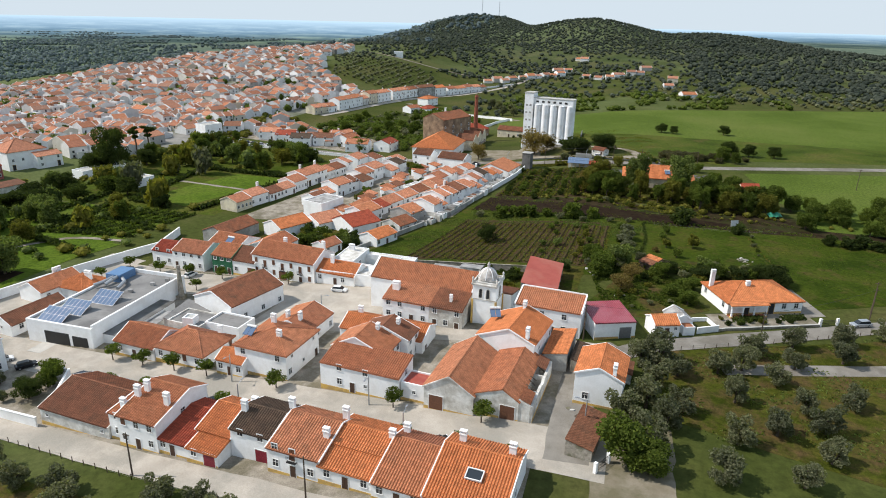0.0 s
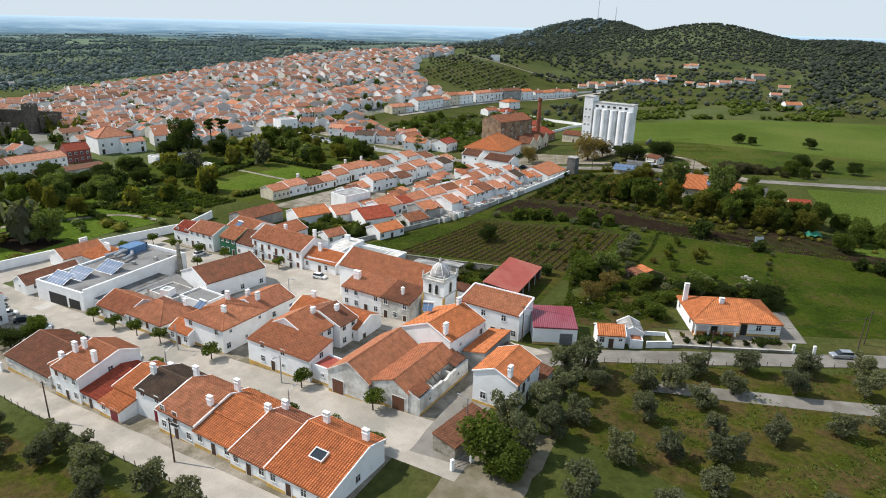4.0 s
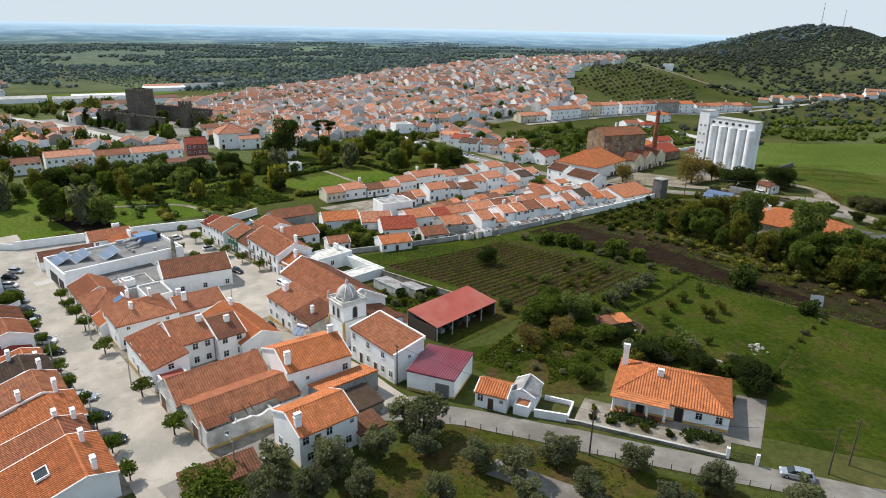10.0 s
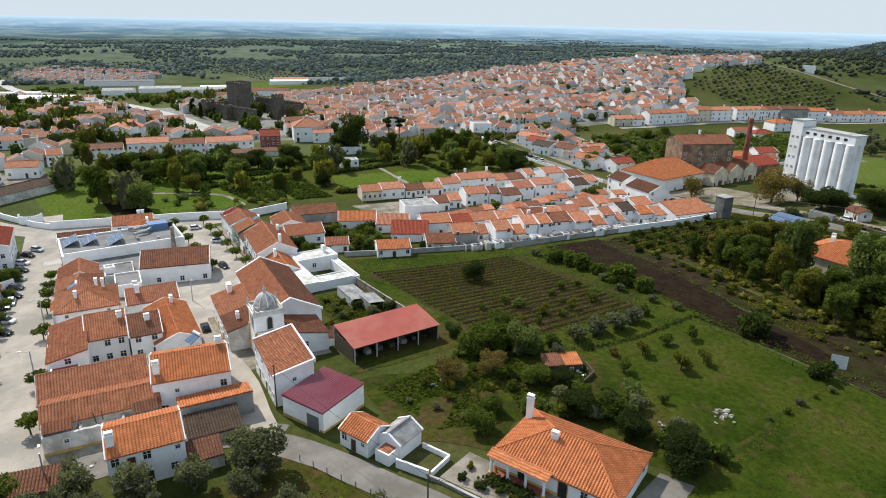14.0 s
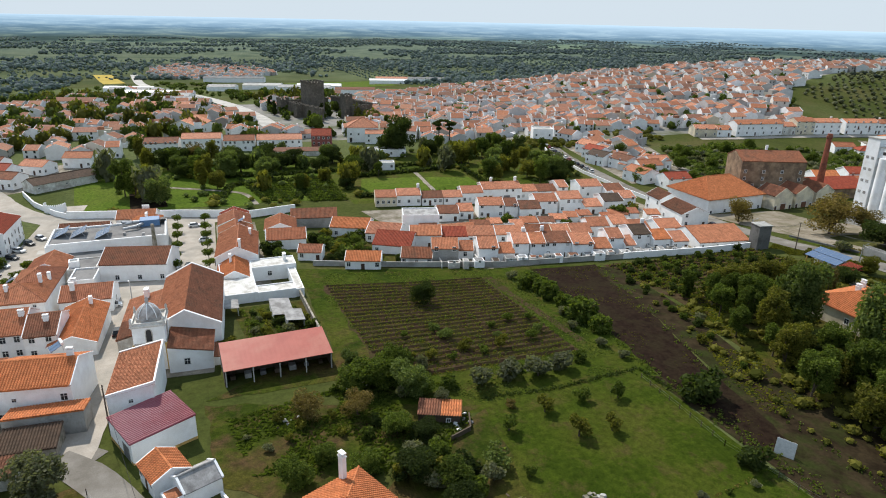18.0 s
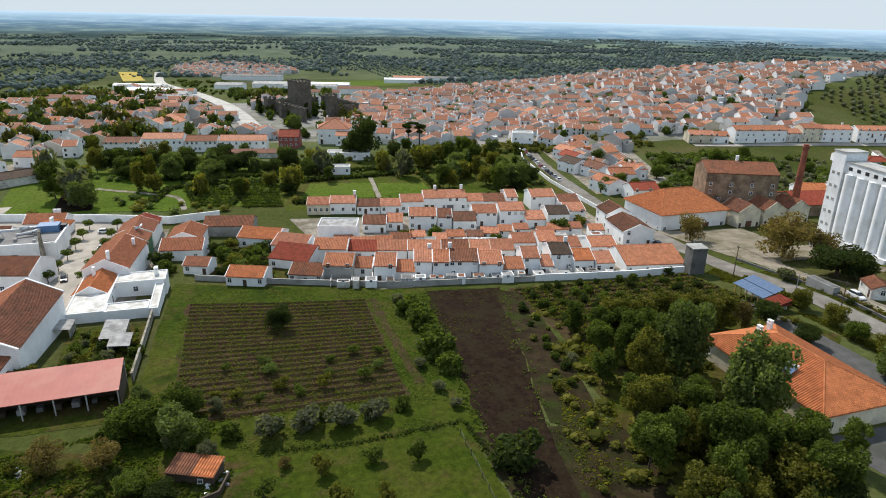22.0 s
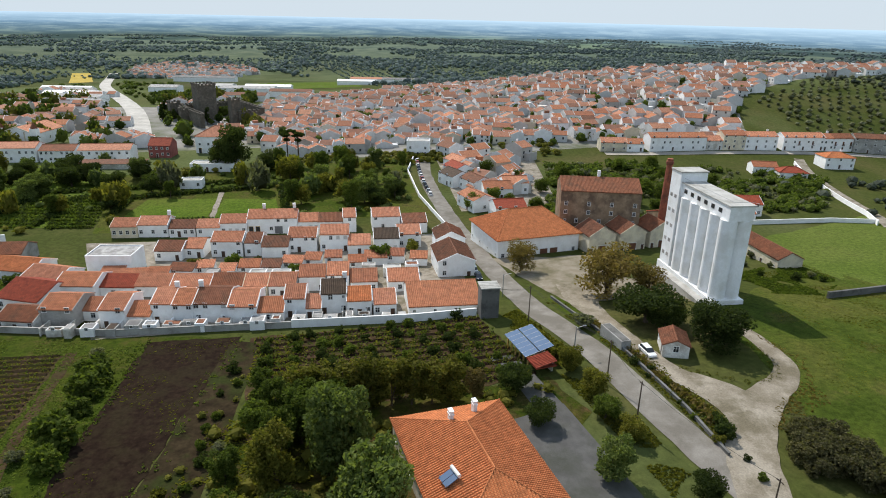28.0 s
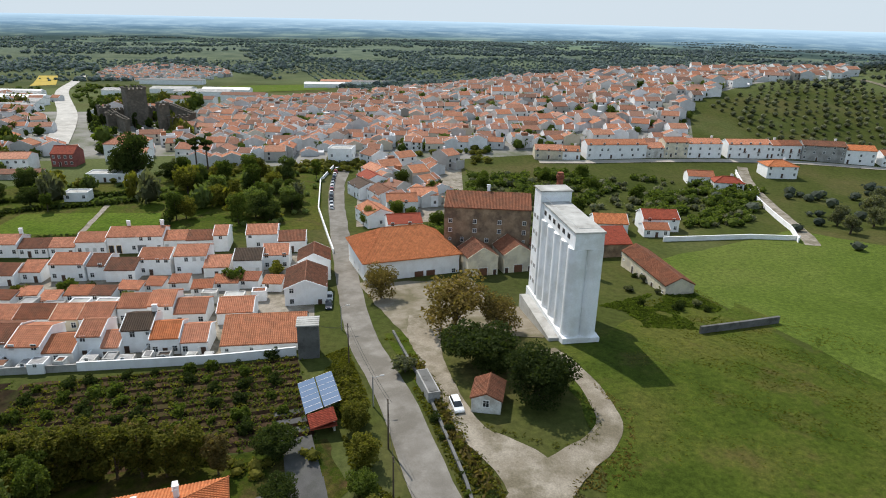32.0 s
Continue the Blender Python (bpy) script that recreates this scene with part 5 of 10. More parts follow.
        ch = mesh_ob("chancel", vv, [(0, 1, 2, 3), (7, 6, 5, 4), (0, 4, 5, 1), (2, 6, 7, 3), (1, 5, 6, 2)], WHITE, e)
        sh = Shape().add([(x, y, zz) for x in (x0 - 0.1, x1 + 0.2) for y, zz in ((y0, hh + 0.12), (y1 + 0.2, hb + 0.08), (y1 + 0.2, hb - 0.05), (y0, hh))], [(0, 1, 5, 4), (1, 2, 6, 5), (3, 7, 6, 2), (0, 4, 7, 3), (0, 3, 2, 1), (4, 5, 6, 7)])
        tile_plane(sh, x0 - 0.1, x1 + 0.2, y1 + 0.2, lambda x, y0=y0: y0, hb + 0.09, (hh - hb) / (y1 - y0), True)
        sh.ob("chancel_roof", tile, ch)
    put_opening(e, "W", pose(20.504, 5, 3, 0, 0, 90))


church()

# ---- houses on the square ----
house("two-storey white house with ochre trim and balconies on the square", -88.0, 151.6, 20.4, 5.6, 5.2, -6, 9.2, 6.6, 6.6, TILE, WHITE, {"f": "SDSTSDS/SBSBSBS", "r": "./W"}, "f", True, ((-5, 3.2, 1.0), (9.4, 0.8, 1.6)))
house("low white house with red tiles on the square", -72.0, 149.4, 11.6, 4.2, 4.0, -4, 5.6, 3.4, 3.4, TILE_NEW, WHITE, {"f": "W.DW.", "r": "W"}, "", True, ((-2.4, -1.0, 1.5),))
house("white two-storey house with orange roof in a terrace", -120.5, 152.6, 11.0, 5.0, 5.0, -3, 7.6, 5.6, 5.6, TILE, WHITE, {"f": "DWDW/WWWW", "l": "W/W"}, "", True)
house("two-storey house with green tiled front", -108.5, 152.2, 7.0, 5.0, 5.0, -4, 7.8, 5.6, 5.6, TILE, GREEN_WALL, {"f": "DWD/WWW"}, "", True)
house("white house with wide brown gateway and orange roof", -101.2, 151.8, 7.8, 5.0, 5.0, -4, 7.2, 4.6, 4.6, TILE_OLD, WHITE, {"f": "W.T"}, "f", True)
house("white end house with pinkish red roof", -130.0, 153.2, 8.0, 4.6, 4.6, -2, 6.4, 4.6, 4.6, TILE_RED, WHITE, {"f": "WW/WW", "l": "W"}, "", True)


def open_shed(cx, cy, w, d, yaw, h0, h1, mat, label):
    e = thing("open_shed", cx, cy, ground(cx, cy), yaw, label, "shed")
    n = 44
    v, f = [], []
    for k in range(n + 1):
        y = -w / 2 + w * k / n
        z = 0.005 if k % 2 else 0.0
        v += [(-d / 2, y, h1 + z), (d / 2, y, h0 + z), (-d / 2, y, h1 - 0.08), (d / 2, y, h0 - 0.08)]
    for k in range(n):
        a = 4 * k
        f += [(a, a + 1, a + 5, a + 4), (a + 3, a + 2, a + 6, a + 7), (a + 1, a + 3, a + 7, a + 5), (a, a + 4, a + 6, a + 2)]
    mesh_ob("roof", v, f, mat, e)
    for sx, hh in ((-1, h1), (1, h0)):
        for k in range(5):
            y = -w / 2 + 0.3 + (w - 0.6) * k / 4
            Shape().box(sx * (d / 2 - 0.3) - 0.1, sx * (d / 2 - 0.3) + 0.1, y - 0.1, y + 0.1, -1, hh - 0.06).ob("post", CONCRETE, e)
    Shape().box(-d / 2 + 0.1, -d / 2 + 0.25, -w / 2, w / 2, -1, h1 - 0.1).ob("back_wall", WHITE_OLD, e)
    if w > 12:
        Shape().box(-d / 2 + 0.26, d / 2 - 0.5, -w / 2 + 0.05, -w / 2 + 0.2, -1, h0 - 0.15).ob("end_wall", POLE_WOOD, e)
        Shape().box(-d / 2 + 0.26, d / 2 - 0.5, w / 2 - 0.2, w / 2 - 0.05, -1, h0 - 0.15).ob("end_wall", POLE_WOOD, e)
        Shape().box(d / 2 - 5.2, d / 2 - 5.0, -w / 2 + 0.21, w / 2 - 0.21, -1, h0 - 0.2).ob("inner_wall", POLE_WOOD, e)
        rng = random.Random(3)
        for k in range(7):
            yy = -w / 2 + 1.6 + k * (w - 3.4) / 6
            a = rng.uniform(0.5, 1.1)
            Shape().box(d / 2 - 3.6, d / 2 - 3.6 + a * 1.6, yy - a * 0.7, yy + a * 0.7, -0.5, a * 1.3).ob("stored_crate", (POLE_WOOD, SHEET_GREY, DOOR_GREY)[k % 3], e)
    return e




def courtyard_house():
    e = thing("courtyard_house", -66, 155, ground(-66, 155), 0, "low white house with flat roofs round a courtyard", "house")
    h = 3.1
    for x0, x1, y0, y1, hh in ((-11, 11.0, -9.5, -1.5, h), (-11, -4.6, -1.48, 10.0, h + 0.3), (-4.58, 10.6, 7.6, 9.6, h - 0.6), (6.4, 11.0, -1.48, 7.58, h - 0.2)):
        b = Shape().box(x0, x1, y0, y1, -1.6, hh).ob("wing", WHITE, e)
        r = Shape().box(x0 + 0.25, x1 - 0.25, y0 + 0.25, y1 - 0.25, hh + 0.003, hh + 0.03).ob("flat_roof", WHITE_OLD, b)
        p = Shape().box(x0, x1, y0, y0 + 0.22, hh, hh + 0.25).box(x0, x1, y1 - 0.22, y1, hh, hh + 0.25).box(x0, x0 + 0.22, y0 + 0.22, y1 - 0.22, hh, hh + 0.25).box(x1 - 0.22, x1, y0 + 0.22, y1 - 0.22, hh, hh + 0.25)
        p.ob("parapet", WHITE, b)
    chimney(e, -9.0, 7.5, h, h + 1.8, 1.6, 0.8)
    put_opening(e, "D", pose(0, -1.478, 0.2, 0, 0, 180))
    put_opening(e, "W", pose(-4.58, 3, 1.0, 0, 0, 90))


courtyard_house()
for _x, _y, _w, _d in ((-49.5, 146.6, 5.0, 4.0), (-44.0, 157.5, 9.0, 4.6), (-38.0, 159.5, 6.0, 4.0)):
    open_shed(_x, _y, _w, _d, 90, 2.2, 2.6, SHEET_GREY, "small garden canopy with a pale sheet roof")
wall_line("yard_wall", ((-55, 163.4), (-22.5, 163.6)), 1.8, 0.3, RUBBLE, "weathered garden wall beside the vineyard")
hip_house("small white corner house with orange hipped roof", -137.0, 125.0, 10.0, 9.0, V, 5.2, 3.2, TILE_NEW, WHITE, {"f": "W.W", "l": "WW"}, "", ((1.5, 0.5, 6.2), (2.6, 0.5, 6.2)))


def school():
    e = thing("school_building", -118.6, 115.7, ground(-121, 112), 1, "long white flat-roofed building with solar panels and ducts", "building")
    W, D, h = 9.0, 16.2, 4.9
    Shape().box(-W, W, -D, D, -2, h - 0.1).ob("wall", WHITE, e)
    Shape().box(-W + 0.5, W - 0.5, -D + 0.5, D - 0.5, h - 0.098, h - 0.02).ob("flat_roof", MEMBRANE, e)
    Shape().box(-W, W, -D, -D + 0.5, h - 0.1, h + 0.5).box(-W, W, D - 0.5, D, h - 0.1, h + 0.9).box(-W, -W + 0.5, -D + 0.5, D - 0.5, h - 0.1, h + 0.5).ob("parapet", WHITE, e)
    Shape().box(W - 0.5, W, -D + 0.5, D - 0.5, h - 0.1, h + 1.1).ob("high_parapet", WHITE, e)
    wing = Shape().box(W + 0.02, W + 4.2, -D + 3, D - 10, -2, 2.9).ob("side_wing", WHITE, e)
    Shape().box(W + 0.1, W + 4.3, -D + 2.9, D - 9.9, 2.903, 3.0).ob("side_wing_roof", DARK_RENDER, wing)
    low = Shape().box(W + 4.22, W + 7.2, -D + 5, D - 14, -2, 2.2).ob("side_wing", WHITE_OLD, e)
    Shape().box(W + 4.22, W + 7.3, -D + 4.9, D - 13.9, 2.203, 2.3).ob("side_wing_roof", SHEET_GREY, low)
    for x0, x1, z1 in ((-4.2, 2.6, 3.2), (3.4, 7.6, 2.9)):
        # dark blocks stand in for the shade inside the doorways
        Shape().box(x0, x1, -D - 0.02, -D + 0.3, 0.1, z1).ob("entrance", DARK_IRON, e, "wide dark entrance")
    Shape().box(-5.0, 8.0, -D - 4.5, -D - 0.03, -1.2, 0.12).ob("ramp", PALE_ROAD, e, "pale concrete ramp")
    for px, py, n in ((-3.4, -13.0, 3), (-2.4, -8.2, 3), (0.4, -1.4, 3)):
        m = pose(px, py, h + 0.1, 25, 0, 0)
        w = n * 1.12
        panel = Shape().box(-w, w, -2.3, 2.3, 0.9, 0.97, m).ob("solar_panel", SOLAR, e)
        g = Shape()
        for a in range(2 * n + 1):
            g.box(-w + 1.12 * a - 0.03, -w + 1.12 * a + 0.03, -2.32, 2.32, 0.95, 0.99, m)
        for a in (-2.3, 0, 2.3):
            g.box(-w, w, a - 0.03, a + 0.03, 0.95, 0.99, m)
        for a in (-1, 1):
            g.box(a * (w - 0.4) - 0.05, a * (w - 0.4) + 0.05, 1.3, 1.4, -0.6, 0.9, m).box(a * (w - 0.4) - 0.05, a * (w - 0.4) + 0.05, -1.4, -1.3, 0.6, 0.9, m)
        g.ob("panel_frame", STEEL, panel)
    Shape().box(-8.9, -4.6, 8.4, 14.2, h, h + 2.0).ob("plant_unit", BLUE_METAL, e)
    Shape().box(-8.6, -6.4, 14.4, 16.0, h, h + 1.5).ob("plant_unit", DARK_IRON, e)
    for path in (((-6.6, 8.4, 1.3), (-6.8, 5.6, 1.2), (-8.0, 3.2, 0.9)), ((-5.4, 8.4, 1.5), (-5.0, 6.4, 1.6), (-5.6, 4.4, 1.0)), ((-4.6, 9.2, 1.1), (-2.4, 7.6, 1.0), (-1.2, 3.6, 0.8))):
        d = Shape()
        for a, b in zip(path, path[1:]):
            d.beam((a[0], a[1], h + a[2]), (b[0], b[1], h + b[2]), 0.45, 10)
        d.ob("air_duct", STEEL, e)
    for x, y in ((2.2, 4.2), (4.4, 9.6), (6.2, 13.0)):
        Shape().box(x - 0.5, x + 0.5, y - 0.4, y + 0.4, h, h + 0.8).ob("roof_unit", SHEET_GREY, e)


school()
mono_house("old shed with a dark grey sheet roof beside the warehouse", -95.2, 114.9, 10.5, 7.0, 96, 3.0, 4.2, MEMBRANE, WHITE_OLD, {"f": "V..V"}, "", name="shed", ribs=False, category="shed")
flat_house("small white boiler house with a tank on its roof", -91.0, 109.7, 2.6, 2.4, 6, 5.0, WHITE, CONCRETE, None, "", 0.3, name="outhouse", category="outhouse")


def brick_stack(x, y, h, r0, r1, label, mat):
    e = thing("chimney_stack", x, y, ground(x, y), 0, label, "chimney")
    Shape().box(-r0 * 1.3, r0 * 1.3, -r0 * 1.3, r0 * 1.3, -1.5, h * 0.12).ob("base", mat, e)
    Shape().tube([(0, 0, h * 0.12, r0), (0, 0, h * 0.93, r1), (0, 0, h * 0.94, r1 * 1.25), (0, 0, h * 0.97, r1 * 1.25), (0, 0, h * 0.975, r1), (0, 0, h, r1)], 14).ob("shaft", mat, e)
    return e


brick_stack(-108.6, 128.6, 9.4, 0.75, 0.45, "short old plastered brick chimney by the warehouse", RUBBLE)


open_shed(-17.7, 153.2, 19.5, 9.0, 2, 3.6, 4.8, SHEET_RED, "large open farm shed with a faded red sheet roof")


def villa_porch():
    """A porch under the eave: white columns on an ochre base, with a shaded floor slab."""
    e = thing("porch", 31.8, 157.3, ground(31.8, 157.3), 23, "white arched porch columns on an ochre base", "porch")
    for x in (-8.9, -6.2, -3.4, -0.6):
        c = Shape().tube([(x, -7.5, -0.6, 0.24), (x, -7.5, 2.3, 0.2), (x, -7.5, 2.6, 0.3)], 10).ob("column", WHITE, e)
        Shape().box(x - 0.32, x + 0.32, -7.82, -7.18, -0.6, 0.35).ob("column_base", OCHRE, c)
    Shape().box(-9.2, -0.2, -7.72, -7.28, 2.6, 3.0).ob("beam", WHITE, e)
    Shape().box(-9.2, -0.2, -7.9, -6.22, -0.6, 0.14).ob("floor_slab", BRICK, e)
    mesh_ob("porch_roof", [(-9.5, -8.0, 3.02), (-0.0, -8.0, 3.02), (-0.0, -6.3, 3.5), (-9.5, -6.3, 3.5), (-9.5, -8.0, 3.12), (-0.0, -8.0, 3.12), (-0.0, -6.3, 3.62), (-9.5, -6.3, 3.62)], [(3, 2, 1, 0), (4, 5, 6, 7), (0, 1, 5, 4), (1, 2, 6, 5), (2, 3, 7, 6), (3, 0, 4, 7)], TILE_NEW, e)


villa_porch()

house("white house with an orange tiled roof behind the school", -144.0, 122.0, 12.5, 4.2, 4.2, 82, 5.4, 3.4, 3.4, TILE, WHITE, {"f": "W.W", "b": "W.DW"}, "", True, ((2.0, 1.2, 0.9), (3.2, 1.2, 0.9)))
house("low white house with a brownish tiled roof by the school", -134.6, 107.0, 15.0, 3.2, 3.2, 84, 4.8, 3.0, 3.0, TILE_OLD, WHITE, {"f": "W.W", "l": "V"}, "", True)

# ---- row houses between the vineyard wall and the park ----
RW = 77


def row_house(x, y, w, half, h, tile, faces, wall=None, yaw=RW, rise=1.6, back=None, label="", chim=(), verge=True):
    """(x, y): middle of the front, which faces the vineyard; half: from the front to the ridge."""
    c = pose(x, y, 0, 0, 0, yaw) @ Vector((0, half, 0))
    words = label or ("white plastered row house with a clay tiled roof" if h < 4.2 else "two-storey white row house with a clay tiled roof")
    return house(words, c.x, c.y, w, half, back or half * 0.8, yaw, h + rise, h, h, tile, wall or WHITE, {"f": faces}, "", verge and int(abs(x) * 10) % 5 < 2, chim, group="row houses")


row_house(-70.5, 199.0, 9.0, 4.6, 3.0, TILE_OLD, "W.D.W", WHITE_OLD, 68)
row_house(-70.0, 207.6, 7.8, 5.2, 5.0, TILE_PALE, ".../W.W", GREY_WALL, 72, label="grey rendered two-storey house with clay roof")
row_house(-71.5, 214.6, 5.0, 4.0, 3.2, TILE_PALE, "W", WHITE, 72)
row_house(-66.0, 219.6, 5.8, 5.6, 5.0, TILE_PALE, "D./.W", WHITE, 74)
row_house(-65.4, 225.0, 5.2, 4.6, 3.0, TILE_PALE, ".D.", WHITE, 74)
row_house(-65.6, 230.0, 4.8, 5.4, 5.4, TILE_PALE, "D./W.", WHITE, 75, chim=((1.8, 1, 0.8),))
row_house(-63.6, 234.6, 4.4, 5.4, 5.4, TILE_PALE, "./W.W", WHITE, 75)
row_house(-62.6, 240.6, 8.2, 5.6, 5.4, TILE_OLD, "W.D/WW.L", WHITE, 76, chim=((-3.4, 0.6, 1.0),))
row_house(-59.6, 247.6, 6.4, 6.0, 5.0, TILE_PALE, ".D./L.W", WHITE, 77)
row_house(-58.6, 253.4, 6.6, 4.8, 3.2, TILE, ".W.", WHITE, 78)
row_house(-60.0, 259.4, 4.8, 4.8, 5.4, TILE_PALE, "D./W.", WHITE, 78)
row_house(-58.0, 263.4, 3.6, 4.4, 3.2, TILE_PALE, "D.", WHITE, 79)
row_house(-59.6, 268.4, 6.0, 5.0, 5.8, TILE_DARK, "D..W/.W.V", WHITE, 80, label="white two-storey house with a dull olive-brown roof", chim=((2.6, 0.6, 1.0),))
row_house(-56.6, 274.0, 5.8, 4.8, 4.4, TILE_NEW, "WDW", WHITE, 81)
row_house(-55.0, 279.8, 5.4, 5.0, 3.5, TILE_PALE, "W.D", WHITE, 81)
row_house(-51.2, 293.6, 17.4, 9.0, 3.2, TILE, "V.V.V.V", WHITE, 81, 2.6, 5.0, "long low white building with a broad red tiled roof")
row_house(-87.0, 207.7, 9.9, 5.2, 4.8, TILE_PALE, "W.DW", WHITE, 73)
row_house(-86.8, 217.4, 8.6, 4.8, 3.5, TILE_RED, ".W.D", WHITE, 74)
row_house(-84.8, 225.8, 8.8, 4.6, 3.5, TILE_PALE, "W.D.", WHITE, 75)
row_house(-82.0, 235.0, 9.8, 4.4, 3.5, TILE_PALE, ".W.D.W", WHITE, 75)
row_house(-79.4, 244.0, 8.0, 4.4, 3.6, TILE_OLD, "WD.", WHITE, 76)
row_house(-77.0, 250.9, 6.0, 4.8, 3.5, TILE_PALE, "W.W", CREAM, 77)
row_house(-75.2, 257.4, 6.8, 5.0, 3.6, TILE_PALE, "WD.", WHITE, 77)
row_house(-77.2, 265.2, 6.8, 4.6, 4.6, TILE_PALE, "W.D/...", WHITE, 78)
row_house(-74.4, 271.6, 5.6, 5.2, 5.4, TILE_PALE, "D./WW", WHITE, 79)
row_house(-72.2, 278.0, 7.0, 5.0, 3.6, TILE_PALE, "W.W", WHITE, 80)
row_house(-69.6, 288.0, 8.2, 5.0, 3.6, TILE_PALE, ".WDW", WHITE, 81)
row_house(-84.4, 195.6, 12.0, 7.0, 3.6, TILE_RED, "W..W", WHITE, 60, 2.4, label="white gabled house with deep red roof")
row_house(-98.0, 196.5, 11.0, 6.0, 3.6, TILE_PALE, "W..W", WHITE, 60, 2.0)
row_house(-116.0, 226.7, 8.0, 5.0, 3.5, TILE_OLD, "W.D", WHITE, 75)
row_house(-116.7, 234.0, 5.6, 5.0, 3.5, TILE_PALE, "WD", WHITE, 75)
row_house(-115.0, 243.6, 9.4, 5.0, 5.4, TILE_PALE, "WD.W/W..W", WHITE, 76)
row_house(-113.5, 251.2, 5.0, 5.4, 4.8, TILE_OLD, "W./.W", WHITE, 76)
row_house(-110.3, 257.6, 8.0, 5.4, 4.0, TILE_OLD, "..W", WHITE, 77)
row_house(-113.5, 266.2, 8.8, 5.2, 5.4, TILE_PALE, "WD../W.WW", WHITE, 78)
row_house(-111.9, 276.0, 9.0, 5.4, 6.0, TILE_PALE, "W..D/.WLL", WHITE, 79)
row_house(-106.9, 283.0, 7.0, 5.6, 3.5, TILE_PALE, ".D.", WHITE, 80)
row_house(-106.5, 291.6, 8.0, 5.6, 5.0, TILE_DARK, "V.L/...", WHITE, 80, label="white house with a dark grey roof")
row_house(-109.1, 299.6, 7.6, 5.4, 5.0, TILE_PALE, "WDW/W.W", WHITE, 81)
flat_house("tall white blank-walled house with flat roof", -110.0, 213.8, 12.5, 9.0, RW - 2, 6.2, WHITE, SHEET_GREY, None, "", 0.3)
row_house(-143.0, 211.0, 8.4, 4.8, 4.0, TILE_PALE, "WWWW", CREAM, 78)
row_house(-141.6, 220.0, 9.6, 4.8, 4.4, TILE_PALE, "W.W.W", WHITE, 78, chim=((4.2, 0.4, 1.2),))
row_house(-139.2, 229.2, 8.4, 4.4, 3.3, TILE_OLD, "WDWW", WHITE, 79)
row_house(-137.8, 237.4, 7.6, 4.4, 3.3, TILE_PALE, "W.D", WHITE, 79)
row_house(-137.0, 245.6, 8.8, 5.0, 4.6, TILE_PALE, "WLLW", WHITE, 80)
row_house(-136.6, 254.6, 8.9, 5.6, 5.6, TILE_PALE, "OO.W/....", WHITE, 80, chim=((0.5, 1.0, 1.2),))
row_house(-135.2, 262.8, 7.6, 5.6, 5.6, TILE_PALE, "G.W/WW.", WHITE, 81, chim=((2.6, 0.6, 1.2),))
row_house(-134.6, 270.2, 7.0, 5.0, 4.0, TILE_PALE, "L.LL", WHITE, 81)
row_house(-132.8, 277.6, 8.2, 5.2, 4.0, TILE_OLD, "W.WW", WHITE, 81)
row_house(-131.0, 284.0, 4.4, 5.6, 5.6, TILE_PALE, "./W", WHITE, 82)
row_house(-129.6, 296.6, 9.8, 5.6, 5.4, TILE_PALE, ".W../W...", WHITE, 82)
row_house(-124.6, 305.6, 8.6, 6.0, 4.0, TILE_OLD, "WD.", WHITE, 82)
house("white corner house with two orange roofs beside the road", -84.0, 306.0, 14.0, 5.2, 5.2, 172, 7.6, 5.4, 5.4, TILE_OLD, WHITE, {"l": "W.D/W..", "f": "WW.W/W.W.", "b": "W.W"}, "", True)
house("white house with steep old roof at the street bend", -100.5, 310.0, 10.0, 4.4, 4.4, 172, 8.6, 6.4, 6.4, TILE_OLD, WHITE, {"b": "W.W/W.W", "f": "W.W"}, "", True)
house("white gabled house with a red roof near the square", -118.0, 167.0, 12.0, 5.0, 5.0, -8, 5.8, 3.8, 3.8, TILE, WHITE, {"f": "W.W"}, "", True)
house("white house with an orange tiled roof in a garden", -104.0, 167.0, 12.0, 5.0, 5.0, 82, 6.0, 4.0, 4.0, TILE, WHITE, {"f": "W.W"}, "", True)
house("low white outbuilding with orange tiles", -88.0, 172.0, 7.0, 3.0, 3.0, 70, 4.4, 3.0, 3.0, TILE, WHITE, {"f": "W.D"}, "", True)
house("long low barn with orange roof and grey wall", -128.0, 180.0, 16.0, 5.0, 5.0, 80, 6.0, 4.0, 4.0, TILE_OLD, GREY_WALL, None, "", False)
house("white house with a faded red tiled roof", -112.0, 190.0, 13.0, 5.0, 5.0, 65, 6.0, 4.0, 4.0, TILE_NEW, WHITE, {"f": "W.W"}, "", True)
house("low white row house with orange tiles behind the vineyard", -76.0, 185.0, 10.0, 4.0, 3.6, 70, 4.6, 3.1, 3.1, TILE_NEW, WHITE, {"f": "W.D.W"}, "", True)
wall_line("vineyard_wall", ((-80, 171), (-70, 197), (-61, 220), (-54, 258)), 1.5, 0.3, GREY_WALL, "old grey garden wall behind the vineyard")
wall_line("vineyard_wall", ((-54, 258), (-49, 285), (-47.5, 300)), 1.9, 0.3, WHITE, "whitewashed garden wall behind the terraces")
wall_line("park_wall", ((-158, 98), (-149, 135), (-141, 160), (-146, 176)), 2.6, 0.4, WHITE, "long white park wall")


def transformer_tower():
    x, y = -46.8, 302.6
    e = thing("transformer_tower", x, y, ground(x, y), 81, "grey concrete substation tower with cables", "tower")
    Shape().box(-2.1, 2.1, -2.0, 2.0, -1.5, 7.6).ob("wall", DARK_RENDER, e)
    s = Shape()
    for k in range(5):
        s.box(-2.3, 2.3, -2.2 + k * 0.9, -2.2 + k * 0.9 + 0.75, 7.6, 7.85)
    s.ob("roof_slab", CONCRETE, e)
    return e


transformer_tower()

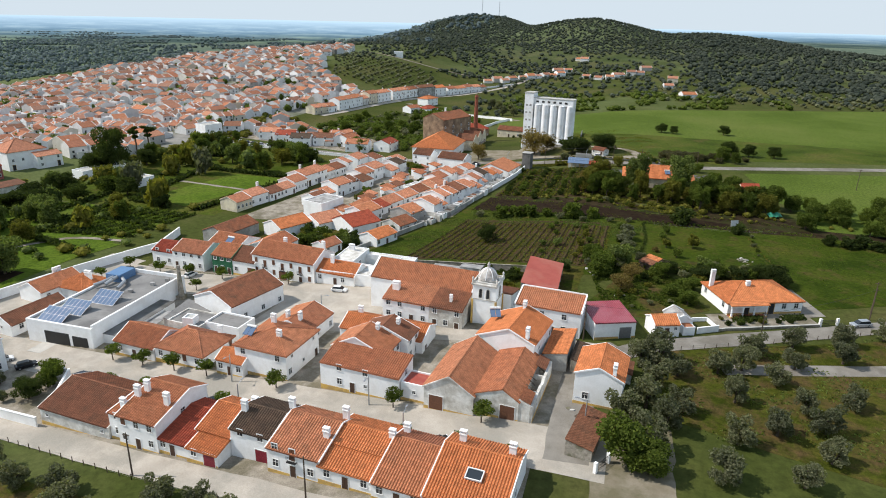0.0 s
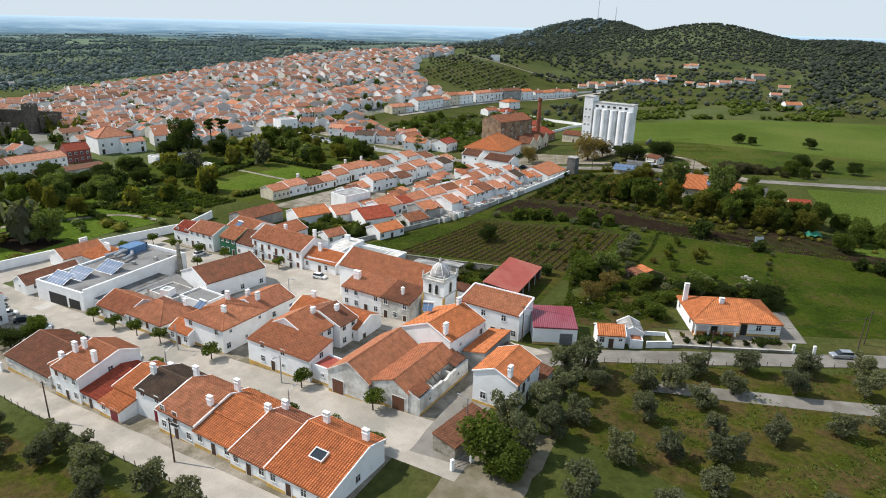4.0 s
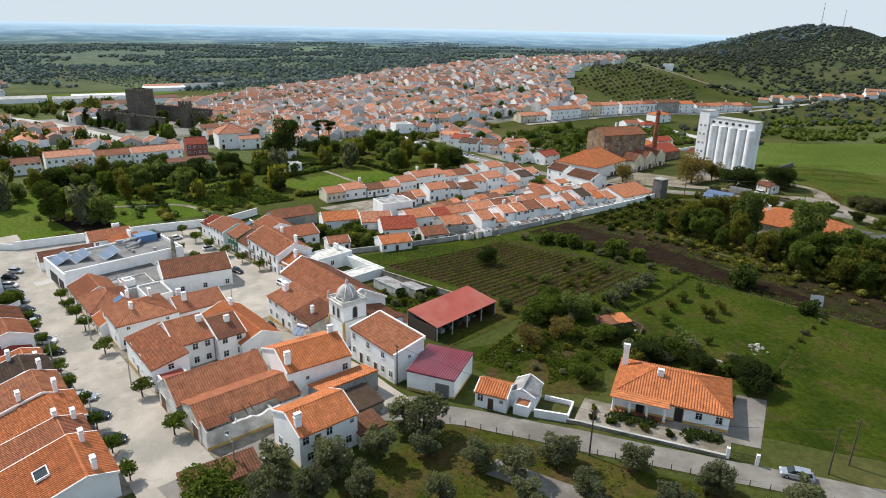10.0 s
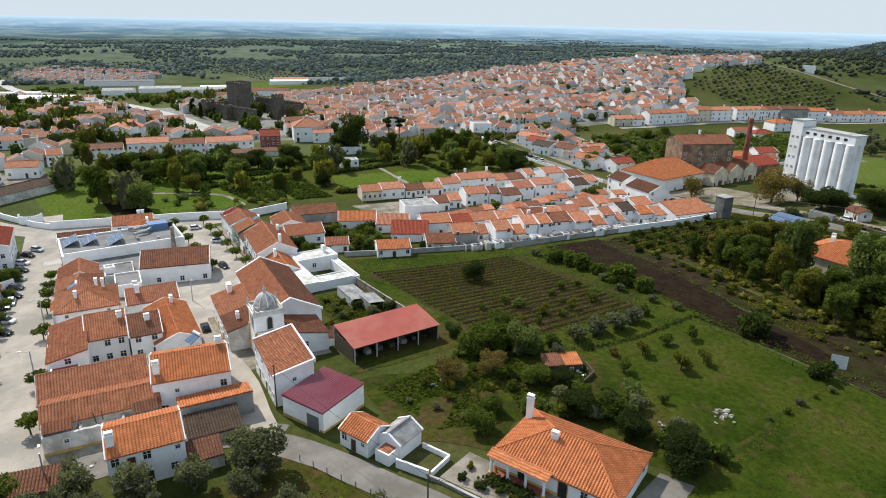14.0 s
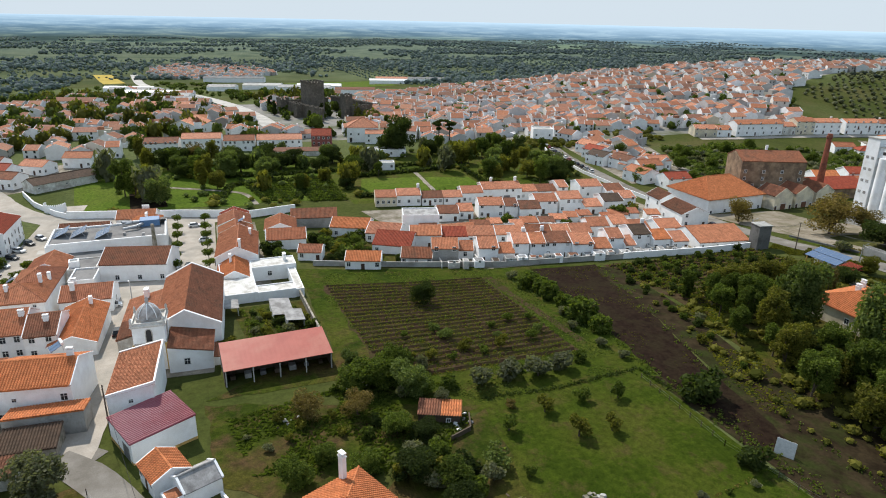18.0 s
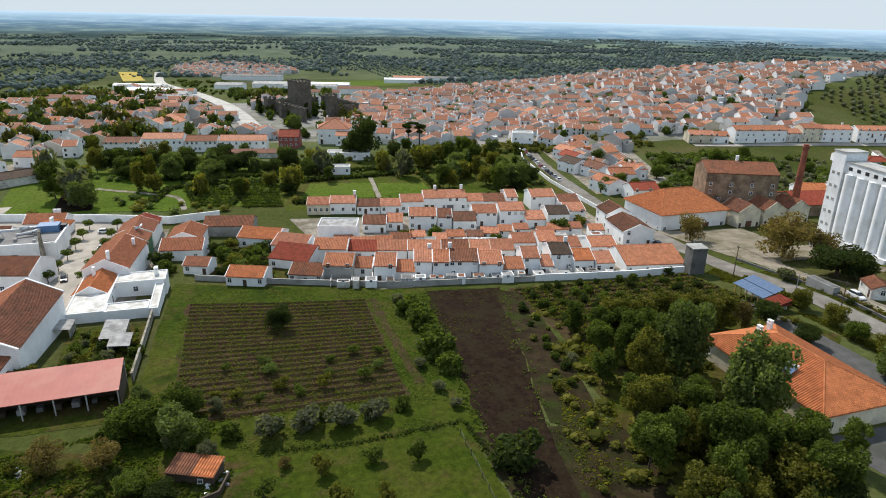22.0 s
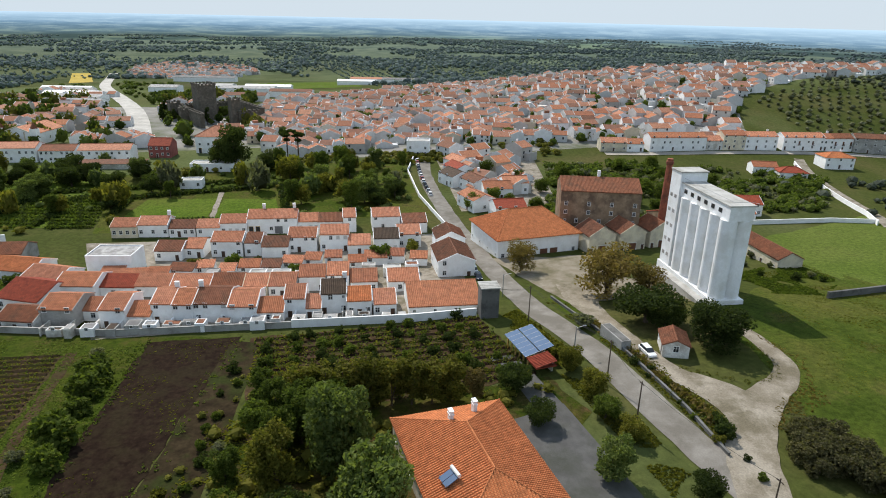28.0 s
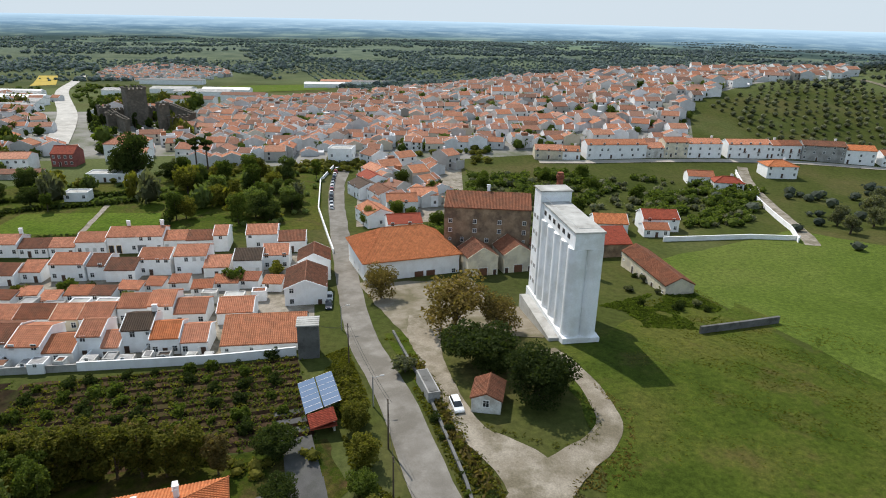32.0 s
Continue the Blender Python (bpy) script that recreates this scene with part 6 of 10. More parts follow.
# ---- silo and old factory ----


def silo():
    x, y = -44.9, 358.9
    e = thing("grain_silo", x, y, ground(-34, 356), -9, "tall white concrete grain silo with rounded cells", "silo")
    L, D, h = 27.4, 7.2, 20.9
    n = 5
    Shape().box(-L / 2 - 0.4, L / 2 + 0.4, -D / 2 - 0.4, D / 2 + 0.4, -6, 1.6).ob("plinth", SILO_WHITE, e)
    Shape().box(-L / 2 + 3, L / 2 - 2, -D / 2 - 2.6, -D / 2 - 0.41, -4, 0.7).ob("loading_ledge", CONCRETE, e)
    for k in range(4):
        Shape().box(-L / 2 + 1.0 + 0.5 * k, -L / 2 + 1.5 + 0.5 * k, -D / 2 - 2.4, -D / 2 - 0.9, -4, 0.18 * k).ob("step", CONCRETE, e)
    for sy in (-1, 1):
        for k in range(n):
            cx = -L / 2 + 7.1 + (L - 7.1 - 2.1) * k / (n - 1)
            Shape().tube([(cx, sy * 1.75, 1.6, 1.95), (cx, sy * 1.75, h, 1.95)], 28).ob("cell", SILO_WHITE, e)
    Shape().box(-L / 2 + 5.0, L / 2 - 2.6, -1.5, 1.5, 1.6, h).ob("core", SILO_WHITE, e)
    Shape().box(-L / 2 + 4.6, L / 2 - 0.3, -3.0, 3.0, h, h + 3.4).ob("gallery", SILO_WHITE, e)
    Shape().box(-L / 2 + 4.4, L / 2 - 0.1, -3.2, 3.2, h + 3.4, h + 3.7).ob("gallery_roof", CONCRETE, e)
    Shape().box(-L / 2, -L / 2 + 5.0, -D / 2, D / 2, 1.6, h + 6.0).ob("lift_tower", SILO_WHITE, e)
    Shape().box(-L / 2 - 0.2, -L / 2 + 5.2, -D / 2 - 0.2, D / 2 + 0.2, h + 6.0, h + 6.3).ob("lift_tower_roof", CONCRETE, e)
    for k in range(6):
        px = -L / 2 + 6.5 + 3.2 * k
        Shape().box(px, px + 1.4, -3.06, -2.95, h + 1.2, h + 2.2).ob("vent", DARK_IRON, e)
    for k in range(5):
        Shape().box(-L / 2 + 0.8, -L / 2 + 1.9, -D / 2 - 0.06, -D / 2 + 0.02, 4 + 4 * k, 4.9 + 4 * k).ob("window", SHEET_GREY, e)
        Shape().box(-L / 2 + 2.9, -L / 2 + 4.0, -D / 2 - 0.06, -D / 2 + 0.02, 4 + 4 * k, 4.9 + 4 * k).ob("window", SHEET_GREY, e)
    r = Shape()
    for a, b in (((-L / 2 + 5.0, -2.6), (L / 2, -2.6)), ((L / 2, -2.6), (L / 2, 2.6))):
        r.beam((*a, h + 4.6), (*b, h + 4.6), 0.04, 5)
    r.ob("roof_rail", STEEL, e)
    return e


silo()
hip_house("long old warehouse with a broad orange hipped roof", -101.2, 336.0, 28.0, 22.0, 92, 13.2, 7.4, TILE_NEW, WHITE, {"f": "W.W.TT.W", "l": "V.V.V.V"}, "", (), "warehouse", True, 0.7, -0.5, "warehouse", 8.0)
house("tall brown factory block with small dark windows", -105.5, 364.5, 26.0, 8.0, 7.0, 68, 20.8, 17.8, 17.8, TILE_OLD, FACTORY, {"f": "......./VWVWVWV/VWVWVWV/W.W.W.W/W.W.W.W"}, "", False, ((0, 1, 1.6),), name="factory", category="factory")
for k, (yy, w) in enumerate(((356.0, 9.0), (367.0, 9.0), (378.0, 9.0))):
    house("old plaster factory front with pointed gable", -90.5, yy, 10.0, w / 2, w / 2, 178, 9.0, 6.2, 6.2, TILE_OLD, CREAM, {"l": "D.T.D"}, "", True, name="factory_hall", category="factory")
brick_stack(-92.0, 381.5, 28.0, 1.5, 0.95, "tall tapering red brick factory chimney", BRICK)
house("long old shed with a worn clay roof", -68.0, 401.0, 27.0, 4.0, 4.0, -8, 6.4, 4.4, 4.4, TILE_OLD, CREAM, {"f": "V.D.W.D.V"}, "", False, name="shed", category="shed")
house("deep red roofed factory hall", -100.0, 398.0, 22.0, 9.0, 9.0, 80, 8.4, 5.4, 5.4, TILE_RED, FACTORY, {"f": "W..W"}, "", False, name="factory_hall", category="factory")
wall_line("ruined_wall", ((-29.0, 384.8), (-30.2, 407.5)), 1.7, 0.5, DARK_RENDER, "short ruined stone wall in rough grass")
house("small white pump house with a clay roof", -14.6, 329.6, 6.6, 2.5, 2.5, -28, 3.9, 2.8, 2.8, TILE_OLD, WHITE_OLD, {"f": "W.D", "r": "W"}, "", False, name="outbuilding", category="outbuilding")
flat_house("long low grey platform shelter", -21.8, 320.9, 8.0, 2.2, 0, 2.3, GREY_WALL, DARK_RENDER, None, "", 0.0, name="shelter", category="shelter")
hip_house("large house with broad orange hipped roof among trees", 12.0, 278.4, 28.0, 17.6, 1, 7.6, 4.0, TILE_NEW, CREAM, {"f": "W.W.D.W", "r": "W..W", "l": "W.W"}, "", ((-8.0, -1.5, 7.8), (-10.0, 3.0, 7.4)), name="villa")


def solar_shelter():
    e = thing("garden_shelter", -22.8, 301.8, ground(-22.8, 301.8), 2, "garden shelter with big solar panels on posts", "shelter")
    for k in range(6):
        Shape().box(-4.6 + 1.8 * k, -4.35 + 1.8 * k, -2.4, -2.15, -1, 2.6).ob("post", OCHRE, e)
    m = pose(0, 0, 3.3, 14, 0, 0)
    for a in (-1, 1):
        p = Shape().box(-4.8, 4.8, a * 1.6 - 1.5, a * 1.6 + 1.5, 0, 0.08, m).ob("solar_panel", SOLAR, e)
        for k in range(7):
            Shape().box(-4.8 + 1.6 * k - 0.015, -4.8 + 1.6 * k + 0.015, a * 1.6 - 1.5, a * 1.6 + 1.5, 0.07, 0.11, m).ob("panel_bar", STEEL, p)
    Shape().box(-4.6, 8.0, 1.0, 1.3, -1, 3.0).ob("back_wall", WHITE_OLD, e)
    s = Shape()
    tile_plane(s, 4.9, 9.0, -2.8, lambda x: 1.5, 2.4, 0.2, False)
    s.box(4.9, 9.0, -2.8, 1.5, 2.2, 2.35)
    s.ob("side_roof", TILE_RED, e)


solar_shelter()

# ---- the old town beyond the park ----


def castle():
    x, y = -397.5, 228.5
    z = ground(x, y)
    e = thing("castle", x, y, z, 20, "dark grey stone castle with a square keep", "castle")

    def block(x0, x1, y0, y1, z1, nm):
        s = Shape().box(x0, x1, y0, y1, -4, z1)
        for (ax, ay), (bx, by) in (((x0, y0), (x1, y0)), ((x1, y0), (x1, y1)), ((x1, y1), (x0, y1)), ((x0, y1), (x0, y0))):
            n = max(2, int((abs(bx - ax) + abs(by - ay)) / 2.4))
            for k in range(n):
                px, py = ax + (bx - ax) * (k + 0.5) / n, ay + (by - ay) * (k + 0.5) / n
                s.box(px - 0.6, px + 0.6, py - 0.6, py + 0.6, z1, z1 + 1.3)
        return s.ob(nm, STONE, e)
    top = 10.6 - z
    block(-6.2, 6.2, -6.2, 6.2, top - 0.2, "keep")
    block(-14, 36, -15, -12.4, top - 15.5, "curtain_wall")
    block(-14, -11.4, -12.3, 20, top - 15, "curtain_wall")
    block(36.5, 39, 10, 24, top - 15, "curtain_wall")
    block(-14, 39, 24.1, 26.6, top - 14, "curtain_wall")
    block(29.2, 35.4, 5.6, 11.8, 3.4 - z, "corner_tower")
    block(-19, -12, -20, -13, top - 13, "corner_tower")
    block(6.5, 11.5, -20, -15.1, top - 14.5, "gate_tower")


castle()


def town_templates():
    """House forms of the old town: low gables between raised white verges, lean-to backs, terraces. Each copy shares their meshes."""
    made = []
    forms = ((7.5, 9.0, 4.6, 1.9, 0), (9.5, 8.6, 3.2, 1.8, 1), (6.5, 9.8, 5.1, 2.0, 2), (11, 10, 4.9, 2.2, 0), (8.0, 9.0, 3.0, 1.8, 2), (13.5, 9.0, 4.6, 2.0, 1), (7.0, 10.4, 5.6, 2.1, 0), (10, 8.6, 3.6, 1.8, 1), (6.0, 8.6, 4.5, 1.8, 1), (8.0, 7.5, 5.2, 0, 3), (5.5, 9.4, 3.3, 1.8, 0), (9.0, 11, 6.2, 2.3, 2))
    for w, d, h, rise, back in forms:
        W, D = w / 2, d / 2
        s, r = Shape(), Shape()
        if back == 3:      # a flat terrace with a parapet and a stair hut
            s.box(-W, W, -D, D, -4, h)
            s.box(-W, W, -D, -D + 0.3, h, h + 0.9).box(-W, W, D - 0.3, D, h, h + 0.9).box(-W, -W + 0.3, -D + 0.3, D - 0.3, h, h + 0.9).box(W - 0.3, W, -D + 0.3, D - 0.3, h, h + 0.9)
            r.box(-W + 0.6, -W + 3.2, D - 4.0, D - 0.8, h + 0.02, h + 2.4)
        else:
            s.add([(x, y, z) for x in (-W, W) for y, z in ((-D, -4), (-D, h), (0, h + rise), (D, h), (D, -4))], [(0, 1, 2, 3, 4), (9, 8, 7, 6, 5), (0, 5, 6, 1), (3, 8, 9, 4), (1, 6, 7, 2), (2, 7, 8, 3)])
            g = gable_roof(w - 0.5, D, D, h + rise + 0.12, h + 0.12, h + 0.12, 0.25, False)[0]
            r.add(g.v, g.f)
            for sx in (-1, 1):      # raised verge on each gable
                x0, x1 = sorted((sx * (W + 0.06), sx * (W - 0.2)))
                q = [(x, y, z + dz) for x in (x0, x1) for y, z in ((-D - 0.2, h), (0, h + rise), (D + 0.2, h)) for dz in (0.0, 0.27)]
                s.add(q, [(0, 6, 7, 1), (1, 7, 9, 3), (3, 9, 11, 5), (5, 11, 10, 4), (0, 2, 8, 6), (2, 4, 10, 8), (0, 1, 3, 2), (2, 3, 5, 4), (6, 8, 9, 7), (8, 10, 11, 9)])
        if back == 1:      # lean-to behind
            k = min(h - 0.5, 3.0)
            s.add([(x, y, z) for x in (-W + 0.4, W * 0.5) for y, z in ((D, -4), (D, k), (D + 3.2, k - 0.8), (D + 3.2, -4))], [(0, 1, 2, 3), (7, 6, 5, 4), (2, 6, 7, 3), (1, 5, 6, 2)])
            r.add([(x, y, z) for x in (-W + 0.3, W * 0.5 + 0.1) for y, z in ((D - 0.05, k + 0.14), (D + 3.4, k - 0.72), (D + 3.4, k - 0.86), (D - 0.05, k + 0.02))], [(0, 1, 5, 4), (1, 2, 6, 5), (3, 7, 6, 2), (0, 3, 2, 1), (4, 5, 6, 7)])
        elif back == 2:    # low terrace before the house
            k = min(h - 0.4, 3.2)
            s.box(-W * 0.4, W - 0.2, -D - 3.4, -D - 0.01, -4, k)
            s.box(-W * 0.4, W - 0.2, -D - 3.4, -D - 3.2, k, k + 0.8)
        wall, roof = bpy.data.meshes.new("town_house"), bpy.data.meshes.new("roof")
        wall.from_pydata(s.v, [], s.f)
        roof.from_pydata(r.v, [], r.f)
        roof.materials.append(TILE_TOWN)
        wall.materials.append(WHITE_TOWN)
        made.append((w, d, h, rise, wall, roof))
    return made


TOWN = town_templates()
SMALL_WIN = bpy.data.meshes.new("window")
_s = Shape().box(-0.5, 0.5, -0.07, 0.02, 0, 1.3)
SMALL_WIN.from_pydata(_s.v, [], _s.f)
SMALL_WIN.materials.append(GLASS)
SMALL_CHIM = bpy.data.meshes.new("chimney")
_s = Shape().box(-0.5, 0.5, -0.35, 0.35, -0.6, 1.5).box(-0.58, 0.58, -0.43, 0.43, 1.5, 1.65)
SMALL_CHIM.from_pydata(_s.v, [], _s.f)
SMALL_CHIM.materials.append(WHITE)


def town_house(rng, x, y, yaw, near, kind=None):
    w, d, h, rise, wall, roof = TOWN[kind if kind is not None else rng.randrange(len(TOWN))]
    e = new("town_house", wall)
    e.matrix_basis = pose(x, y, ground(x, y) + rng.uniform(-1.2, 0.9), 0, 0, yaw)
    tall = "two-storey" if h > 4 else "low"
    tagged(e, tall + " white town house with clay tiled roof", "house", "town houses")
    share("roof", roof, e, Matrix())
    if near:
        for lev in range(2 if h > 4 else 1):
            for side in ((-1, 1) if near > 1 else (-1,)):
                for u in (-0.28, 0.25):
                    if rng.random() < 0.85:
                        share("window", SMALL_WIN, e, pose(u * w, side * (d / 2 + 0.003), 0.7 + 2.4 * lev, 0, 0, 0 if side < 0 else 180))
        if rng.random() < 0.45:
            share("chimney", SMALL_CHIM, e, pose(rng.uniform(-0.4, 0.4) * w, rng.choice((-1, 1)) * d * 0.2, h + rise * 0.6))
    return e


def inside(p, poly):
    x, y = p
    c = False
    for (x0, y0), (x1, y1) in zip(poly, poly[1:] + poly[:1]):
        if (y0 > y) != (y1 > y) and x < (x1 - x0) * (y - y0) / (y1 - y0) + x0:
            c = not c
    return c


PLACES = []


def quarter(seed, poly, yaw, origin, block=19.0, lane=4.2, holes=(), skip=0.06, reach=520):
    """Rows of houses back to back, lane by lane, in an outline."""
    rng = random.Random(seed)
    m = pose(origin[0], origin[1], 0, 0, 0, yaw)
    v, line = -reach, 0
    while v < reach:
        u = -reach
        bend = rng.uniform(-4, 4)
        while u < reach:
            k = rng.choice((0, 1, 2, 3, 4, 5, 6, 7, 8, 10, 11, 0, 1, 3, 5, 7, 9))
            w = TOWN[k][0]
            wob = 7 * math.sin(u / 65 + bend * 0.2) + 4 * math.sin(u / 28 + v / 60)
            p = m @ Vector((u + w / 2, v + wob, 0))
            if inside(p.xy, poly) and not any((p.x - a) ** 2 + (p.y - b) ** 2 < r * r for a, b, r in holes) and rng.random() > skip:
                slope = math.degrees(math.atan(7 / 65 * math.cos(u / 65 + bend * 0.2) + 4 / 28 * math.cos(u / 28 + v / 60)))
                turn = yaw + slope + (90 if rng.random() < 0.48 else 0) + rng.gauss(0, 8)
                PLACES.append((p.x + rng.uniform(-1.2, 1.2), p.y + rng.uniform(-1.6, 1.6), turn, k))
            u += w + (0.2 if rng.random() < 0.85 else lane + 3)
        v += block / 2 + (lane if line % 2 else 0.4)
        line += 1


KEEP_OUT = ((-401, 229, 42), (-370, 224, 30), (-350, 214, 24), (-345, 235, 18), (-325, 225, 16), (-279, 236, 15), (-276, 210, 14), (-440, 176, 17), (-415, 182, 17), (-390, 186, 17), (-365, 190, 16), (-340, 192, 14), (-465, 172, 17), (-490, 166, 17), (-515, 160, 17), (-540, 155, 17), (-272, 165, 22), (-325, 140, 24), (-250, 341, 16))
quarter(1, [(-253, 268), (-273, 332), (-266, 358), (-264, 402), (-250, 425), (-246, 446), (-240, 470), (-232, 506), (-226, 535), (-258, 552), (-300, 585), (-318, 640), (-350, 690), (-345, 770), (-375, 812), (-430, 790), (-480, 680), (-530, 540), (-575, 400), (-520, 300), (-430, 262), (-340, 255)], 72, (-380, 450), holes=KEEP_OUT)
quarter(4, [(-160, 345), (-245, 356), (-240, 400), (-170, 372)], 8, (-200, 365), skip=0.25)
quarter(5, [(-290, 262), (-288, 180), (-340, 150), (-380, 120), (-470, 120), (-480, 250), (-360, 262)], 80, (-330, 220), block=19, skip=0.36, holes=KEEP_OUT)
quarter(6, [(-262, 90), (-275, 130), (-420, 130), (-500, 20), (-420, -40), (-300, 10)], 70, (-330, 90), block=21, skip=0.42, holes=KEEP_OUT)
quarter(7, [(-1010, 110), (-980, 200), (-1080, 290), (-1280, 260), (-1330, 120), (-1150, 70)], 70, (-1150, 200), block=22, skip=0.35)
quarter(9, [(-440, 60), (-420, 130), (-560, 160), (-640, 90), (-560, 40)], 75, (-520, 100), block=24, skip=0.62, holes=KEEP_OUT)
PLACES.sort(key=lambda p: math.hypot(p[0] - 20, p[1] - 230))
_rng = random.Random(77)
for _n, (_x, _y, _t, _k) in enumerate(PLACES[:300]):
    town_house(_rng, _x, _y, _t, 2 if _n < 60 else 1 if _n < 200 else 0, _k)


def joined_town(places):
    """The houses beyond, too many to tell apart: walls in one mesh, roofs and windows with them."""
    walls, roofs, wins = Shape(), Shape(), Shape()
    rng = random.Random(8)
    for x, y, turn, k in places:
        w, d, h, rise, wm, rm = TOWN[k]
        m = pose(x, y, ground(x, y) + rng.uniform(-1.3, 1.2), 0, 0, turn)
        walls.add([m @ v.co for v in wm.vertices], [tuple(p.vertices) for p in wm.polygons])
        roofs.add([m @ v.co for v in rm.vertices], [tuple(p.vertices) for p in rm.polygons])
        if rng.random() < 0.2:
            q = m @ pose(rng.uniform(-0.35, 0.35) * w, (d / 2 + 1.7) * rng.choice((-1, 1)), 0, 0, 0, rng.uniform(-6, 6))
            hh = rng.uniform(2.4, 5.2)
            walls.box(-rng.uniform(1.6, 4), rng.uniform(1.6, 4), -2.2, 2.2, -3, hh, q)
        for lev in range(2 if h > 4 else 1):
            for side in (-1, 1):
                for u in (-0.28, 0.22):
                    if rng.random() < 0.8:
                        q = m @ pose(u * w, side * (d / 2 + 0.003), 0.7 + 2.4 * lev)
                        wins.box(-0.5, 0.5, -0.05, 0.05, 0, 1.3, q)
    e = tagged(walls.ob("town_houses", WHITE_TOWN_FAR), "dense white houses of the old town", "houses", "", "stuff")
    r = roofs.ob("roofs", TILE_TOWN_FAR, e)
    g = wins.ob("windows", GLASS, e)
    r["kind"], g["kind"] = "stuff", "stuff"


joined_town(PLACES[300:])

# ---- buildings that stand out ----
for _n, (_x, _y) in enumerate(((-166, 740), (-158, 752), (-149, 750), (-144, 766), (-134, 786), (-126, 792), (-118, 800), (-110, 806), (-102, 810), (-94, 818), (-88, 856), (-100, 850), (-84, 958), (-76, 950), (-33, 786), (-24, 792), (-45, 784), (-10, 814), (0, 822), (6, 868), (-60, 800), (35, 766), (29, 704), (43, 621))):
    _e = town_house(_rng, _x, _y, -14 + 12 * (_n % 4) + (35 if _n < 10 else 0), 0, (1, 3, 7, 5)[_n % 4])
    _e.location.z = ground(_x, _y) - 0.6
    _e["group"] = "hillside houses"

ROW_LINE = ((-230.5, 440.0), (-223.0, 463.0), (-215.6, 505.7), (-198.0, 579.0), (-177.6, 618.8), (-157.0, 668.0))
ROW = ((14.5, 5.0, CREAM, "W.D.W/W.W.W", TILE_PALE), (9.2, 4.4, WHITE, "W.D/W.W", TILE), (33.0, 7.6, WHITE, "W.W.D.W.W.W/W.WW.W.WW./W.W.W..W.", TILE), (9.8, 5.2, WHITE_OLD, "W.D/W.W", TILE_PALE), (12.8, 8.2, CREAM, "WDW.W/W.W.W/W.W.W", TILE), (18.6, 7.6, WHITE, "W.D.W.W/W.W.W.W/V.V.V.V", TILE_PALE),
       (24.0, 7.4, WHITE, "D.W.D.W.D/W.WB.WB.W/W.W.W.W.W", TILE_PALE), (5.4, 7.0, WHITE, "D.W/W.W", TILE), (11.6, 7.2, WHITE, "W.D.W/B.B.B", TILE_OLD), (22.0, 8.4, GREY_WALL, "W.D.W.W/W.W.W.W.W/W.W.W.W.W", TILE_OLD), (15.0, 7.6, WHITE, "D.W.W/W.W.W", TILE_NEW), (12.0, 6.0, WHITE, "W.D.W/W.W.W", TILE), (16.0, 5.6, WHITE, "W.D.W.W/W.W.W", TILE_PALE), (12.0, 6.2, WHITE, "W.DW/W.W.", TILE), (14.0, 5.2, WHITE, "W.D.W/W.W.W", TILE_PALE), (10.0, 4.0, WHITE_OLD, "W.DW", TILE_OLD))


def along(line, u):
    """The place u metres along a line of points, and the heading there in degrees."""
    for a, b in zip(line, line[1:]):
        a, b = Vector(a), Vector(b)
        if u <= (b - a).length or b == Vector(line[-1]):
            d = (b - a).normalized()
            return a + d * u, math.degrees(math.atan2(d.y, d.x))
        u -= (b - a).length


_u = 0.0
for _k, (_w, _h, _wall, _f, _t) in enumerate(ROW):
    _p, _a = along(ROW_LINE, _u + _w / 2)
    _q = pose(_p.x, _p.y, 0, 0, 0, _a) @ Vector((0, 4.8, 0))
    _u += _w + (3.5 if _k in (1, 5, 10) else 0.1)
    _n = _f.count("/") + 1
    house(("low", "two-storey", "three-storey")[_n - 1] + " row house along the town road", _q.x, _q.y, _w, 4.8, 4.8, _a, _h + 2.0, _h, _h, _t, _wall, {"f": _f}, "", _k % 3 == 0, ((0.3 * _w, 1.2, 0.8),) if _k % 2 else (), group="town road row")
ribbon("road", ((-225, 440), (-218, 463), (-211, 505), (-194, 577), (-173, 616), (-152, 666), (-132, 735), (-128, 790)), 5.5, STREET, "pale street before the row of town houses", 0.25)
wall_line("road_wall", ((-170, 678), (-150, 705), (-132, 738)), 1.6, 0.35, WHITE, "white roadside wall below the hillside houses")
hip_house("white two-storey house with an orange hipped roof below the town road", -176, 547, 15.0, 11.0, 72, 8.0, 6.0, TILE_NEW, WHITE, {"f": "W.D.W/W.W.W", "r": "W/W"}, "", ((3, 1, 8.6),), ribs=False)
house("white house with a red roof beside the walled road", -174, 499, 12.0, 4.6, 4.6, 66, 6.0, 4.2, 4.2, TILE, WHITE, {"f": "W.W"}, "", False, ribs=False)
hip_house("white house with two red hipped roofs beside the walled road", -162, 505, 13.0, 9.0, 64, 5.8, 3.8, TILE_RED, WHITE, {"f": "W.D.W"}, "", ((2, 1, 6.4),), ribs=False)
hip_house("large white house with a broad pinkish hipped roof", -286.0, 238.0, 18.0, 17.0, 75, 13.4, 9.0, TILE_PALE, WHITE, {"f": "O..W/WW.W/...."}, "", ((4, 3, 13.6),), ribs=False)
house("white side wing of the large house", -275.0, 243.0, 12.0, 4.0, 4.0, 75, 7.6, 6.0, 6.0, TILE_PALE, WHITE, {"f": "W.O/W.W"}, "", False, ribs=False)
house("deep red two-storey house with dark clay roof", -276.5, 211.5, 11.0, 5.0, 5.0, 75, 9.4, 6.4, 6.4, TILE_RED, RED_WALL, {"f": "WDWW/WWWW"}, "", False, ribs=False)
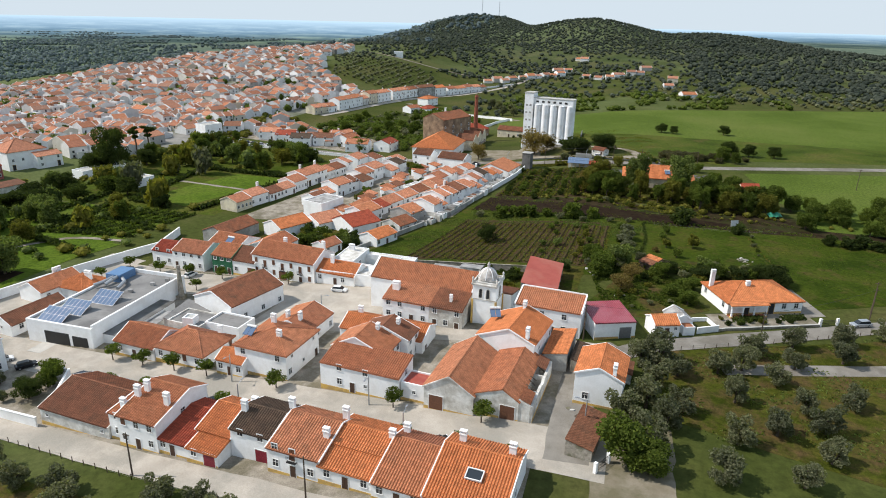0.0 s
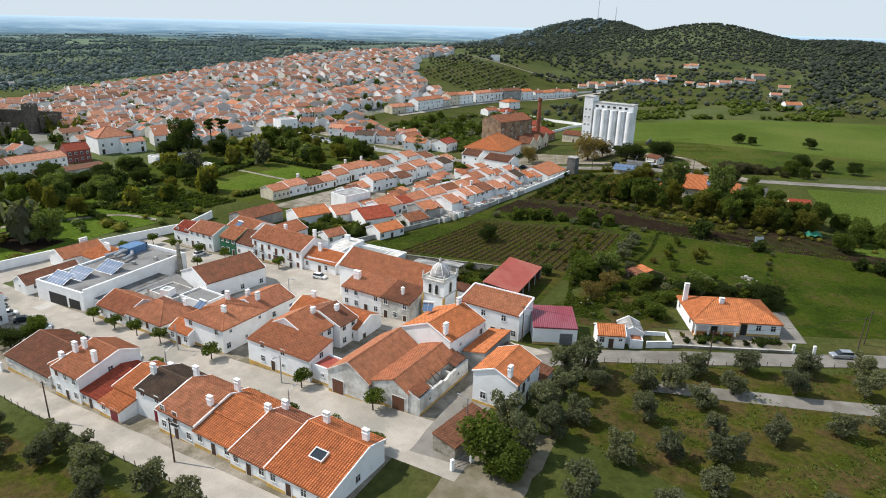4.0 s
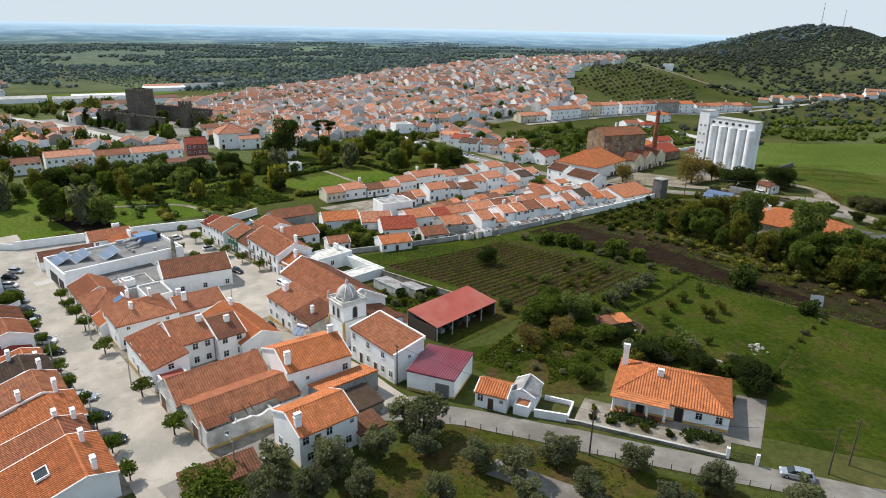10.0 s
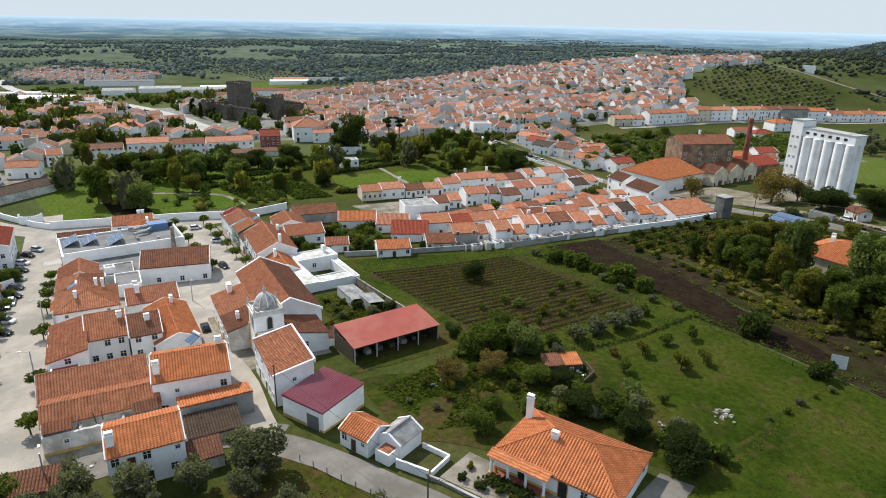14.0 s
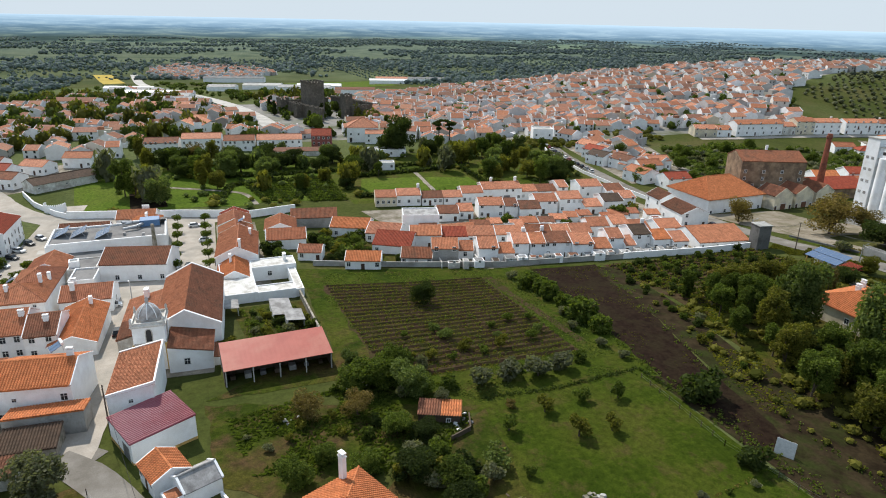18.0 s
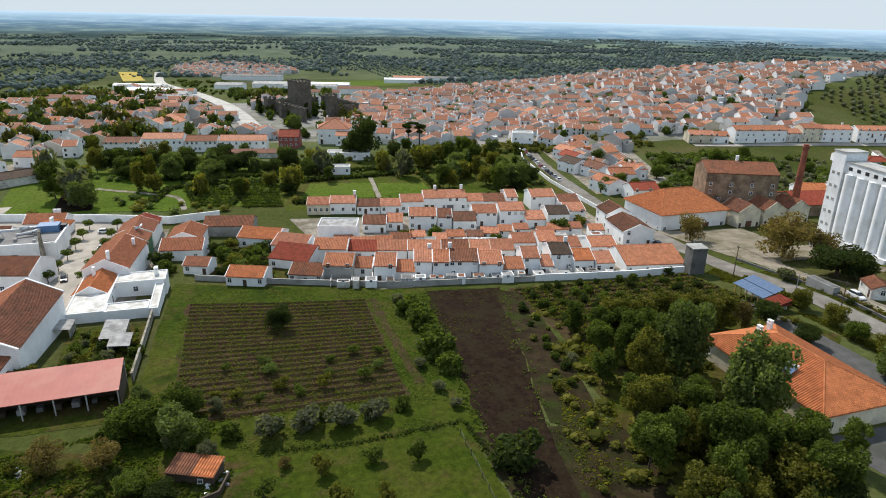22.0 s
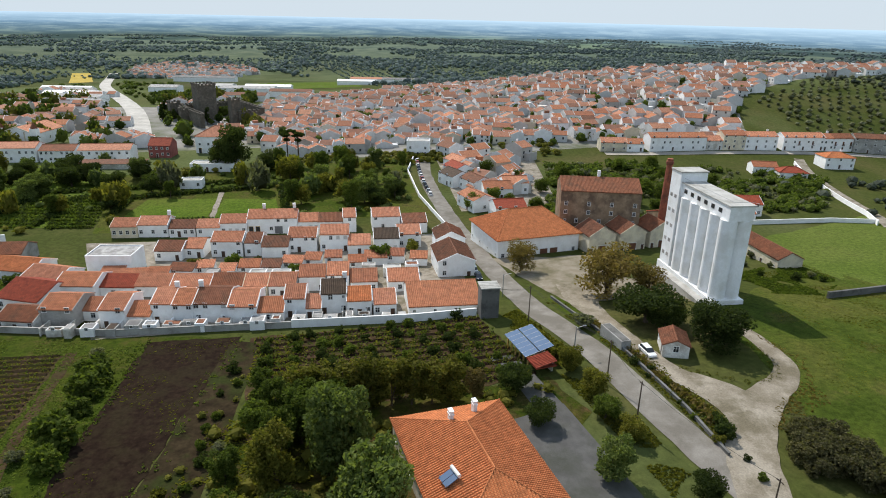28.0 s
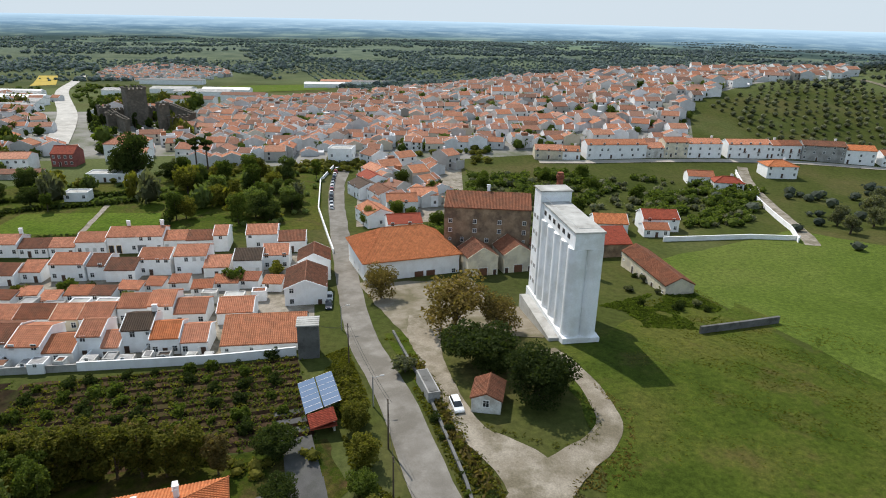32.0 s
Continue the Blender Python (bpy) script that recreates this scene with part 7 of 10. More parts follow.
for _k, (_x, _y, _w, _h) in enumerate(((-270, 187, 24, 6.4), (-272, 166, 16, 6.0), (-275, 147, 20, 7.0), (-278, 127, 17, 5.0))):
    house("long white house with faded clay roof by the park", _x, _y, _w, 6.0, 6.0, 82, _h + 2.0, _h, _h, (TILE_PALE, TILE_OLD)[_k % 2], WHITE, {"f": "W.WW.W.W/WWW.WWW"}, "", False, ribs=False)
mono_house("long low garden building by the park", -252.0, 192.0, 30.0, 6.0, 80, 2.6, 3.6, TILE_OLD, WHITE_OLD, None, "", ribs=False)
flat_house("small white garden pavilion in the park", -207.0, 229.0, 9.0, 6.0, 80, 3.4, WHITE, CONCRETE, {"f": "W.W"}, "", 0.4)
flat_house("white terrace building behind the park", -238.0, 238.0, 22.0, 8.0, 78, 3.6, WHITE, CONCRETE, {"f": "W.D.W.W"}, "", 0.4)
flat_house("tall white house at the end of the road", -252.0, 341.5, 12.0, 10.0, 70, 8.0, WHITE, CONCRETE, {"f": "WWW/W.W", "r": "WW/WW"}, "", 0.5)


def twin_church():
    e = thing("parish_church", -325, 141, ground(-325, 141), 70, "white church with a gabled front and two small towers", "church")
    house_w, d = 22.0, 9.0
    v = [(x, y, z) for y in (-13, 13) for x, z in ((-9, -2), (-9, 6.4), (0, 9.8), (9, 6.4), (9, -2))]
    mesh_ob("wall", v, [(0, 1, 2, 3, 4), (9, 8, 7, 6, 5), (0, 5, 6, 1), (3, 8, 9, 4), (1, 6, 7, 2), (2, 7, 8, 3)], WHITE, e)
    s = Shape().add([(x, y, z) for y in (-12.5, 13.3) for x, z in ((-9.4, 6.35), (0, 10.05), (9.4, 6.35), (9.4, 6.15), (0, 9.8), (-9.4, 6.15))], [(0, 1, 7, 6), (1, 2, 8, 7), (2, 3, 9, 8), (3, 4, 10, 9), (4, 5, 11, 10), (5, 0, 6, 11), (0, 5, 4, 1), (1, 4, 3, 2), (6, 7, 10, 11), (7, 8, 9, 10)])
    s.ob("roof", TILE_PALE, e)
    for sx in (-1, 1):
        Shape().box(sx * 9.2 - 1.7, sx * 9.2 + 1.7, -13.4, -10.0, -2, 9.4).ob("tower", WHITE, e)
        Shape().tube([(sx * 9.2, -11.7, 9.4, 2.4), (sx * 9.2, -11.7, 12.6, 0.1)], 4).ob("tower_roof", TILE_OLD, e)
    ring = Shape()
    for k in range(16):
        a, b = 6.2832 * k / 16, 6.2832 * (k + 1) / 16
        ring.beam((1.3 * math.cos(a), -13.05, 5.6 + 1.3 * math.sin(a)), (1.3 * math.cos(b), -13.05, 5.6 + 1.3 * math.sin(b)), 0.2, 5)
    ring.ob("round_window", DARK_IRON, e)
    for x0, z0, x1, z1 in ((-9, 6.4, 0, 9.8), (9, 6.4, 0, 9.8)):
        Shape().beam((x0, -13.1, z0 + 0.25), (x1, -13.1, z1 + 0.3), 0.3, 6).ob("gable_coping", CREAM, e)
    for x in (-4.2, 4.2):
        Shape().box(x - 0.35, x + 0.35, -13.16, -13.0, -2, 7.6).ob("pilaster", CREAM, e)
        put_opening(e, "W", pose(x * 1.55, -13.01, 3.4))
    put_opening(e, "O", pose(0, -13.01, 0.1), (2.0, 3.0))


twin_church()
for _x, _y, _w, _d, _h, _m in ((-800, 405, 52, 14, 6, FRAME), (-838, 476, 56, 14, 6, MEMBRANE), (-636, 262, 56, 20, 6, SHEET_GREY), (-668, 284, 50, 16, 6, FRAME), (-560, 300, 40, 16, 6, TILE_OLD), (-520, 256, 40, 16, 6, TILE_OLD), (-440, 126, 50, 16, 5, TILE_PALE), (-482, 130, 44, 18, 5, SHEET_GREY), (-530, 122, 46, 18, 5, SHEET_GREY), (-940, 208, 88, 16, 7, MEMBRANE), (-676, 178, 30, 20, 6, SHEET_GREY), (-720, 226, 44, 24, 6, CONCRETE), (-575, 112, 50, 14, 5, FRAME), (-610, 100, 50, 12, 5, SHEET_GREY), (-645, 92, 50, 12, 5, SHEET_GREY), (-680, 84, 50, 12, 5, FRAME), (-470, 60, 36, 20, 7, TILE_OLD), (-880, 440, 60, 20, 6, TILE_PALE)):
    house("long white hall with a shallow sheet roof", _x, _y, _w, _d / 2, _d / 2, 75, _h + 1.8, _h, _h, _m, WHITE, None, "", False, (), "hall", ribs=False, ridge=False, category="hall")
drape("field", ((-1102, 1), (-1101, 28), (-933, 61), (-911, 35)), YELLOW_FIELD, "field of yellow flowers", 8, 8, 0.4, "field")
drape("field", ((-700, 300), (-730, 400), (-900, 420), (-880, 270)), LAWN, "green sports pitch beyond the castle", 8, 8, 0.3, "field")
ribbon("road", ((-1100, 62), (-888, 82), (-727, 112), (-560, 150), (-462, 174), (-394, 186), (-330, 194)), 13, PALE_ROAD, "broad pale avenue beyond the castle", 0.5, 10)
ribbon("road", ((-330, 105), (-420, 100), (-520, 80)), 16, STREET, "pale open square by the church", 0.3, 8)
flat_house("lone white box-shaped building on the hillside", -286.0, 770.0, 11.0, 9.0, 20, 6.0, WHITE, CONCRETE, None, "", 0.2)
ribbon("track", ((-120, 790), (-200, 765), (-280, 755), (-330, 770)), 5, DIRT, "pale track on the hillside", 0.4, 6)


def mast(x, y, h):
    e = thing("radio_mast", x, y, ground(x, y), 0, "thin steel lattice radio mast on the hill", "mast")
    for a in range(3):
        ang = 2.094 * a
        Shape().beam((1.2 * math.cos(ang), 1.2 * math.sin(ang), -1), (0.25 * math.cos(ang), 0.25 * math.sin(ang), h), 0.16, 5).ob("leg", STEEL, e)
    for k in range(10):
        z = h * k / 10
        r = 1.2 - 0.95 * k / 10
        s = Shape()
        for a in range(3):
            s.beam((r * math.cos(2.094 * a), r * math.sin(2.094 * a), z), (r * math.cos(2.094 * (a + 1)), r * math.sin(2.094 * (a + 1)), z + h / 10), 0.08, 4)
        s.ob("brace", STEEL, e)


mast(-372, 1566, 46)
mast(-330, 1560, 34)

# ---- trees and planting ----


def leaf_cloud(rng, blobs, count, size, flat=0.0):
    """Many small leaf sprays scattered on and in a set of lobes (x, y, z, radius, squash)."""
    vol = [b[3] ** 2 for b in blobs]
    tot = sum(vol)
    cs = []
    for b, vv in zip(blobs, vol):
        n = max(3, int(count * vv / tot))
        d = np.array([[rng.gauss(0, 1) for _ in range(3)] for _ in range(n)])
        d /= np.linalg.norm(d, axis=1)[:, None]
        r = np.array([b[3] * (0.55 + 0.5 * rng.random()) for _ in range(n)])
        cs.append(np.array(b[:3]) + d * r[:, None] * np.array([1, 1, b[4]]))
    c = np.concatenate(cs)
    n = len(c)
    g = np.random.RandomState(rng.randrange(1 << 30))
    a = g.normal(size=(n, 3))
    a[:, 2] *= 0.7
    a /= np.linalg.norm(a, axis=1)[:, None]
    b = np.cross(a, g.normal(size=(n, 3)))
    b /= np.linalg.norm(b, axis=1)[:, None]
    s = size * (0.6 + 0.8 * g.rand(n))[:, None]
    v = np.stack([c - a * s, c + b * s * 0.6, c + a * s, c - b * s * 0.6 + np.cross(a, b) * s * 0.35], 1).reshape(-1, 3)
    f = np.arange(4 * n).reshape(-1, 4)
    return v, f


def tree_kind(name, seed, h, spread, trunk, leaf, count, size, lobes=9, squash=0.8, low=0.35, label="", category="tree", limbs=4, lump=(0.34, 0.52)):
    rng = random.Random(seed)
    t = Shape()
    t.tube([(0, 0, -0.6, trunk * 1.4), (0, 0, 0.3, trunk), (0.05, 0, h * low, trunk * 0.75), (0.0, 0.05, h * 0.62, trunk * 0.35)], 7)
    blobs = []
    for k in range(lobes):
        a = 6.2832 * (k + rng.random()) / lobes
        r = spread * rng.uniform(0.3, 0.72) if k else 0
        z = h * (low + (1 - low) * rng.uniform(0.12, 0.82)) if k else h * 0.7
        blobs.append((r * math.cos(a), r * math.sin(a), z, spread * rng.uniform(*lump), squash))
        if k and k <= limbs:
            t.beam((0, 0, h * low * 0.8), (r * 0.8 * math.cos(a), r * 0.8 * math.sin(a), z), trunk * 0.3, 5)
    v, f = leaf_cloud(rng, blobs, count, size)
    me = bpy.data.meshes.new("crown")
    me.from_pydata(v.tolist(), [], f.tolist())
    me.materials.append(leaf)
    tm = bpy.data.meshes.new("trunk")
    tm.from_pydata(t.v, [], t.f)
    tm.materials.append(BARK)
    return dict(name=name, crown=me, trunk=tm, label=label, category=category)


def plant(kind, x, y, s=1.0, rng=random, zs=None, label="", group="", z=None):
    e = new(kind["name"])
    e.matrix_basis = Matrix.LocRotScale((x, y, ground(x, y) if z is None else z), Euler((0, 0, rng.uniform(0, 6.28))), (s * rng.uniform(0.9, 1.1), s * rng.uniform(0.9, 1.1), (zs or s) * rng.uniform(0.92, 1.08)))
    tagged(e, label or kind["label"], kind["category"], group)
    for nm in ("trunk", "crown"):
        share(nm, kind[nm], e, Matrix())
    return e


OLIVES = [tree_kind("olive_tree", 10 + k, 5.0, 2.9, 0.26, LEAF_OLIVE, 2900, 0.19, 17, 0.85, 0.2, "grey-green olive tree with a loose uneven crown", lump=(0.22, 0.42)) for k in range(4)]
OAKS = [tree_kind("broadleaf_tree", 20 + k, 9.5, 4.6, 0.3, m, 4600, 0.31, 20, 0.85, 0.12, "leafy green broadleaf tree with a full crown") for k, m in enumerate((LEAF, LEAF, LEAF_WARM))]
BRIGHT = [tree_kind("broadleaf_tree", 30 + k, 10.5, 4.6, 0.32, LEAF_BRIGHT if k else LEAF, 5200, 0.32, 20, 0.9, 0.10, "dense fresh green tree by the house") for k in range(2)]
DARKS = [tree_kind("dark_tree", 40 + k, 8.0, 5.0, 0.4, LEAF_DARK, 6500, 0.26, 18, 0.6, 0.22, "dark evergreen tree with a broad dense crown") for k in range(2)]
TALL = [tree_kind("broadleaf_tree", 110 + k, 12.5, 3.9, 0.26, m, 5200, 0.27, 30, 1.05, 0.10, "tall loose yellow-green tree with an uneven crown", lump=(0.24, 0.42)) for k, m in enumerate((LEAF, LEAF_WARM, LEAF))]
SLIM = [tree_kind("broadleaf_tree", 120 + k, 10.5, 2.3, 0.18, m, 2800, 0.24, 22, 1.35, 0.08, "slender upright yellow-green tree", lump=(0.30, 0.5)) for k, m in enumerate((LEAF_WARM, LEAF_DRY))]
CROWN = [tree_kind("broadleaf_tree", 130 + k, 12.0, 5.4, 0.36, LEAF_BRIGHT, 8200, 0.30, 34, 0.9, 0.12, "big dense fresh green tree beside the house", lump=(0.24, 0.40)) for k in range(2)]
STREET_TREES = [tree_kind("street_tree", 50 + k, 3.4, 1.9, 0.13, LEAF, 1100, 0.18, 10, 0.55, 0.5, "small clipped street tree with an umbrella crown") for k in range(2)]
ORANGES = [tree_kind("orange_tree", 60 + k, 3.0, 1.8, 0.13, m, 850, 0.2, 9, 0.8, 0.28, "small round orchard tree on the grass") for k, m in enumerate((LEAF_BRIGHT, LEAF, LEAF_WARM))]
SHRUBS = [tree_kind("shrub", 70 + k, 2.2, 1.7, 0.08, m, 800, 0.24, 9, 0.8, 0.05, w, "shrub", 2) for k, (m, w) in enumerate(((LEAF, "leafy green garden shrub"), (LEAF_DARK, "dense dark green bush"), (LEAF_WARM, "yellowish green leafy shrub"), (LEAF_OLIVE, "grey-green bushy olive shrub")))]
CYPRESS = tree_kind("conifer", 80, 11.0, 1.6, 0.2, LEAF_DARK, 1600, 0.3, 14, 1.6, 0.08, "tall dark pointed conifer")
DRY = tree_kind("budding_tree", 90, 9.0, 4.6, 0.32, LEAF_DRY, 4200, 0.24, 18, 0.85, 0.15, "tree with thin brownish spring leaves", limbs=12)
PINE = tree_kind("umbrella_pine", 97, 8.0, 5.0, 0.4, LEAF_DARK, 11000, 0.21, 26, 0.7, 0.12, "big dark umbrella pine with a broad dense crown")
PALM = tree_kind("palm_tree", 95, 12.0, 2.6, 0.3, LEAF_DARK, 500, 0.5, 6, 0.4, 0.8, "tall palm tree with a small tuft")
DRY_BUSH = tree_kind("bush", 98, 2.4, 1.6, 0.08, LEAF_DRY, 700, 0.18, 9, 0.85, 0.1, "small brownish bush in the meadow", "shrub", 4)
SCRUBS = [tree_kind("bush", 140 + k, 4.6, 3.4, 0.12, LEAF_SCRUB, 3600, 0.22, 22, 0.8, 0.05, "wide grey-brown scrubby bush", "shrub", 6, (0.22, 0.4)) for k in range(2)]
TR = random.Random(5)

def scatter(kinds, poly, n, s0, s1, seed, gap=2.0, group="", label="", avoid=()):
    rng = random.Random(seed)
    xs, ys = [p[0] for p in poly], [p[1] for p in poly]
    got, tries = [], 0
    while len(got) < n and tries < n * 40:
        tries += 1
        x, y = rng.uniform(min(xs), max(xs)), rng.uniform(min(ys), max(ys))
        if not inside((x, y), poly) or any((x - a) ** 2 + (y - b) ** 2 < gap * gap for a, b in got):
            continue
        if any((x - a) ** 2 + (y - b) ** 2 < r * r for a, b, r in avoid):
            continue
        got.append((x, y))
        plant(rng.choice(kinds), x, y, rng.uniform(s0, s1), rng, None, label, group)
    return got


# street trees on both sides of the main street
for k in range(11):
    x = -19 - 8.2 * k
    if k in (1, 3, 4, 6):
        continue
    plant(STREET_TREES[k % 2], x, 91.2 - 0.062 * (x + 19), 1.0, TR, None, "", "street trees")
for k in range(10):
    x = -12 - 9.0 * k
    plant(STREET_TREES[k % 2], x, 81.9 - 0.062 * (x + 12), 0.85, TR, None, "", "street trees")
# olive grove by the road, and below the row of houses
GROVE = ((23.0, 109.5), (13.6, 115.9), (21.1, 119.3), (28.3, 128.9), (31.1, 118.4), (35.8, 125.7), (37.2, 135.5), (45.6, 131.3), (47.7, 140.1), (56.9, 145.5), (25.7, 122.0), (34.1, 109.5), (42.9, 114.0), (57.0, 136.5), (22.0, 96.5), (36.3, 104.2), (52.6, 120.8), (13.5, 103.5), (18.8, 86.0), (30.2, 88.6), (35.4, 95.8), (28.5, 101.0))
for x, y in GROVE:
    plant(OLIVES[TR.randrange(4)], x, y, TR.uniform(0.8, 1.05), TR, None, "", "olive trees")
scatter(OLIVES, [(48, 100), (60, 132), (120, 150), (130, 80), (60, 60), (40, 80)], 36, 0.75, 1.05, 11, 6.5, "olive trees", avoid=[(x, y, 4) for x, y in GROVE])
for x, y, s in ((28.9, 130.2, 0.7), (46.4, 139.0, 0.7), (66, 147, 0.7), (80, 154, 0.7), (95, 162, 0.7)):
    plant(OLIVES[TR.randrange(4)], x, y, s, TR, None, "", "olive trees")
for x, y, s in ((-84.8, 58.5, 0.9), (-76.2, 59.0, 1.0), (-73.0, 55.8, 1.0), (-60.1, 61.0, 0.9), (-52.7, 61.0, 0.9), (-48.0, 58.5, 1.1), (-36.5, 59.8, 1.0), (-58.2, 57.2, 0.9), (-27.0, 58.6, 1.0), (-92, 61, 0.9), (-100, 63, 0.9), (-66, 54, 1.0), (-42, 54, 1.0)):
    plant(OLIVES[TR.randrange(4)], x, y, s, TR, None, "", "olive trees")
for x, y, s in ((8.5, 90, 1.2), (4.2, 96.0, 1.25), (11.0, 97.1, 1.1), (7.8, 102.9, 1.15), (9.9, 118.7, 1.35), (6.6, 117.6, 1.1), (9.0, 110, 1.1)):
    plant(OLIVES[TR.randrange(4)], x, y, s, TR, None, "", "olive trees")
plant(OAKS[0], 4.6, 87.2, 1.0, TR, 0.82, "broad feathery evergreen at the street corner")
plant(OAKS[1], 8.2, 84.6, 0.7, TR, 0.6)
plant(DARKS[0], -40.5, 190.3, 0.66, TR, label="dark round tree alone in the vineyard")
scatter([DARKS[0], OLIVES[0], OAKS[0]], [(-118, 78), (-106, 76), (-104, 88), (-117, 91)], 7, 0.45, 0.6, 19, 3.5)
# fruit trees among the vines
scatter([ORANGES[0], ORANGES[1], DRY_BUSH, ORANGES[2]], [(-24, 176), (-8, 175), (-6, 210), (-22, 210)], 15, 0.5, 0.85, 28, 4.0, "orchard trees")
# orchard meadow
for x, y, k, s in ((13.5, 193, 2, 0.95), (12.8, 200.8, 1, 0.85), (21.2, 194.8, 2, 1.1), (21.8, 200.6, 2, 0.9), (23.2, 179.4, 0, 1.15), (16.2, 185, 1, 0.95), (14, 207.2, 1, 0.9), (27, 183, 1, 0.6), (10.5, 188, 3, 0.7)):
    plant((ORANGES + [DRY_BUSH])[k], x, y, s, TR, None, "", "orchard trees")
# gardens behind the church
scatter(SHRUBS + ORANGES, [(-6, 142), (4, 141), (14, 150), (18, 160), (6, 180), (-8, 172), (-8, 164)], 16, 0.35, 0.8, 14, 2.6)
for x, y, s, k in ((17.3, 151.4, 0.55, 0), (13.9, 156, 0.42, 1), (18.5, 161, 0.5, 0), (-4.0, 165.6, 0.85, 0), (4.0, 163.4, 0.6, 3), (1.7, 155.6, 0.62, 3), (21.6, 167.4, 0.66, 4), (30.5, 171.2, 0.6, 4), (40.1, 172, 0.75, 4), (0.6, 173.5, 0.75, 2), (13.8, 171.8, 0.5, 4), (-13.6, 166.4, 0.4, 2), (11, 168, 0.55, 0), (25, 172, 0.55, 1), (36, 176, 0.55, 4), (1, 176, 0.5, 1)):
    plant((OAKS[0], OAKS[1], BRIGHT[1], DRY, DARKS[0])[k], x, y, s, TR, s * 0.8)
scatter([OAKS[0], OAKS[2], OLIVES[1]], [(-6, 166), (8, 178), (6, 183), (-8, 178)], 5, 0.5, 0.65, 15, 4.5)
scatter(SHRUBS + [OLIVES[0]], [(14, 160), (22, 166), (40, 174), (44, 180), (20, 178)], 13, 0.9, 1.4, 16, 3.4)
scatter(SHRUBS, [(-50, 150), (-26, 150), (-24, 163), (-40, 163)], 24, 0.5, 1.0, 17, 2.4)
scatter(SHRUBS, [(-30, 136), (-24, 142), (-24, 162), (-30, 160)], 10, 0.6, 1.1, 18, 2.2)
# gardens between the houses behind the vineyard
scatter([SHRUBS[0], SHRUBS[1], SHRUBS[2], ORANGES[1], ORANGES[0]], [(-82, 177), (-73, 196), (-76, 203), (-92, 210), (-108, 204), (-104, 184), (-94, 178)], 34, 0.6, 1.3, 33, 2.2, avoid=((-84, 196, 7.5), (-98, 197, 7.5), (-76, 185, 6), (-71, 199, 5), (-88, 172, 4), (-112, 190, 7), (-87, 208, 6)))
# hedges in the fields
for x, y, k in ((-42, 220.4, 1.9), (-37, 220.8, 1.7), (-32, 220.2, 2.0), (-26, 220.4, 1.3), (-17, 219.3, 2.3), (-10, 219.6, 1.5), (-21, 217.5, 0.9), (-50, 219, 1.0), (-4, 216, 0.8), (-13, 215, 0.9), (2, 217, 0.7)):
    plant(SHRUBS[0 if k > 1.2 else 3], x, y, k, TR)
for x, y, sz in ((1.1, 180.5, 1.0), (2.3, 186.6, 1.45), (1.5, 192.0, 1.5), (2.6, 197.8, 1.6), (1.5, 203.0, 1.4), (0.2, 208.4, 0.9), (-7.0, 170.5, 1.2), (-0.5, 187.5, 0.8), (-0.5, 195.0, 0.7)):
    plant(SHRUBS[3 if sz > 1 else 0], x, y, sz, TR)
plant(SHRUBS[1], 19.2, 220.2, 2.3, TR)
plant(SHRUBS[1], 36, 215, 1.5, TR)
scatter(SHRUBS, [(-46, 249), (-40, 247), (12, 233), (16, 237), (-10, 245)], 11, 0.4, 0.9, 27, 3.0)
# terraces of small trees north of the bare strip
for r in range(6):
    for k in range(9):
        plant(SHRUBS[(0, 1)[TR.random() < 0.4]], -47 + 5.6 * r + TR.uniform(-1, 1), 252 + 5.3 * k + TR.uniform(-1.2, 1.2), TR.uniform(0.5, 0.95), TR)
# thicket round the large house
scatter([TALL[0], TALL[1], OAKS[2], TALL[2], DARKS[1]], [(-16, 259), (-2, 252), (12, 245), (26, 238), (50, 238), (54, 254), (34, 262), (27, 255), (12, 252), (0, 254), (-8, 266)], 30, 0.62, 0.95, 20, 4.4)
for x, y, s, k in ((2.7, 244.8, 0.62, 0), (14.9, 246.6, 0.8, 1), (25.5, 249.9, 0.8, 0), (30.5, 263, 0.72, 1), (32.5, 269, 0.62, 0), (38, 258, 0.8, 2), (44, 250, 0.78, 1), (-11.6, 257.3, 0.7, 0), (35, 244, 0.8, 0)):
    plant(TALL[k], x, y, s, TR)
for x, y, s in ((-15.5, 256.5, 0.95), (-15.0, 260.5, 1.0), (-14.0, 264.5, 1.0), (-13.2, 268, 1.05), (-12.4, 271.6, 0.95), (-11.6, 275, 1.0), (-10.8, 278.4, 0.95), (-10.6, 282, 0.9), (-18.0, 258, 0.8), (-17.0, 266, 0.8), (-15.4, 273.5, 0.75), (-13.6, 281, 0.7), (-9.0, 285.5, 0.7)):
    plant(SLIM[s < 0.85], x, y, s * 1.25, TR, s * 0.95)
for x, y, s in ((-19.0, 250.5, 0.62), (-12.5, 252.5, 0.7), (-7.0, 249.5, 0.72), (-10.0, 262.0, 0.7), (-5.0, 257.0, 0.75)):
    plant(TALL[(0, 2)[s > 0.7]], x, y, s, TR)
for x, y, s, h in ((3.2, 260.4, 1.12, 1.36), (20.0, 261.8, 1.12, 1.25)):
    plant(CROWN[x > 10], x, y, s, TR, h)
scatter([OAKS[0], OAKS[1]], [(52, 240), (60, 262), (90, 262), (90, 226), (55, 226)], 18, 0.5, 0.9, 21, 4.5)
for x, y, s, k in ((30, 306, 0.5, 0),):
    plant(OAKS[k], x, y, s, TR)
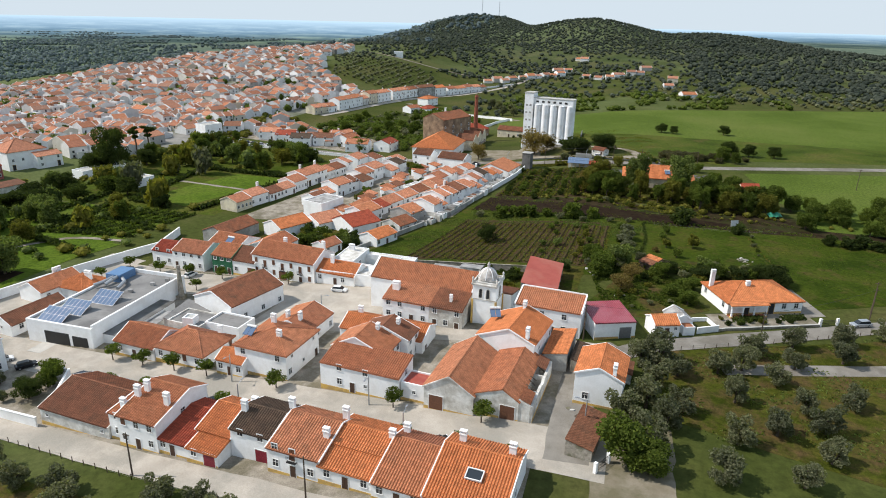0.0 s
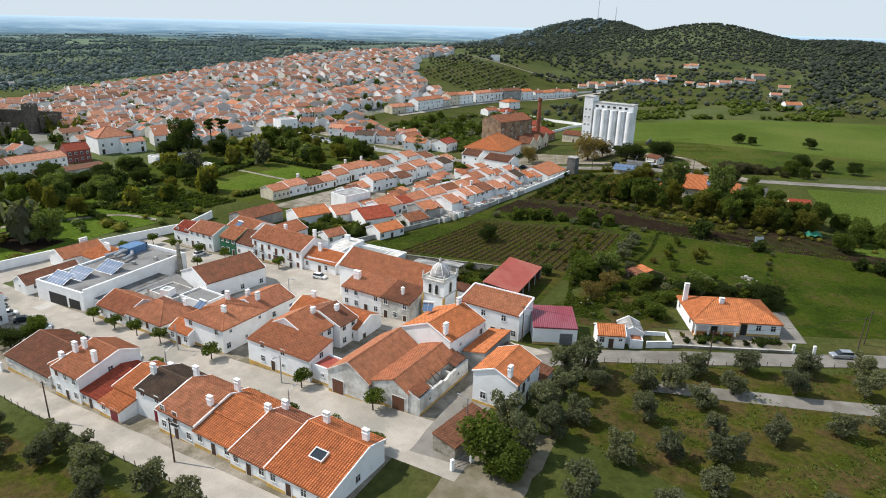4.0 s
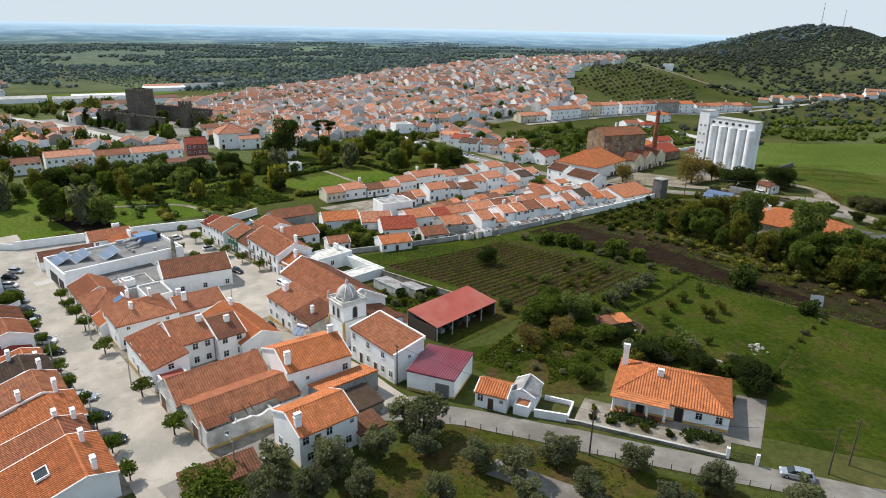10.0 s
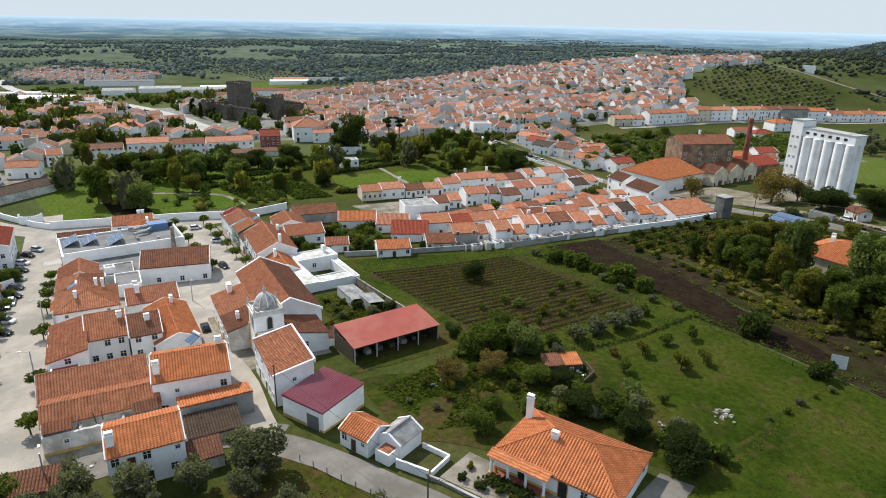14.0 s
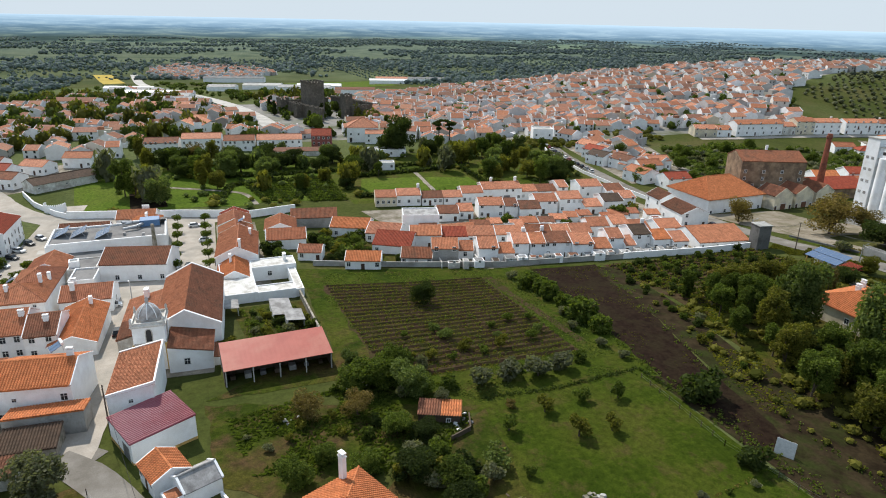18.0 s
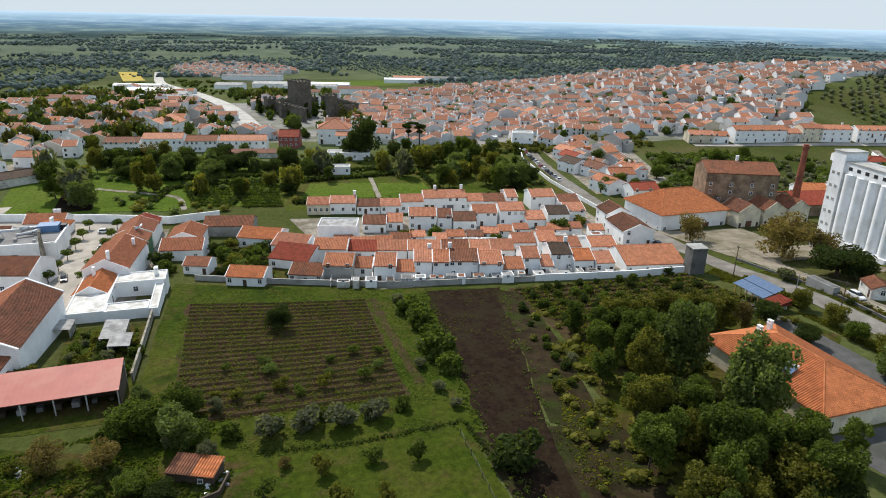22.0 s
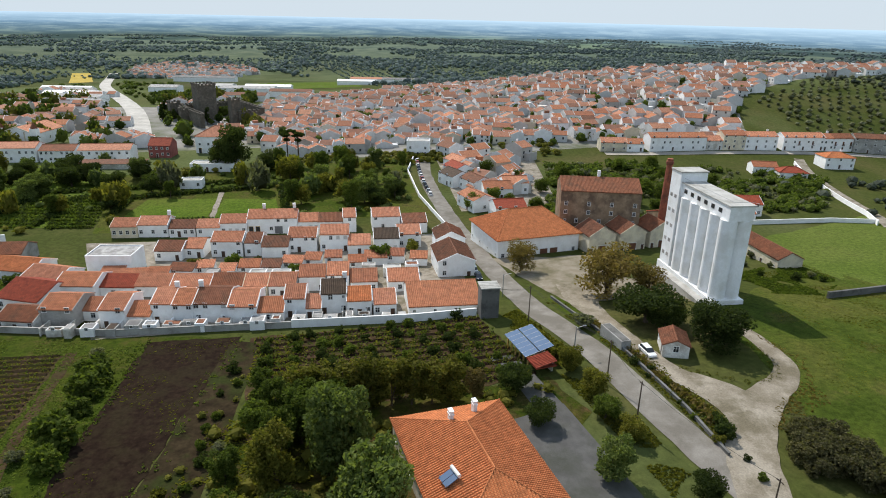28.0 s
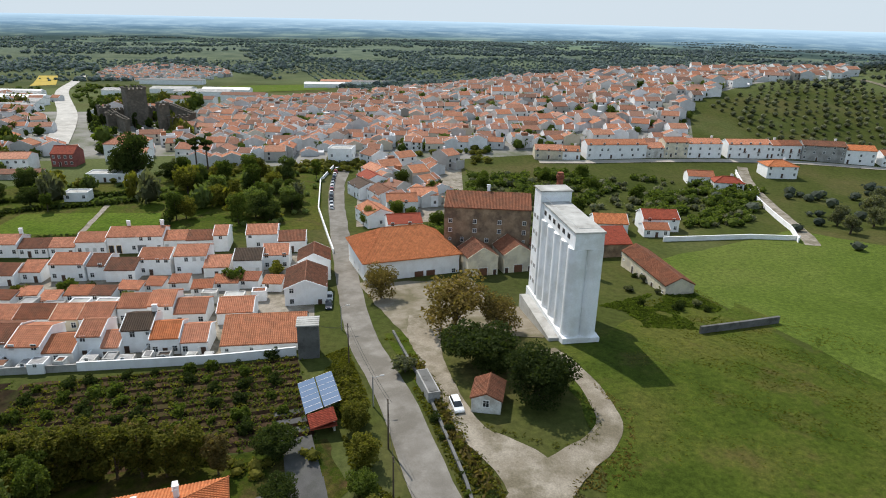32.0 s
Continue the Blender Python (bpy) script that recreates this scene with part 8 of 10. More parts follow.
# by the silo
plant(PINE, -13.8, 338.5, 1.38, TR, 1.2)
plant(DARKS[1], -28.5, 332.8, 1.35, TR, 1.15)
plant(DARKS[1], -24.0, 334.5, 0.8, TR)
plant(DRY, -48.5, 335.0, 1.75, TR, 1.4)
plant(DRY, -43.0, 343.0, 1.15, TR, 1.0)
plant(DRY, -76.0, 324.0, 0.95, TR, 0.9)
for x, y, sz in ((15.6, 331.5, 0.9), (17.6, 334.5, 0.95), (19.0, 331.0, 1.05), (20.6, 335.4, 1.0), (22.5, 331.0, 1.05), (24.0, 335.0, 1.0), (19.6, 327.8, 0.85), (26.5, 332.4, 1.0), (29.5, 335.0, 0.95), (32.5, 333.0, 0.85), (23.0, 327.8, 0.8)):
    plant(SCRUBS[TR.randrange(2)], x, y, sz, TR)
scatter(SHRUBS, [(-30, 320), (-12, 321), (10, 322), (24, 318), (-10, 318.6)], 14, 0.3, 0.6, 22, 2.0)
scatter([SCRUBS[0], SCRUBS[1], OAKS[0]], [(34, 334), (42, 348), (60, 345), (50, 324)], 8, 0.5, 0.8, 23, 5.0)
# the park
for x, y, sz, k in ((-211.5, 137.6, 0.9, 3), (-207.2, 157.5, 0.9, 0), (-196.1, 169.8, 0.85, 4), (-212, 197.9, 0.95, 3), (-213.7, 214.9, 0.8, 3), (-244.1, 244.9, 1.35, 3), (-207.2, 269.9, 1.0, 2), (-170.7, 271.2, 0.85, 2), (-171.4, 288.8, 0.95, 2), (-226.6, 295.7, 1.0, 0), (-171.5, 309.5, 0.95, 3), (-191.6, 221.3, 0.6, 0), (-276.6, 190.4, 1.0, 3), (-237.5, 174.5, 1.0, 3), (-260.3, 115.1, 1.0, 0), (-168, 128, 1.05, 4), (-186, 150, 0.8, 2), (-178, 184, 0.75, 2), (-190, 196, 0.7, 2), (-168, 300, 0.8, 3), (-185, 280, 0.9, 2), (-215, 285, 1.0, 0), (-225, 312, 0.9, 4), (-205, 305, 0.85, 2), (-235, 268, 0.8, 0)):
    plant((TALL[2], OAKS[1], OAKS[2], DARKS[1], BRIGHT[1])[k], x, y, sz, TR)
for x, y in ((-246, 272), (-242.5, 277)):
    plant(PALM, x, y, 1.35, TR)
scatter([OAKS[0], BRIGHT[1], TALL[2], DARKS[1], TALL[0]], [(-205, 100), (-196, 128), (-222, 160), (-236, 190), (-250, 180), (-245, 100)], 7, 0.6, 0.95, 24, 8.0)
scatter([TALL[0], BRIGHT[1], TALL[2], SLIM[0]], [(-196, 266), (-176, 292), (-176, 316), (-205, 324), (-238, 330), (-250, 262), (-225, 262)], 15, 0.6, 1.0, 25, 6.0)
for kind, x, y, sz in ((SLIM[0], -190.4, 144.1, 1.25), (TALL[2], -207.2, 142.3, 0.90), (BRIGHT[1], -201.3, 174.4, 0.80), (BRIGHT[1], -216.2, 135.2, 0.85), (TALL[2], -224.8, 132.7, 0.95), (TALL[0], -175.7, 182.7, 0.70), (SLIM[0], -253.8, 117.2, 1.20), (SLIM[0], -204.3, 147.2, 1.20), (TALL[2], -209.8, 153.5, 1.00), (BRIGHT[1], -202.9, 171.4, 0.85), (DARKS[1], -225.6, 178.0, 0.90), (DARKS[1], -240.7, 130.4, 1.00), (DARKS[0], -240.9, 136.8, 0.95), (DRY, -243.0, 142.0, 1.00), (TALL[0], -160.1, 289.5, 1.00), (BRIGHT[1], -166.5, 295.8, 1.00), (DARKS[1], -161.7, 300.6, 0.90), (SLIM[0], -185.6, 289.3, 1.10), (TALL[0], -169.6, 267.9, 0.95), (TALL[0], -214.6, 268.8, 0.90), (OAKS[0], -211.8, 214.5, 0.85), (DARKS[1], -218.1, 180.5, 1.20)):
    plant(kind, x, y, sz, TR)
for kind, x, y, sz in ((TALL[1], -227.7, 122.1, 0.95), (CROWN[0], -205.2, 155.8, 1.1), (DARKS[0], -214.6, 161.7, 1.1), (DARKS[1], -241.9, 175.9, 1.2), (CROWN[1], -203.1, 170.6, 0.8), (OAKS[2], -178.0, 185.0, 0.6), (DARKS[0], -200.9, 213.4, 0.95), (DARKS[1], -174.8, 202.5, 0.7), (CROWN[0], -196.0, 282.0, 0.9), (CROWN[1], -180.0, 300.0, 0.85), (TALL[1], -222.0, 300.0, 1.0), (CROWN[1], -232.0, 205.0, 0.8), (TALL[1], -236.0, 150.0, 1.0)):
    plant(kind, x, y, sz, TR)
plant(TALL[0], -183.5, 115.0, 1.35, TR, 1.25, "very large yellow-green tree by the park wall")
plant(TALL[2], -181.0, 119.0, 1.15, TR, 1.1)
scatter([OAKS[1], OLIVES[0]], [(-120, 330), (-200, 345), (-190, 470), (-130, 440)], 40, 0.5, 0.8, 26, 6.0)
for k in range(6):
    plant(STREET_TREES[k % 2], -140 + 10.5 * k, 134.6, 0.95, TR, None, "", "street trees")
    plant(STREET_TREES[k % 2], -138 + 10.5 * k, 143.4, 0.95, TR, None, "", "street trees")

# ---- woods and groves too far off to count ----


def leafy_base(seed, n):
    """Leaf sprays on a few lobes, to be stretched into one small crown."""
    g = np.random.RandomState(seed)
    lobes = [(0, 0, 0.15, 0.62)] + [(0.55 * math.cos(a), 0.55 * math.sin(a), g.uniform(-0.35, 0.45), g.uniform(0.38, 0.55)) for a in np.arange(5) * 1.257 + g.rand()]
    V = []
    for k in range(n):
        x, y, z, r = lobes[k % len(lobes)]
        d = g.normal(size=3)
        c = np.array([x, y, z]) + d / np.linalg.norm(d) * r * g.uniform(0.7, 1.05)
        a = g.normal(size=3)
        a *= g.uniform(0.14, 0.30) / np.linalg.norm(a)
        b = np.cross(a, g.normal(size=3))
        b *= g.uniform(0.10, 0.20) / np.linalg.norm(b)
        V += [c - a, c + b, c + a, c - b]
    return np.array(V), np.arange(4 * n).reshape(-1, 4)


def grove(name, seed, count, region, keep, size, leaf, label, grid=None, sprays=0, tall=0.8):
    """Low clumps with a rough outline, scattered over a stretch of the land, in one mesh."""
    g = np.random.RandomState(seed)
    base = []
    for k in range(14):
        a, zz = 2.399 * k, 1 - 2 * (k + 0.5) / 14
        r = math.sqrt(1 - zz * zz)
        base.append((r * math.cos(a), r * math.sin(a), zz))
    bm = bmesh.new()
    for p in base:
        bm.verts.new(p)
    bmesh.ops.convex_hull(bm, input=bm.verts)
    bm.verts.index_update()
    bv = np.array([v.co[:] for v in bm.verts])
    bf = np.array([[v.index for v in f.verts] for f in bm.faces if len(f.verts) == 3])
    bm.free()
    if sprays:
        lv, lf = leafy_base(seed, sprays)
        core = len(bv)
        bv = np.concatenate([bv * [0.78, 0.78, 0.72], lv])
        bf = [tuple(q) for q in bf] + [tuple(q + core) for q in lf]
    P = []
    x0, x1, y0, y1 = region
    if grid:
        nx, ny = int((x1 - x0) / grid), int((y1 - y0) / grid)
        for i in range(nx):
            for j in range(ny):
                x, y = x0 + grid * (i + g.uniform(-0.15, 0.15)), y0 + grid * (j + g.uniform(-0.15, 0.15))
                if keep(x, y):
                    P.append((x, y))
    else:
        tries = 0
        while len(P) < count and tries < count * 12:
            tries += 1
            x, y = g.uniform(x0, x1), g.uniform(y0, y1)
            if keep(x, y):
                P.append((x, y))
    V, F = [], []
    for n, (x, y) in enumerate(P):
        s = size * g.uniform(0.6, 1.35)
        jit = 1 + g.uniform(-0.3, 0.25, len(bv)) if not sprays else np.ones(len(bv))
        ca, sa = math.cos(n * 2.4), math.sin(n * 2.4)
        w = np.stack([bv[:, 0] * ca - bv[:, 1] * sa, bv[:, 0] * sa + bv[:, 1] * ca, bv[:, 2]], 1)
        v = w * jit[:, None] * [s, s * g.uniform(0.8, 1.2), s * tall] + [x, y, ground(x, y) + s * tall * 0.7]
        V.append(v)
        F += [tuple(i + n * len(bv) for i in q) for q in bf]
    if not V:
        return
    return tagged(mesh_ob(name, np.concatenate(V).tolist(), F, leaf), label, "trees", "", "stuff")


def wooded(x, y, cut, seed=0.0, scale=260):
    return noise.noise(Vector((x / scale, y / scale, seed))) > cut


def off_town(x, y, r=420):
    return math.hypot(x + 330, y - 430) > r and not (-1000 < x < -420 and 0 < y < 420)


grove("hill_woods", 1, 17000, (-900, 420, 900, 1950), lambda x, y: ground(x, y) > 16 + 12 * noise.noise(Vector((x / 90, y / 90, 1))), 2.4, LEAF_FAR_HAZED, "olive and holm oak woods covering the hills", sprays=7)
grove("olive_grove", 2, 0, (-345, -150, 570, 770), lambda x, y: inside((x, y), [(-208, 582), (-290, 592), (-312, 650), (-340, 700), (-335, 748), (-255, 738), (-215, 700), (-186, 640)]), 2.2, LEAF_OLIVE, "rows of olive trees on the slope beside the town", 8.5, 24)
grove("field_trees", 3, 3000, (-420, 700, 480, 1150), lambda x, y: wooded(x, y, -0.4, 2.0, 160) and not (x < -150 and y < 760) and not (-70 < x < 380 and y < 610), 3.0, LEAF_FAR_HAZED, "scattered olive trees and scrub below the hills", sprays=14)
grove("olive_woods", 13, 6500, (60, 1100, 640, 1500), lambda x, y: wooded(x, y, -0.25, 3.0, 130) and y > 700 - 0.18 * x, 4.0, LEAF_FAR_HAZED, "olive woods spread over the low rises", sprays=8)
grove("olive_rows", 4, 0, (0, 330, 560, 720), lambda x, y: y > 592 and x > 20, 2.2, LEAF_OLIVE, "rows of young trees along the far edge of the field", 12.0, 24)
grove("scrub", 14, 420, (-110, 120, 470, 640), lambda x, y: wooded(x, y, -0.05, 8.0, 40) and y > 500 + 0.4 * abs(x + 60), 2.6, LEAF, "leafy scrub between gardens beyond the field", sprays=44)
grove("plain_woods", 5, 12500, (-2650, -430, -1000, 1900), lambda x, y: wooded(x, y, -0.03, 5.0, 170) and off_town(x, y), 5.6, LEAF_PLAIN_HAZED, "dark woods scattered over the plain", sprays=6)
grove("plain_groves", 6, 6000, (-1500, -430, -700, 1300), lambda x, y: wooded(x, y, -0.25, 9.0, 300) and off_town(x, y, 400), 3.0, LEAF_PLAIN_HAZED, "olive groves on the plain beyond the town", sprays=6)
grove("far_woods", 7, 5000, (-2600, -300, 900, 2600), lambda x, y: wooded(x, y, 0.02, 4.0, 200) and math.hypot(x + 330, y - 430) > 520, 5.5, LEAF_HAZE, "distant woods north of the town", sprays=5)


# ---- vineyard rows and rough growth ----


def strips(name, seed, rows, mat, label, size, gap, width=0.0, thin=0.85):
    """Low plants along lines, in one mesh of leaf tufts."""
    g = np.random.RandomState(seed)
    V = []
    for (xa, ya), (xb, yb) in rows:
        L = math.hypot(xb - xa, yb - ya)
        for k in range(int(L / gap)):
            if g.rand() > thin:
                continue
            t = (k + g.rand()) * gap / L
            x, y = xa + (xb - xa) * t + g.normal() * width, ya + (yb - ya) * t + g.normal() * width
            z = ground(x, y)
            for _ in range(7):
                c = np.array([x, y, z + size * 0.5]) + g.normal(size=3) * size * np.array([0.45, 0.45, 0.3])
                a = g.normal(size=3)
                a *= size * 0.45 / np.linalg.norm(a)
                b = np.cross(a, g.normal(size=3))
                b *= size * 0.3 / np.linalg.norm(b)
                V += [c - a, c + b, c + a, c - b]
    F = np.arange(len(V)).reshape(-1, 4)
    return tagged(mesh_ob(name, [tuple(p) for p in V], F.tolist(), mat), label, "plants", "", "stuff")


def bed(rows, mat, label, w=0.55, h=0.22):
    """Earth ridges under the rows."""
    s = Shape()
    for (xa, ya), (xb, yb) in rows:
        n = 12
        d = Vector((xb - xa, yb - ya)).normalized()
        nx, ny = -d.y, d.x
        v = []
        for k in range(n + 1):
            x, y = xa + (xb - xa) * k / n, ya + (yb - ya) * k / n
            z = ground(x, y) + 0.04
            ww = w * (1 + 0.35 * noise.noise(Vector((x / 2, y / 2, 0))))
            v += [(x - nx * ww, y - ny * ww, z), (x, y, z + h), (x + nx * ww, y + ny * ww, z)]
        f = []
        for k in range(n):
            a = 3 * k
            f += [(a, a + 1, a + 4, a + 3), (a + 1, a + 2, a + 5, a + 4)]
        s.add(v, f)
    return tagged(s.ob("furrows", mat), label, "field", "", "stuff")


VINE_ROWS = []
for k in range(24):
    t = k / 23
    VINE_ROWS.append(((-60.6 + 55.4 * t, 171.0 + 0.6 * t), (-53.0 + 48.6 * t, 211.6 - 1.8 * t)))
bed(VINE_ROWS, VINE_SOIL, "brown earth ridges under the vine rows", 0.55, 0.42)
strips("vines", 31, VINE_ROWS, LEAF, "rows of low young vines", 0.5, 0.8, 0.16, 0.7)
strips("vineyard_weeds", 32, [((a + 0.9, b), (c + 0.9, d)) for (a, b), (c, d) in VINE_ROWS], LEAF_WARM, "weedy green strips between the vines", 0.3, 0.26, 0.22, 0.8)
TERRACE_ROWS = [((-49 + 3.2 * k, 250), (-45.5 + 3.0 * k, 300)) for k in range(11)]
bed(TERRACE_ROWS, SOIL, "dark earth ridges of the terraced garden", 0.7, 0.35)
strips("garden_weeds", 33, TERRACE_ROWS, LEAF_WARM, "low green growth along the terraces", 0.7, 0.7, 0.35, 0.85)
strips("garden_weeds", 34, [((a + 1.4, b), (c + 1.4, d)) for (a, b), (c, d) in TERRACE_ROWS], LEAF, "leafy green crops between the terraces", 0.55, 0.55, 0.5, 0.75)


def tufts(name, seed, n, poly, size, mat, label, cut=-0.1, bare=()):
    g = random.Random(seed)
    V = []
    xs, ys = [p[0] for p in poly], [p[1] for p in poly]
    while len(V) < n * 4:
        x, y = g.uniform(min(xs), max(xs)), g.uniform(min(ys), max(ys))
        if not inside((x, y), poly) or noise.noise(Vector((x / 9, y / 9, seed))) < cut or (bare and inside((x, y), bare)):
            continue
        z = ground(x, y)
        s = size * g.uniform(0.5, 1.3)
        a = g.uniform(0, 6.28)
        dx, dy = math.cos(a) * s, math.sin(a) * s
        V += [(x - dx, y - dy, z), (x + dx, y + dy, z), (x + dx * 0.6 + g.uniform(-0.2, 0.2) * s, y + dy * 0.6, z + s * g.uniform(0.5, 1.1)), (x - dx * 0.5, y - dy * 0.5 + g.uniform(-0.3, 0.3) * s, z + s * g.uniform(0.4, 0.9))]
    F = [(k, k + 1, k + 2, k + 3) for k in range(0, len(V), 4)]
    return tagged(mesh_ob(name, V, F, mat), label, "grass", "", "stuff")


tufts("grass_tufts", 41, 12000, [(-14, 214), (8, 216), (8, 184), (-8, 174), (-12, 172), (-62, 168), (-72, 175), (-58, 226), (10, 215)], 0.22, LEAF_BRIGHT, "tufts of long spring grass at the field edges", -0.05, [(-61, 171), (-53, 212), (-9, 210), (-10, 174)])
tufts("weeds", 42, 3000, [(-26, 364), (-52, 406), (-10, 420), (20, 380), (12, 346)], 0.2, LEAF_WARM, "patches of tall weeds beside the silo", 0.0)
tufts("weeds", 43, 5000, [(10, 100), (12, 122), (60, 148), (100, 140), (70, 80)], 0.3, LEAF_BRIGHT, "tufts of grass under the olive trees", 0.0)
tufts("weeds", 44, 5000, [(-2, 143), (14, 146), (22, 170), (8, 184), (-8, 176)], 0.4, LEAF, "overgrown garden weeds", -0.1)

TOWN_OUTLINE = [(-253, 268), (-266, 358), (-240, 456), (-226, 535), (-300, 585), (-350, 690), (-375, 810), (-480, 680), (-575, 400), (-430, 262)]
grove("garden_trees", 51, 430, (-560, -200, 270, 700), lambda x, y: inside((x, y), TOWN_OUTLINE) and wooded(x, y, 0.05, 7.0, 45), 2.9, LEAF, "green garden trees among the town houses", sprays=60, tall=1.05)
grove("bushes", 52, 480, (-205, -95, 332, 530), lambda x, y: inside((x, y), [(-125, 345), (-165, 380), (-235, 405), (-200, 455), (-150, 520), (-110, 470)]) and wooded(x, y, -0.1, 3.0, 30), 2.3, LEAF, "bushes and fruit trees in gardens below the town", sprays=70)
grove("bushes", 56, 160, (-205, -95, 340, 530), lambda x, y: inside((x, y), [(-125, 345), (-165, 380), (-235, 405), (-200, 455), (-150, 520), (-110, 470)]), 2.0, LEAF_OLIVE, "grey olive trees in gardens below the town", sprays=70)
grove("bushes", 53, 200, (-262, -230, 262, 420), lambda x, y: wooded(x, y, -0.1, 6.0, 25), 2.2, LEAF_WARM, "hedges and bushes along the park edge", sprays=60)
def castle_side(x, y):
    return abs(y - 196 - 0.215 * (x + 361)) > 14 and abs(y - 112 - 0.19 * (x + 727)) > 13 and math.hypot(x + 385, y - 226) > 26


grove("castle_trees", 71, 110, (-560, -285, 0, 262), lambda x, y: castle_side(x, y) and not (x < -320 and 0 < y - 176 - 0.18 * (x + 440) < 22) and wooded(x, y, 0.0, 21.0, 38), 4.2, LEAF_WARM, "tall yellow-green trees between houses near the castle", sprays=90, tall=1.35)
grove("castle_trees", 72, 120, (-560, -285, 0, 262), lambda x, y: castle_side(x, y) and wooded(x, y, 0.0, 27.0, 42), 4.0, LEAF, "dark garden trees between houses near the castle", sprays=90, tall=1.4)
grove("garden_trees", 73, 330, (-560, -200, 270, 700), lambda x, y: inside((x, y), TOWN_OUTLINE) and wooded(x, y, 0.0, 31.0, 40), 2.7, LEAF, "dark garden trees in the courtyards of the town", sprays=60, tall=1.2)
grove("castle_trees", 54, 330, (-600, -290, 20, 262), lambda x, y: wooded(x, y, 0.02, 6.0, 40) and abs(y - 196 - 0.215 * (x + 361)) > 12, 3.0, LEAF, "garden trees between the castle and the square", sprays=60, tall=1.1)
grove("avenue_trees", 57, 130, (-900, -560, 40, 260), lambda x, y: 14 < abs(y - 112 - 0.19 * (x + 727)) < 80 and wooded(x, y, -0.1, 2.0, 50), 3.2, LEAF, "trees beside the broad avenue", sprays=40)
grove("plain_olives", 55, 0, (-1500, -560, 420, 1100), lambda x, y: wooded(x, y, -0.12, 12.0, 330) and math.hypot(x + 380, y - 480) > 260 and not (x > -600 and y < 700), 2.3, LEAF_PLAIN_HAZED, "regular olive groves beyond the town", 15.0, 6)
for x, y, k in ((-386, 214, 1.0), (-380, 222, 0.85), (-392, 208, 0.8), (-374, 230, 1.0), (-398, 200, 1.1), (-412, 205, 0.9), (-340, 216, 1.1), (-425, 200, 1.1)):
    plant(CYPRESS, x, y, k * 1.15, TR, label="dark cypress before the castle wall")
for x, y, k in ((-238, 246, 1.6), (-243, 240, 1.2), (-232, 262, 1.1), (-226, 207, 1.1), (-222, 188, 1.1), (-232, 160, 1.0), (-228, 130, 1.2)):
    plant(DARKS[0], x, y, k, TR, None if k < 1.5 else k * 1.5, "big dark evergreen tree in the park")

for _line in (((-172, 203), (-193, 207), (-200, 262)), ((-150, 264), (-200, 266)), ((-166, 150), (-190, 156), (-196, 200)), ((-162, 180), (-195, 186)), ((-205, 150), (-212, 260)), ((-160, 204), (-150, 262)), ((-175, 165), (-200, 170))):
    strips("hedge", 60 + len(_line), [(a, b) for a, b in zip(_line, _line[1:])], LEAF_DARK, "long clipped dark green park hedge", 1.5, 0.32, 0.3, 1.0)
for x, y, sz in ((-103.9, 234.8, 1.7), (-106, 245.6, 1.6), (-99.8, 251.8, 1.5), (-97.7, 288, 2.2), (-104.7, 299.5, 1.6), (-95, 240, 1.2), (-92, 262, 1.3), (-100, 222, 1.4), (-93, 228, 1.1), (-90, 270, 1.0), (-98, 178, 1.8), (-92, 181, 1.5), (-104, 176, 1.6), (-88, 163, 1.6), (-96, 161, 1.8), (-108, 180, 1.5), (-82, 180, 1.3)):
    plant(SHRUBS[TR.randrange(3)], x, y, sz, TR)

for _k in range(7):
    strips("vegetable_row", 110 + _k, [((-50 + 0.3 * _k, 149.5 + 1.9 * _k), (-25, 150.5 + 1.9 * _k))], (LEAF, LEAF_BRIGHT, LEAF_WARM)[_k % 3], "row of leafy vegetables behind the church", 0.55, 0.4, 0.25, 0.8)
for x, y in ((25.5, 142.6), (28.4, 143.8), (33.0, 146.0), (36.6, 147.6), (39.4, 148.6), (30.5, 145.6), (24.2, 145.0)):
    plant(SHRUBS[TR.randrange(3)], x, y, TR.uniform(0.35, 0.55), TR, label="low clipped bush in the villa's front garden")
# clipped parterres of the park: low box hedges in rows
for _k in range(9):
    strips("box_hedge", 90 + _k, [((-163 - 4.2 * _k, 166 - 0.8 * _k), (-160 - 4.2 * _k, 180)), ((-159.5 - 4.2 * _k, 184), (-157 - 4.2 * _k, 199))], LEAF, "low clipped box hedge of a park parterre", 0.9, 0.28, 0.16, 1.0)
for _k in range(4):
    strips("box_hedge", 100 + _k, [((-158, 168 + 9 * _k), (-200, 160 + 9 * _k))], LEAF_DARK, "clipped dark hedge across the parterres", 1.0, 0.3, 0.18, 1.0)
tufts("weeds", 53, 900, [(-53, 229), (-51, 246), (9, 229), (33, 225), (33, 219.5), (9, 219.5)], 0.22, LEAF_WARM, "sparse weeds on the ploughed soil", 0.05)
for _a, _b, _c in (((-55, 227.4), (9, 218.6), 54), ((-51, 247.4), (10, 230), 55), ((9, 218.6), (60, 221.5), 56), ((10, 230), (70, 229), 57)):
    strips("edge_weeds", _c, [(_a, _b)], LEAF, "ragged weeds along the edge of the soil", 0.42, 0.22, 0.9, 0.8 if _c in (54, 56) else 0.3)
tufts("weeds", 58, 3000, [(-44, 250), (-18, 246), (12, 232), (26, 228), (28, 236), (10, 243), (-6, 251), (-24, 258), (-44, 256)], 0.32, LEAF_WARM, "rank weeds between the soil and the thicket", -0.15)
tufts("weeds", 46, 2500, [(36, 186), (40, 216), (110, 224), (120, 190), (60, 170)], 0.2, LEAF, "long grass in the open meadow", 0.0)
